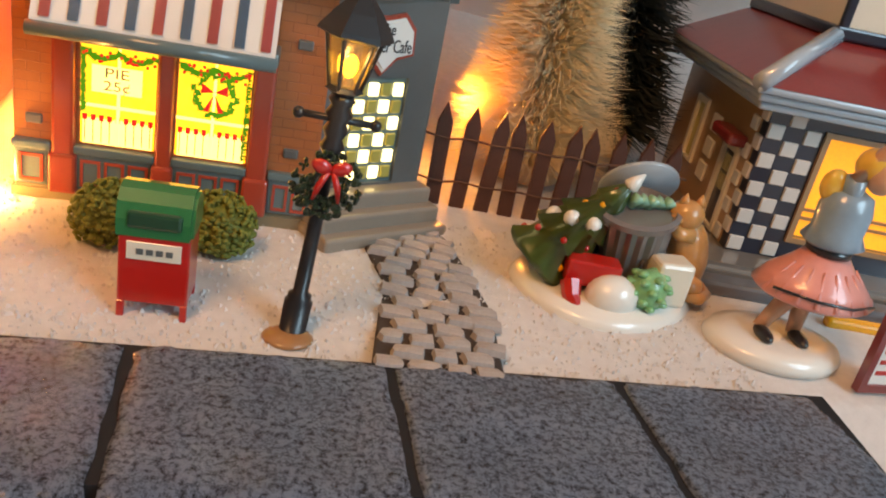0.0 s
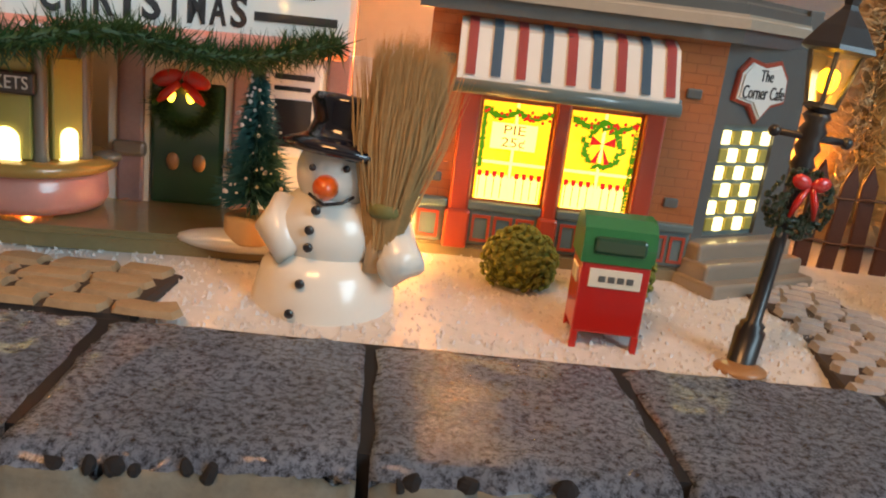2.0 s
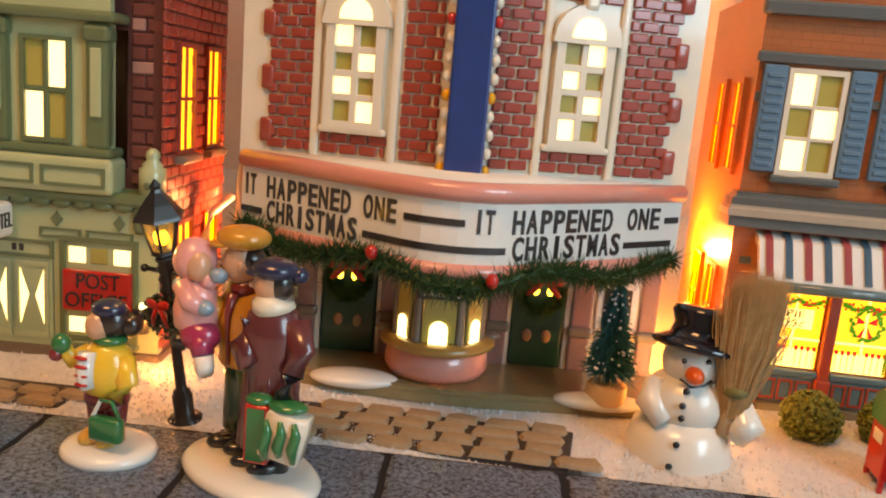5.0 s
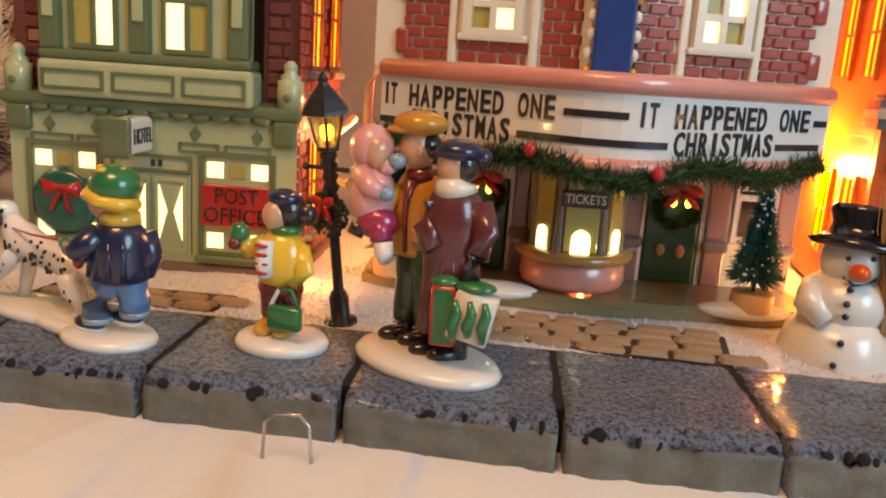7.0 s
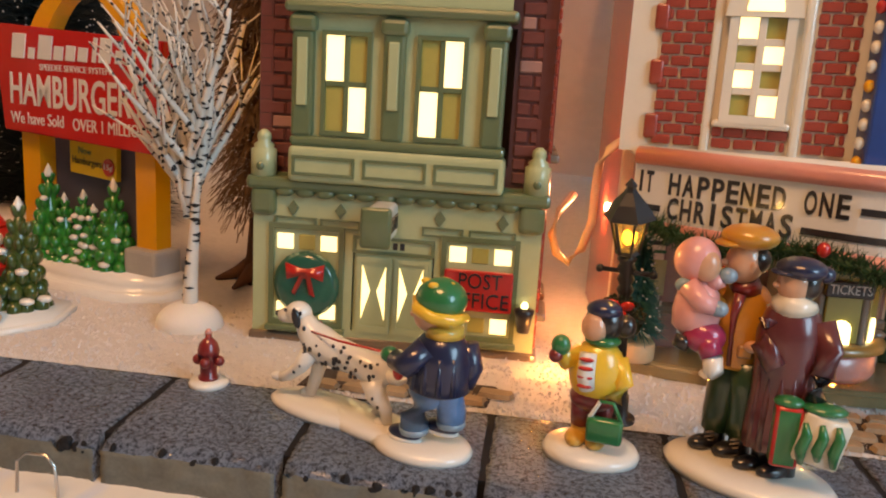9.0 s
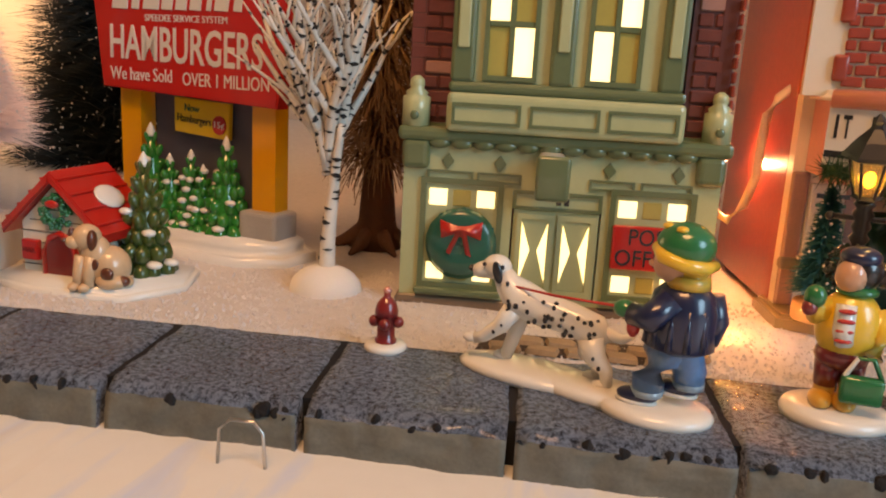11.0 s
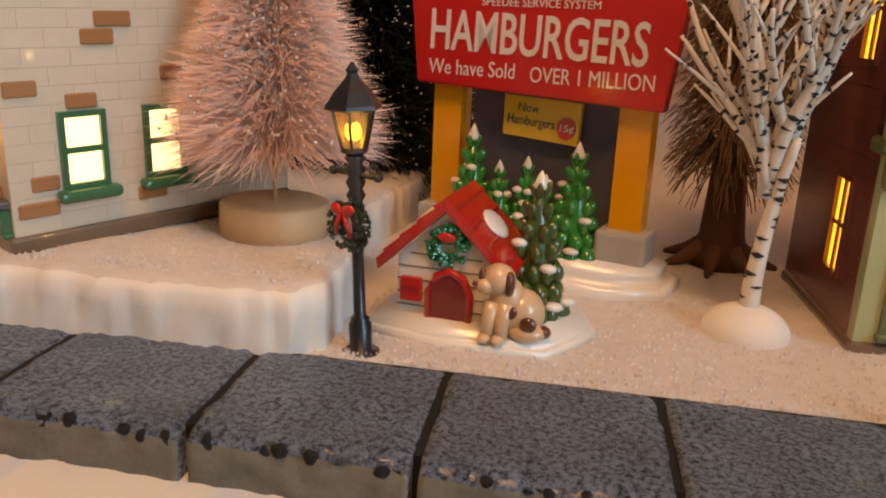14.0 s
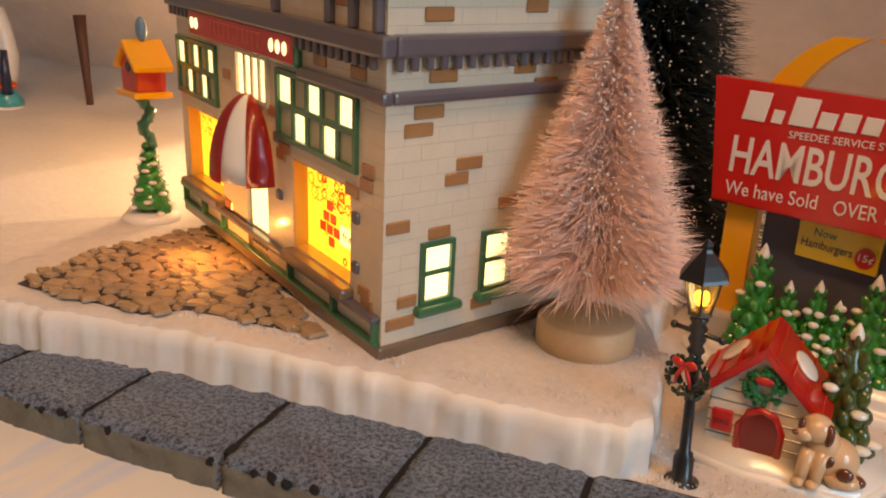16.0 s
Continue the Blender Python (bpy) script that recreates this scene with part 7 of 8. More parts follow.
for k, (x, h, r) in enumerate(((-1.6, 6.4, 1.9), (0.5, 4.6, 1.5), (2.3, 5.0, 1.5), (3.7, 4.2, 1.3), (5.6, 6.0, 1.9))):
    glazed_tree(sg, x, -0.9 - 0.3 * (k % 2), 1.5, h, r, LEAFG, k)
part("grey_panel", box(-2.4, 7.6, 0.5, 0.8, 1.6, 10.5, 0.1), mat("slate_backing", (0.10, 0.10, 0.14), 0.5, var=0.3), sg)

# ---------------------------------------------------------------- the dog's house
dh = thing("dog_house", -79.46, 28.6, -0.3, 0, "cream porcelain dog house with a snowy red roof and sitting dog", "dog house")
dh.scale = (1.135, 1.135, 1.18)
part("snow_base", slab_poly([(-3.0, -2.8), (0, -3.4), (4.6, -3.0), (6.2, 0), (5.2, 3), (-2, 3.6), (-3.2, 1)], -0.1, 0.5, 0.25), PORCELAIN, dh, smooth=True)
part("walls", prism([(-2.1, 0.4), (2.1, 0.4), (2.1, 2.9), (0, 4.9), (-2.1, 2.9)], -1.4, 2.2, 0.06), CREAM, dh)
for k in range(7):
    w = 2.1 if k < 4 else 2.1 - (k - 3) * 0.55
    part("board_line", tube([(-w, -1.42, 0.85 + k * 0.55), (w, -1.42, 0.85 + k * 0.55)], 0.035, 6), CAFE_TAUPE, dh)
for s in (-1, 1):
    rf = part("roof_slope", prism([(0, 5.5), (s * 2.95, 2.75), (s * 2.85, 2.3), (0, 4.95)], -1.9, 2.6, 0.08), RED, dh, "red tiled roof")
    for k in range(4):
        u = 0.15 + k * 0.24
        part("tile_row", tube([(s * 2.95 * u, -1.85, 5.54 - 2.75 * u), (s * 2.95 * u, 2.55, 5.54 - 2.75 * u)], 0.07, 6), RED, rf)
    part("roof_snow", ball(s * 1.55, 0.6, 4.15, 0.75, 1.0, 0.16, u=14, v=8, m=Matrix.Rotation(s * 0.75, 4, "Y")), PORCELAIN, rf, smooth=True)
part("doorway", arch_panel(-0.55, 1.0, 0.45, 2.35, -1.62, -1.3), MAROON, dh)
part("door_rim", tube([(-0.65, -1.55, 0.45), (-0.68, -1.55, 1.6), (-0.35, -1.55, 2.25), (0.22, -1.55, 2.5), (0.8, -1.55, 2.25), (1.12, -1.55, 1.6), (1.1, -1.55, 0.45)], 0.17, 8), RED, dh, smooth=True)
ml = part("mail_box", box(-1.9, -0.95, -1.75, -1.4, 1.1, 2.1, 0.08), RED, dh, "red letter box")
text("lettering", "MAIL", 0.36, MAROON, ml, front(-1.42, -1.77, 1.6), 0.75, 0.02)
bm = bmesh.new()
rnd = random.Random(9)
for _ in range(110):
    a, b = rnd.uniform(0, 6.283), rnd.uniform(0, 6.283)
    rr = 0.62 + 0.22 * math.cos(b)
    ball(0.1 + rr * math.cos(a), -1.6 + 0.16 * math.sin(b), 3.55 + rr * math.sin(a), 0.14, 0.1, 0.1, bm=bm, u=5, v=4)
w = part("wreath", bm, KELLY, dh, "green wreath")
part("bow", ball(0.1, -1.85, 3.95, 0.42, 0.12, 0.2, u=10, v=6), RED, w, smooth=True)
glazed_tree(dh, 3.3, 1.0, 0.4, 5.7, 1.5, OLIVEG, 12)
dg = bmesh.new()
SIT = Matrix.Translation((3.0, -2.2, 0.4))
for p in ((0.35, 0.25, 0.95, 1.0, 0.95, 1.0), (-0.15, -0.05, 1.5, 0.72, 0.68, 0.95), (-0.5, -0.25, 2.35, 0.68, 0.66, 0.62), (-0.95, -0.6, 2.15, 0.4, 0.4, 0.32), (0.75, -0.25, 0.4, 0.8, 0.62, 0.4), (1.15, 0.1, 0.35, 0.5, 0.45, 0.3)):
    ball(*(SIT @ Vector(p[:3])), *p[3:], bm=dg, u=18, v=12)
for x in (-0.65, -0.1):
    tube([SIT @ Vector((x, -0.45, 1.5)), SIT @ Vector((x - 0.1, -0.6, 0.7)), SIT @ Vector((x - 0.12, -0.65, 0.1))], [0.36, 0.3, 0.27], 12, bm=dg)
    ball(*(SIT @ Vector((x - 0.2, -0.85, 0.12))), 0.28, 0.36, 0.2, bm=dg, u=10, v=8)
d = part("dog", dg, glaze("tan_dog_glaze", (0.66, 0.45, 0.27), var=0.3), dh, "tan and brown porcelain dog", True)
PATCH = glaze("brown_patch_glaze", (0.12, 0.03, 0.012))
for p in ((0.0, -0.55, 2.3, 0.22, 0.3, 0.5), (-1.1, -0.55, 2.5, 0.16, 0.2, 0.34), (0.1, -0.62, 1.2, 0.3, 0.14, 0.3), (0.85, -0.7, 0.85, 0.35, 0.2, 0.3), (1.35, -0.2, 0.45, 0.36, 0.3, 0.26), (-1.3, -0.85, 2.25, 0.13, 0.12, 0.11)):
    part("brown_patch", ball(*(SIT @ Vector(p[:3])), *p[3:], u=10, v=8), PATCH, d, smooth=True)

# ---------------------------------------------------------------- picket fence
fc = thing("picket_fence", 6.7, 48.7, -0.5, -1, "dark brown picket fence strung on wire", "fence")
for k in range(11):
    x = k * 1.42
    o = part("picket", prism([(-0.42, 0), (0.42, 0), (0.42, 5.0), (0, 6.1), (-0.42, 5.0)], -0.14, 0.14, 0.05), FENCEBROWN, fc)
    o.matrix_local = pose(x * CM, 0, 0, 0, (k * 37 % 7) - 3, 0)
for z in (1.7, 4.2):
    part("wire", tube([(k * 0.75 - 0.4, -0.2 + 0.1 * math.sin(k * 2.1), z + 0.08 * math.sin(k * 1.7)) for k in range(22)], 0.07, 6), BARKBROWN, fc)

# ---------------------------------------------------------------- cobbles, brick walk and flagstones


def stone_mesh(w, d, h, seed):
    b = bmesh.new()
    r = random.Random(seed)
    n = 8
    lo, hi = [], []
    for k in range(n):
        a = 2 * math.pi * (k + r.uniform(-0.2, 0.2)) / n
        q = r.uniform(0.86, 1.06)
        c, s = math.cos(a), math.sin(a)
        m = max(abs(c), abs(s)) ** 0.95
        lo.append(b.verts.new((w / 2 * c / m * q, d / 2 * s / m * q, 0)))
        hi.append(b.verts.new((w / 2 * 0.88 * c / m * q, d / 2 * 0.84 * s / m * q, h * r.uniform(0.8, 1.1))))
    for k in range(n):
        b.faces.new((lo[k], lo[(k + 1) % n], hi[(k + 1) % n], hi[k]))
    top = b.verts.new((0, 0, h * 1.15))
    for k in range(n):
        b.faces.new((hi[k], hi[(k + 1) % n], top))
    return b


def paved(name, bed, rows, material, label, z, h=0.28):
    """A bed of grout with stones laid in rows: (x, y, turn, width, depth)."""
    t = tagged(part(name, slab_poly(bed, z - 0.6, z, 0.1, 1), GROUT), label, "path", kind="structure")
    kinds = {}
    for k, (x, y, rz, w, d) in enumerate(rows):
        key = (round(w * 2), round(d * 2), k % 3)
        place = pose(x * CM, y * CM, (z - 0.02) * CM, 0, 0, rz)
        if key not in kinds:
            kinds[key] = part("stone", stone_mesh(w, d, h, hash(key) % 97), material, t)
            kinds[key].matrix_local = place
        else:
            again(kinds[key], t, place)
    return t


rnd = random.Random(3)
rows = []
for k in range(15):
    u = k / 14
    y = 31.2 + 13.6 * u
    xl, xr = 5.2 - 1.6 * u ** 1.2 + 0.7 * math.sin(u * 3), 10.4 - 2.4 * u + 0.6 * math.sin(u * 3)
    x = xl + (0.5 if k % 2 else 0.0)
    while x < xr - 0.4:
        w = rnd.uniform(1.1, 1.7)
        rows.append((min(x + w / 2, xr - 0.3), y + rnd.uniform(-0.06, 0.06), rnd.uniform(-7, 7) + 4 - 16 * u, w - 0.05, 0.86))
        x += w
paved("cobble_path", [(5.2, 30.8), (10.3, 31.4), (10.3, 37), (8.5, 45.4), (3.6, 45), (5.5, 38)], rows, STONE, "grey cobbled path curving to the cafe steps", -0.28)
rows = []
for k in range(4):
    x = -33.8 + (0.9 if k % 2 else 0)
    while x < -19.8:
        w = rnd.uniform(1.9, 2.7)
        rows.append((x + w / 2, 28.9 + k * 1.25 + (x + 27) * 0.1, 5.5, w - 0.15, 1.1))
        x += w
paved("brick_walk", [(-34, 27.8), (-19.3, 29.2), (-19.2, 33.6), (-34, 32.2)], rows, STONE_TAN, "worn tan brick walk before the theatre", -0.2, 0.25)
rows = []
for k in range(2):
    x = -54.5 + k
    while x < -45.5:
        w = rnd.uniform(1.6, 2.2)
        rows.append((x + w / 2, 26.6 + k * 1.2 + (x + 50) * 0.11, 6, w - 0.15, 1.0))
        x += w
paved("brick_walk", [(-55, 25.7), (-45, 26.8), (-45, 29.6), (-55, 28.4)], rows, STONE_TAN, "worn brown brick walk before the hotel", -0.2, 0.25)
BED = [(-123.9, 16.7), (-125.6, 24.6), (-123.5, 35.4), (-119.1, 32.3), (-108.8, 25.1), (-103.1, 21.2), (-111.9, 19.8), (-113.6, 17.8)]


def within(x, y, pts):
    inside = False
    for (a, b), (c, d) in zip(pts, pts[1:] + pts[:1]):
        if (b > y) != (d > y) and x < a + (y - b) * (c - a) / (d - b):
            inside = not inside
    return inside


rows = []
for _ in range(9000):
    x, y = rnd.uniform(min(p[0] for p in BED), max(p[0] for p in BED)), rnd.uniform(min(p[1] for p in BED), max(p[1] for p in BED))
    w = rnd.uniform(1.0, 2.0) if _ < 5000 else rnd.uniform(0.6, 0.9)
    if within(x, y, BED) and all(math.hypot(x - a, y - b) > (w + ww) * 0.42 for a, b, _q, ww, _r in rows):
        rows.append((x, y, rnd.uniform(-30, 30), w, w * 0.82))
paved("flagstone_path", BED, rows, STONE_TAN, "flagstone path with tan stones before the bakery", 2.92, 0.22)

# ---------------------------------------------------------------- garland and door wreaths of the theatre
TH = pose(-39.9 * CM, 37.9 * CM, -0.3 * CM, 0, 0, 10)
gd = thing("garland", 0, 0, 0, 0, "green needle garland with red berries hung along the marquee", "garland")
gd.matrix_world = TH
line = []
for (a, b), (c, d) in zip(MQ, MQ[1:]):
    n = max(1, int(math.hypot(c - a, d - b) / 0.25))
    line += [(a + (c - a) * k / n, b + (d - b) * k / n) for k in range(n)]
vs, fs = [], []
rnd = random.Random(14)
curve = []
for k, (x, y) in enumerate(line):
    u = k / len(line)
    curve.append(Vector((x, y - 0.75, 8.75 + 0.35 * math.cos(u * 6 * math.pi) - 0.25 + 0.5 * abs(u - 0.5))))
part("garland_core", tube(curve[::3], 0.25, 8), NEEDLE_G, gd, smooth=True)
for p in curve:
    for _ in range(42):
        d = Vector((rnd.gauss(0, 1), rnd.gauss(0, 1), rnd.gauss(0, 1))).normalized()
        s = d.cross(Vector((0.3, 0.5, 0.8))).normalized() * 0.06
        q = p + d * rnd.uniform(0.6, 1.35)
        i = len(vs)
        t = d.cross(s)
        vs += [tuple(p + s), tuple(p - s), tuple(p + t), tuple(q)]
        fs += [(i, i + 1, i + 3), (i + 1, i + 2, i + 3), (i + 2, i, i + 3)]
mesh_part("needles", vs, fs, NEEDLE_G, gd)
for k in (38, 62):
    if k < len(curve):
        part("berry", ball(*(curve[k] + Vector((0, -0.6, 0.4))), 0.32, 0.32, 0.38, u=10, v=8), RED, gd, "red berry", True)
for x in (6.35, 18.1):
    wr = thing("door_wreath", 0, 0, 0, 0, "green tinsel wreath with red bow and lit bulbs", "wreath", "theatre door wreaths")
    wr.matrix_world = TH @ Matrix.Translation((x * CM, -0.75 * CM, 5.6 * CM))
    vs, fs = [], []
    for _ in range(2400):
        a = rnd.uniform(0, 6.283)
        p = Vector((1.1 * math.cos(a), rnd.uniform(-0.2, 0.2), 1.1 * math.sin(a)))
        d = Vector((math.cos(a) * rnd.uniform(-1, 1), rnd.uniform(-1, 0.4), math.sin(a) * rnd.uniform(-1, 1))) + Vector((rnd.gauss(0, 0.3), 0, rnd.gauss(0, 0.3)))
        q = p + d * 0.6
        s = Vector((rnd.gauss(0, 1), rnd.gauss(0, 1), rnd.gauss(0, 1))).normalized() * 0.03
        i = len(vs)
        vs += [tuple(p + s), tuple(p - s), tuple(p + Vector((0, 0.03, 0.03))), tuple(q)]
        fs += [(i, i + 1, i + 3), (i + 1, i + 2, i + 3), (i + 2, i, i + 3)]
    mesh_part("needles", vs, fs, NEEDLE_G, wr)
    bm = bmesh.new()
    for s in (-1, 1):
        ball(0.6 * s, -0.75, 1.25, 0.68, 0.2, 0.36, bm=bm, u=12, v=8, m=Matrix.Rotation(0.35 * s, 4, "Y"))
        tube([(0.1 * s, -0.75, 1.1), (0.7 * s, -0.8, 0.5), (1.0 * s, -0.75, 0.2)], [0.2, 0.22, 0.1], 8, bm=bm)
    part("bow", bm, RED, wr, "red ribbon bow", True)
    for s in (-0.45, 0.4):
        part("bulb", ball(s, -0.7, 0.5, 0.2, 0.16, 0.3, u=10, v=8), LAMPBULB, wr, "lit amber bulb", True)

# ---------------------------------------------------------------- bin, cat and parcels on one base
bn = thing("trash_can_ornament", 16.0, 40.2, -0.6, 6, "porcelain bin with a ginger cat, fallen tree and parcels", "ornament")
base = lathe([(1.0, 0), (1.03, 0.3), (0.96, 0.75), (0.6, 1.0)], 40)
for v in base.verts:
    k = 1 + 0.06 * math.sin(3 * math.atan2(v.co.y, v.co.x) + 1)
    v.co.x *= k
    v.co.y *= k
part("snow_base", base, PORCELAIN, bn, smooth=True, m=Matrix.Diagonal((4.4, 3.6, 1, 1)))
rib = lathe([(1.55, 0), (1.62, 0.15), (1.9, 3.6), (2.05, 3.7), (2.08, 4.0), (1.85, 4.1), (1.7, 3.9)], 44)
for k, v in enumerate(rib.verts):
    if 0.1 < v.co.z < 3.65 and k % 2:
        v.co.x *= 0.93
        v.co.y *= 0.93
TIN = glaze("grey_tin_glaze", (0.20, 0.18, 0.175), metal=0.3)
BT = Matrix.Translation((1.5, 1.2, 0.8)) @ Matrix.Rotation(radians(-8), 4, "Y") @ Matrix.Rotation(radians(10), 4, "X")
can = part("bin", rib, TIN, bn, "ribbed grey bin", m=BT)
part("bin_lid", lathe([(2.0, 0), (2.0, 0.22), (1.4, 0.55), (0.4, 0.66)], 30), glaze("pale_tin", (0.34, 0.40, 0.44)), can, smooth=True, m=Matrix.Translation((1.9, 2.9, 4.9)) @ Matrix.Rotation(radians(-52), 4, "X"))
part("bin_handle", tube([(1.5, -0.72, 2.9), (1.2, -0.95, 2.2), (1.9, -1.0, 1.9), (2.3, -0.7, 2.6)], 0.16, 8), TIN, can, smooth=True)
rb = bmesh.new()
for k in range(5):
    tube([(0.6 + 0.42 * k, 0.6 + 0.2 * (k % 2), 4.7), (0.75 + 0.42 * k, 0.35, 5.2), (0.95 + 0.42 * k, 0.75, 5.0)], [0.26, 0.34, 0.2], 8, bm=rb)
part("ribbon", rb, glaze("mint_ribbon", (0.25, 0.52, 0.36)), can, "mint ribbon in the bin", True)
ct = bmesh.new()
ball(4.15, 0.4, 2.7, 1.05, 0.9, 2.0, bm=ct, m=Matrix.Rotation(-0.28, 4, "Y"), u=18, v=12)
ball(3.35, 0.2, 4.75, 0.85, 0.78, 0.72, bm=ct)
ball(2.75, -0.1, 4.6, 0.36, 0.36, 0.28, bm=ct, u=10, v=8)
for x in (3.05, 3.85):
    lathe([(0.3, 0), (0.2, 0.25), (0.03, 0.55)], 8, ct, Matrix.Translation((x, 0.2, 5.25)))
tube([(4.9, 0.2, 1.2), (5.3, -0.4, 0.9), (4.7, -1.0, 0.95), (4.0, -1.1, 1.0)], [0.42, 0.36, 0.3, 0.2], 10, bm=ct)
tube([(3.7, -0.2, 3.9), (3.0, -0.3, 3.9), (2.6, -0.2, 4.2)], [0.42, 0.36, 0.3], 10, bm=ct)
ball(4.3, -0.35, 1.3, 0.75, 0.7, 0.6, bm=ct)
part("cat", ct, glaze("ginger_glaze", (0.60, 0.28, 0.09), var=0.4, scale=140), bn, "ginger porcelain cat", True)
T = Matrix.Translation((-3.3, 0.7, 1.2)) @ Matrix.Rotation(radians(40), 4, "Y")
tr = lathe([(1.75, 0), (1.85, 0.25), (1.25, 1.5), (1.6, 1.6), (1.0, 2.9), (1.25, 3.0), (0.65, 4.3), (0.8, 4.4), (0.08, 5.9)], 26)
for v in tr.verts:
    a = math.atan2(v.co.y, v.co.x)
    k = 1 + 0.2 * math.sin(a * 9 + v.co.z * 3) + 0.08 * math.sin(a * 17)
    v.co.x *= k
    v.co.y *= k
    v.co.z += 0.12 * math.sin(a * 9)
tree = part("fallen_tree", tr, OLIVEG, bn, "glazed green tree with garland and snow", True, m=T)
for k in range(26):
    a, u = k * 2.4, k / 26
    r = 1.75 * (1 - u * 0.85)
    part("bauble", ball(r * math.cos(a), r * math.sin(a), 0.5 + u * 4.8, 0.17 if k % 3 else 0.4, u=8, v=6), (RED, YELLOW, PORCELAIN)[0 if k % 3 == 1 else 1 if k % 3 == 2 else 2], tree, smooth=True, m=T)
part("star", lathe([(0.1, 0), (0.42, 0.2), (0.3, 0.6), (0.05, 1.1)], 8), PORCELAIN, tree, "white tip", smooth=True, m=T @ Matrix.Translation((0, 0, 5.5)))
red = bmesh.new()
box(-2.2, 0.3, -1.9, -0.6, 1.3, 2.5, 0.12, bm=red)
tube([(-1.9, -1.9, 1.5), (-1.8, -2.4, 0.9), (-1.5, -2.9, 0.6)], [0.5, 0.42, 0.2], 8, bm=red)
part("parcel", red, RED, bn, "red open sack", m=Matrix.Rotation(radians(-10), 4, "Z"))
cb = bmesh.new()
ball(1.3, -2.1, 1.7, 0.95, 0.8, 1.0, u=16, v=10, bm=cb)
for k in range(26):
    a, e = k * 2.4, -0.9 + k * 0.075
    c = Vector((math.cos(a) * math.cos(e) * 0.95, math.sin(a) * math.cos(e) * 0.8, math.sin(e)))
    ball(1.3 + c.x, -2.1 + c.y, 1.7 + c.z, 0.3, 0.26, 0.16, bm=cb, u=8, v=5, m=Matrix.Rotation(a, 4, "Z"))
part("cabbage", cb, glaze("mint_green_curls", (0.20, 0.46, 0.20), var=0.5, scale=250), bn, "curled green parcel bow", True)
part("parcel", box(1.7, 3.5, -2.0, -0.5, 0.8, 3.0, 0.2), CREAM, bn, "cream parcel")
part("snow_mound", ball(-0.3, -2.1, 1.2, 1.3, 1.0, 1.0, u=18, v=10), PORCELAIN, bn, smooth=True)

# ---------------------------------------------------------------- the diner


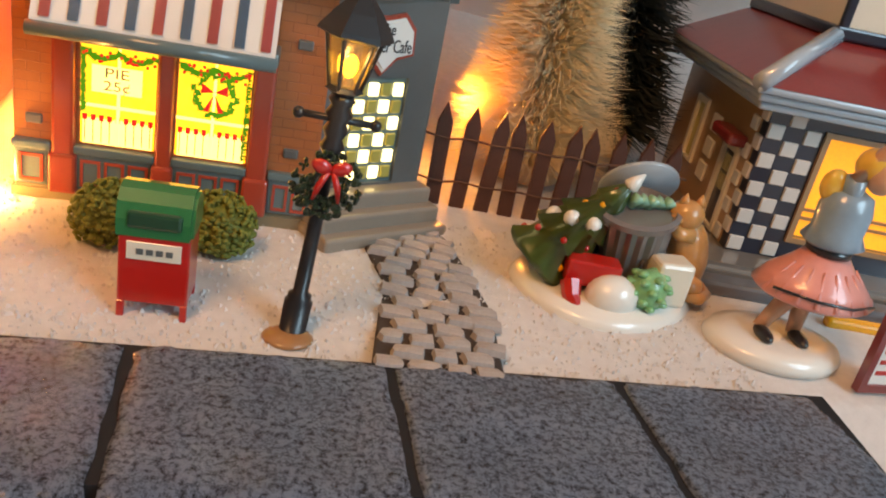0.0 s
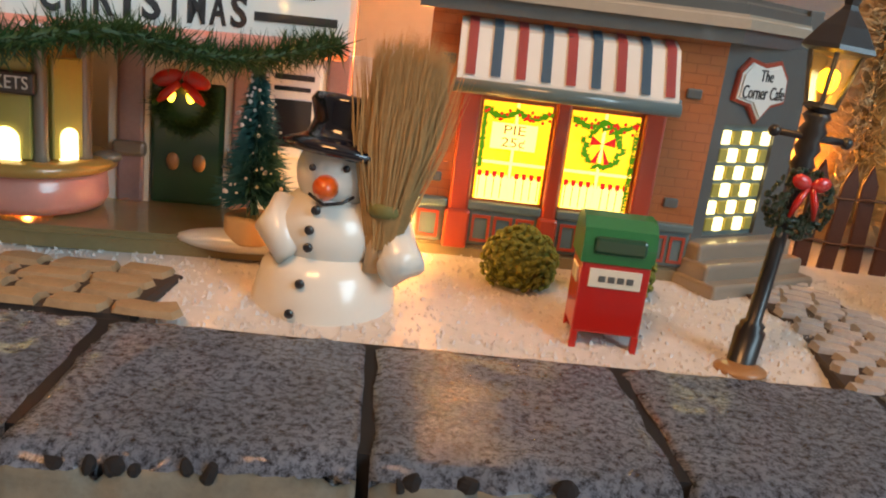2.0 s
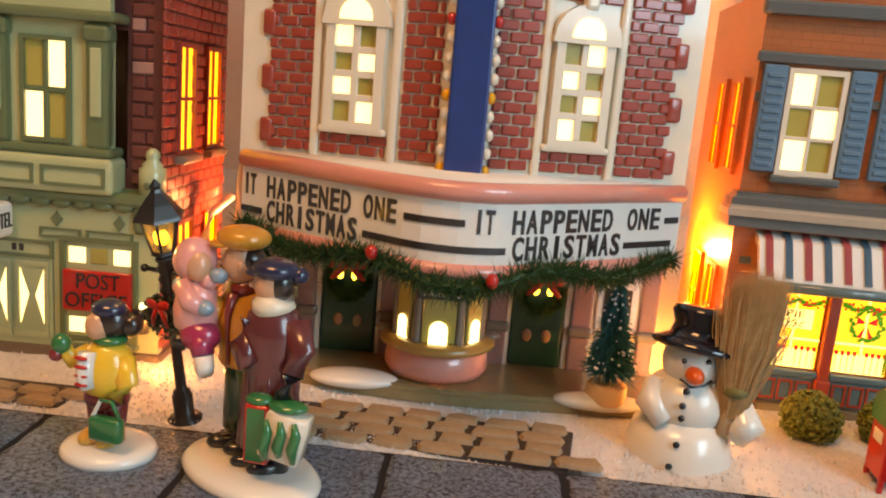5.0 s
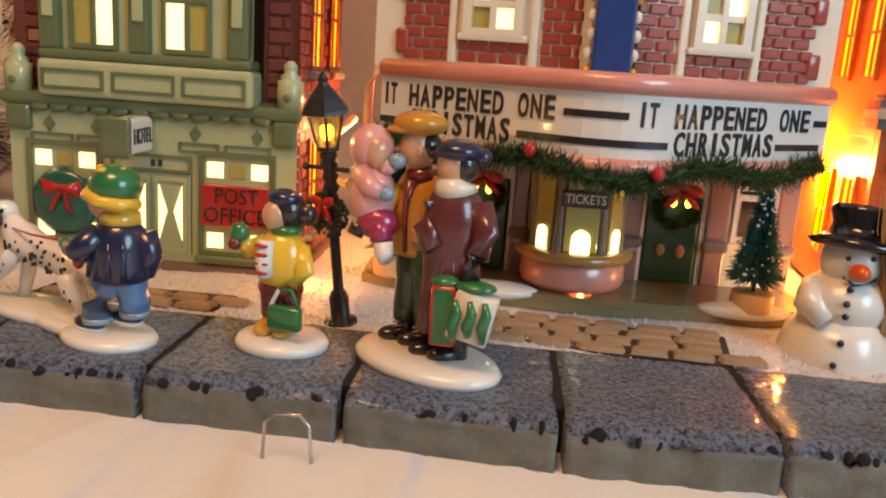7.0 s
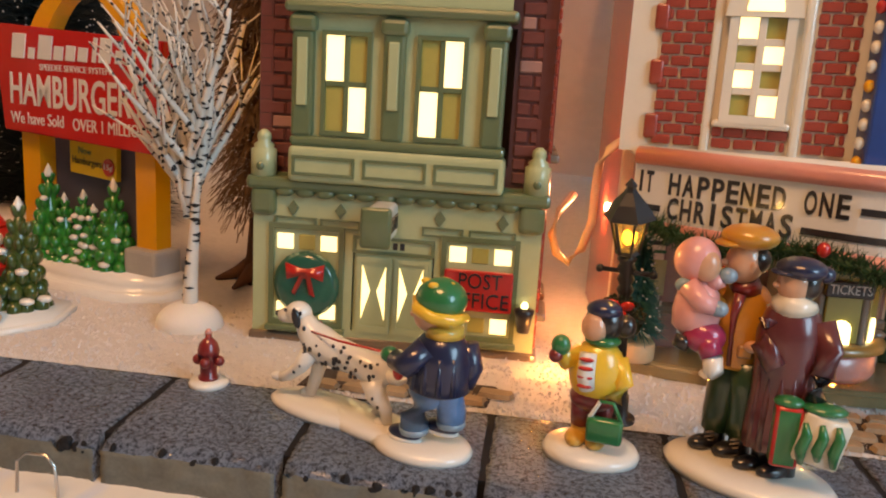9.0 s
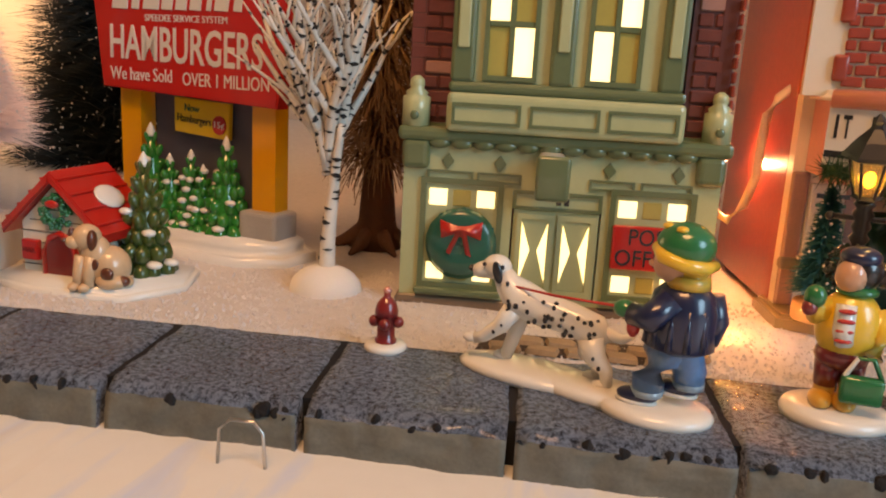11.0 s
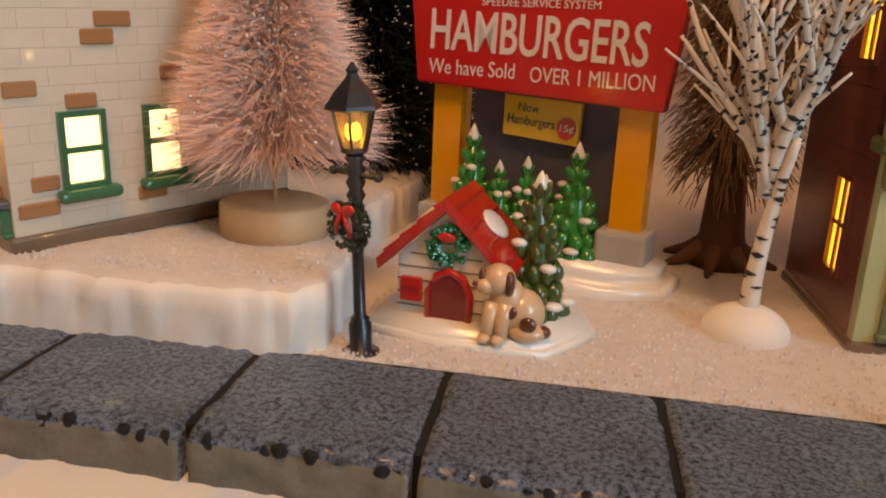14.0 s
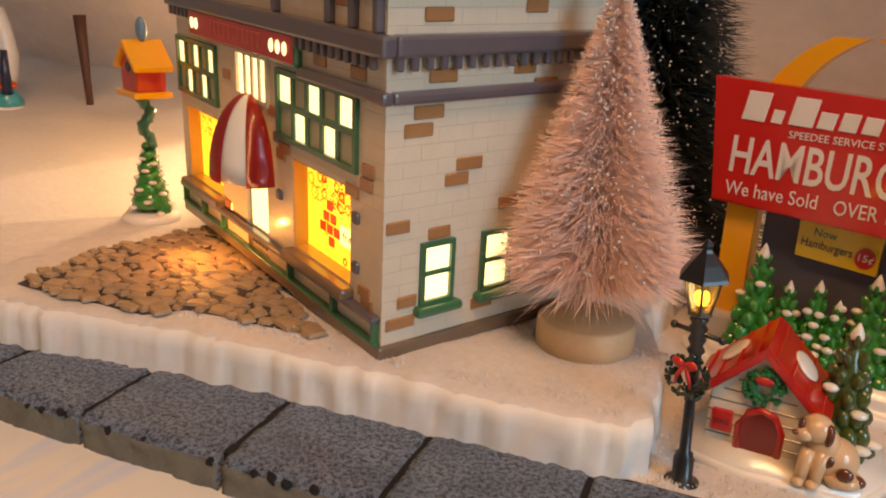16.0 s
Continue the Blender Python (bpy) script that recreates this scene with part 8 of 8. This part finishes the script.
def diner():
    h = thing("diner", 24.4, 46.0, -0.4, -4, "porcelain diner with chequered corner, red roof and lit window", "house model")
    CH_B, CH_W = glaze("diner_navy", (0.012, 0.014, 0.03)), glaze("diner_white", (0.62, 0.60, 0.56))
    TAN = glaze("diner_tan", (0.36, 0.20, 0.09))
    DROOF = glaze("diner_roof_red", (0.24, 0.025, 0.022), var=0.3)
    STEEL = glaze("pale_steel_eave", (0.36, 0.42, 0.47), rough=0.2)
    W, D = 20, 15
    part("base", slab_poly([(-2.0, -2.6), (22, -2.6), (22, 16), (-2.0, 16)], 0, 1.2, 0.35), glaze("diner_grey_base", (0.16, 0.14, 0.12)), h)
    part("kerb", box(-3.0, 22, -4.2, -2.7, 0, 0.8, 0.3, 3), glaze("diner_kerb", (0.11, 0.11, 0.12)), h)
    part("yellow_kerb", box(4, 14, -5.6, -4.9, 0, 0.6, 0.2), YELLOW, h)
    part("wall_front", wall(0, W, 1.2, 9.4, [(3.4, 11.5, 2.6, 8.3)], 0.8), CH_B, h)
    part("wall_left", wall(-D, -0.85, 1.2, 9.4, [(-4.3, -2.4, 1.4, 6.2), (-11.0, -9.4, 3.4, 7.2)], 0.8), TAN, h).matrix_local = Matrix.Rotation(-math.pi / 2, 4, "Z")
    w = part("window", box(3.4, 11.5, 0.4, 0.6, 2.6, 8.3, 0), mat("diner_glow", (1.0, 0.36, 0.03), 0.4, var=0.4, scale=60, bump=0, emit=0.9), h, "glowing orange diner window")
    for z in (3.6, 4.1):
        part("blind_bar", box(3.4, 11.5, 0.2, 0.4, z, z + 0.16, 0), BAK_ACC, w)
    part("window_frame", wall(3.1, 11.8, 2.3, 8.6, [(3.4, 11.5, 2.6, 8.3)], 0.3, -0.2), TAN, w)
    tb = part("chequer", box(0.06, 0.9, -0.14, 0.05, 1.3, 2.1, 0.05, 1), CH_W, h)
    for c in range(3):
        for r in range(10):
            if (c + r) % 2 == 0 and (c, r) != (0, 0):
                again(tb, h, Matrix.Translation((c * 1.0 * CM, 0, r * 0.8 * CM)))
    for c in range(2):
        for r in range(10):
            if (c + r) % 2:
                again(tb, h, Matrix.Rotation(-math.pi / 2, 4, "Z") @ Matrix.Translation(((-1.0 - c * 1.0) * CM, 0, r * 0.8 * CM)))
    L = Matrix.Rotation(-math.pi / 2, 4, "Z")
    for a, b, c, d, lit in ((-4.2, -2.5, 1.5, 6.0, True), (-10.9, -9.5, 3.5, 7.1, False)):
        o = part("side_door" if lit else "side_window", wall(a - 0.4, b + 0.4, c - 0.2, d + 0.4, [(a, b, c, d)], 0.4, -0.2), CREAM, h)
        o.matrix_local = L
        part("pane", box(a, b, 0.0, 0.2, c, d, 0), CH_B if lit else OLIVE, o)
        if lit:
            for k in range(4):
                part("lit_pane", box(a + 0.25 + 0.65 * (k % 2), a + 0.8 + 0.65 * (k % 2), -0.08, 0.02, 3.6 + (k // 2) * 1.1, 4.5 + (k // 2) * 1.1, 0), LAMPGLASS, o)
            part("door_hood", box(a - 0.7, b + 0.9, -1.1, 0, d + 0.5, d + 1.2, 0.2), MAROON, o)
    for k in range(3):
        o = part("wall_notice", box(-7.6, -6.2, -0.16, 0.02, 3.0 + k * 1.5, 4.1 + k * 1.5, 0.05, 1), CREAM, h)
        o.matrix_local = L
    for k in range(3):
        part("eave", box(-1.4 - 0.25 * k, 22, -1.4 - 0.25 * k, 16, 9.3 + 0.42 * k, 9.72 + 0.42 * k, 0.15), STEEL, h)
    b = bmesh.new()
    lo = [b.verts.new(p) for p in ((-1.9, -1.9, 10.55), (22, -1.9, 10.55), (22, 16, 10.55), (-1.9, 16, 10.55))]
    hi = [b.verts.new(p) for p in ((3.0, 2.8, 13.0), (22, 2.8, 13.0), (22, 16, 13.0), (3.0, 16, 13.0))]
    for k in range(4):
        b.faces.new((lo[k], lo[(k + 1) % 4], hi[(k + 1) % 4], hi[k]))
    b.faces.new(lo[::-1]), b.faces.new(hi)
    rf = part("roof", b, DROOF, h, "glossy dark red roof")
    part("hip_rib", tube([(-1.9, -1.9, 10.7), (3.0, 2.8, 13.15)], 0.5, 10), STEEL, rf, smooth=True)
    part("upper_wall", box(3.0, 22, 2.8, 16, 13.0, 16.4, 0.1), CREAM, h)
    for z in (13.0, 16.2):
        part("upper_band", box(2.8, 22, 2.5, 16, z, z + 0.7, 0.15), CH_B, h)
    for k in range(5):
        part("upper_post", box(3.0 + k * 4, 3.5 + k * 4, 2.6, 3.0, 13.4, 16.3, 0.1), CH_B, h)
    for k in range(3):
        part("chrome_fin", tube([(8 + k * 0.7, 2.2, 12.4), (8 + k * 0.7, 1.6, 15), (8.6 + k * 0.7, 2.4, 17.5)], 0.3, 8), CH_B, h, smooth=True)


diner()
mn = thing("menu_board", 28.0, 34.8, -0.6, 10, "dark red framed white menu board on the snow", "sign")
part("frame", wall(-1.4, 1.4, 0, 4.2, [(-1.05, 1.05, 0.4, 3.8)], 0.4), MAROON, mn)
part("sheet", box(-1.1, 1.1, 0.1, 0.3, 0.35, 3.85, 0), WHITE, mn)
for k in range(5):
    part("print_bar", box(-0.8, 0.8 - 0.2 * (k % 2), 0.05, 0.12, 0.9 + k * 0.55, 1.1 + k * 0.55, 0), RED, mn)

# ---------------------------------------------------------------- bird house topiary
bh = thing("bird_house", -129.6, 33.0, 2.7, -20, "red bird house on a spiral green topiary with snow", "bird house")
part("snow_base", lathe([(2.4, 0), (2.45, 0.3), (2.1, 0.75)], 24), PORCELAIN, bh, smooth=True)
cone = bmesh.new()
tube([(1.55 * (1 - k / 60 * 0.75) * 0.55 * math.cos(k * 0.63), 1.55 * (1 - k / 60 * 0.75) * 0.55 * math.sin(k * 0.63), 0.9 + k * 0.095) for k in range(60)], [0.95 * (1 - k / 60 * 0.7) for k in range(60)], 8, bm=cone)
top = part("topiary", cone, LEAFG, bh, "clipped green cone", True)
for k in range(26):
    a, u = k * 2.4, k / 26
    r = 1.75 * (1 - u * 0.75)
    part("snow_dab", ball(r * math.cos(a), r * math.sin(a), 0.9 + u * 5.0, 0.42, 0.36, 0.16, u=8, v=6), PORCELAIN, top, smooth=True)
part("stem", tube([(0.35 * math.cos(k * 0.7), 0.35 * math.sin(k * 0.7), 6.2 + k * 0.27) for k in range(17)], [0.4 + 0.12 * (k % 2) for k in range(17)], 8), GREEN_T, bh, smooth=True)
part("house", prism([(-1.5, 10.9), (1.5, 10.9), (1.7, 12.9), (0, 14.4), (-1.7, 12.9)], -1.2, 1.2, 0.1), RED, bh, "red bird house with a round hole")
for s in (-1, 1):
    part("roof", prism([(0, 14.9), (s * 2.3, 12.9), (s * 2.15, 12.5), (0, 14.3)], -1.6, 1.6, 0.06), YELLOW, bh)
part("floor_tray", box(-2.0, 2.0, -1.6, 1.6, 10.4, 10.9, 0.15), YELLOW, bh)
part("hole", lathe([(0.42, 0), (0.42, 0.12)], 16), BLACK, bh, m=Matrix.Translation((0, -1.15, 12.8)) @ Matrix.Rotation(math.pi / 2, 4, "X"))
part("bird", ball(0.1, 0, 15.7, 0.5, 0.45, 1.0, u=12, v=8), STRIPE_B, bh, "small blue bird", True)

# ---------------------------------------------------------------- wire staples in the curb
for x, y in ((-36.5, 16.5), (-61.4, 14.4)):
    tagged(part("wire_staple", tube([(-0.95, 0, -1.6), (-0.85, 0, 0.1), (-0.45, 0.05, 0.5), (0.45, 0.05, 0.5), (0.85, 0, 0.1), (0.95, 0, -1.6)], 0.07, 8), glaze("bright_wire", (0.6, 0.6, 0.6), metal=1.0) if "bright_wire" not in bpy.data.materials else bpy.data.materials["bright_wire"], smooth=True), "bright bent wire staple pinning the curb", "staple", "wire staples").matrix_world = pose(x * CM, y * CM, -0.7 * CM, 0, 0, 6)

# ---------------------------------------------------------------- the figure behind the bird house
f = Figure()
plate(f, 3.6, 2.6, 0.8)
f.turn(glaze("teal_gown_glaze", (0.03, 0.30, 0.33)), [(2.9, 0.7), (3.0, 1.4), (2.2, 2.6), (1.5, 3.4)], 0, 0, 0, 24, 1, 0.8)
f.turn(glaze("pale_grey_cloak", (0.55, 0.52, 0.50)), [(1.5, 3.2), (2.6, 5.0), (3.0, 8.0), (2.4, 12.0), (1.2, 15.0)], -0.6, 0.6, 0, 24, 1, 0.7)
f.turn(ORANGE, [(1.9, 3.0), (2.7, 3.6), (2.2, 4.4)], -0.3, -0.2, 0, 20, 1, 0.8)
f.tube(NAVY, [(1.6, -0.6, 2.6), (1.9, -0.8, 6.0), (1.6, -0.4, 9.0)], [0.9, 0.7, 0.5], 12)
f.done("cloaked_statue", -194.0, 62.5, 2.6, 0, "grey and teal glazed figurine on a snow base", "figurine")
bp = thing("brown_post", -184.5, 70.0, 3.0, 0, "slender dark brown wooden post in the snow", "post")
part("shaft", tube([(0, 0, 0), (0.1, 0, 1.2), (-0.2, 0, 5), (-0.7, 0, 14)], [0.5, 0.55, 0.62, 0.95], 12), FENCEBROWN, bp, smooth=True)

# ---------------------------------------------------------------- the pale cord of the house lights
cord = [(-40.2, 40.4, 12.8), (-40.9, 40.0, 12.2), (-41.4, 39.9, 11.2), (-41.5, 40.0, 9.6), (-41.5, 40.0, 7.6), (-42.0, 40.0, 5.8), (-42.8, 40.1, 4.8), (-43.6, 40.2, 5.3), (-44.0, 40.3, 6.5), (-43.7, 40.5, 8.0), (-43.0, 42.0, 9.0)]
tagged(part("light_cord", tube(cord, 0.28, 10), glaze("pale_pink_cord", (0.72, 0.60, 0.54)), smooth=True), "pale looped cord hanging beside the theatre", "cord")

# ---------------------------------------------------------------- loose crumbs of artificial snow
rnd = random.Random(77)
vs, fs = [], []


def crumb(x, y, z, r):
    i = len(vs)
    a = rnd.uniform(0, 6.283)
    for k in range(3):
        vs.append((x + r * math.cos(a + k * 2.094), y + r * math.sin(a + k * 2.094), z - r * 0.4))
    vs.append((x + rnd.uniform(-0.3, 0.3) * r, y, z + r * rnd.uniform(0.7, 1.2)))
    fs.extend([(i, i + 1, i + 3), (i + 1, i + 2, i + 3), (i + 2, i, i + 3)])


for _ in range(15000):
    x = rnd.uniform(-84, 22)
    y = curb_y(x) + 0.3 + 14 * rnd.random() ** 1.6
    crumb(x, y, snow_height(x, y) + 0.02, rnd.uniform(0.05, 0.15))
for _ in range(9000):
    x = rnd.uniform(-119, -85)
    y = curb_y(x) + 0.6 + 9 * rnd.random()
    crumb(x, y, 2.74, rnd.uniform(0.05, 0.16))
tagged(mesh_part("snow_crumbs", vs, fs, SNOW), "loose crumbs of powdery artificial snow", "snow", kind="stuff")
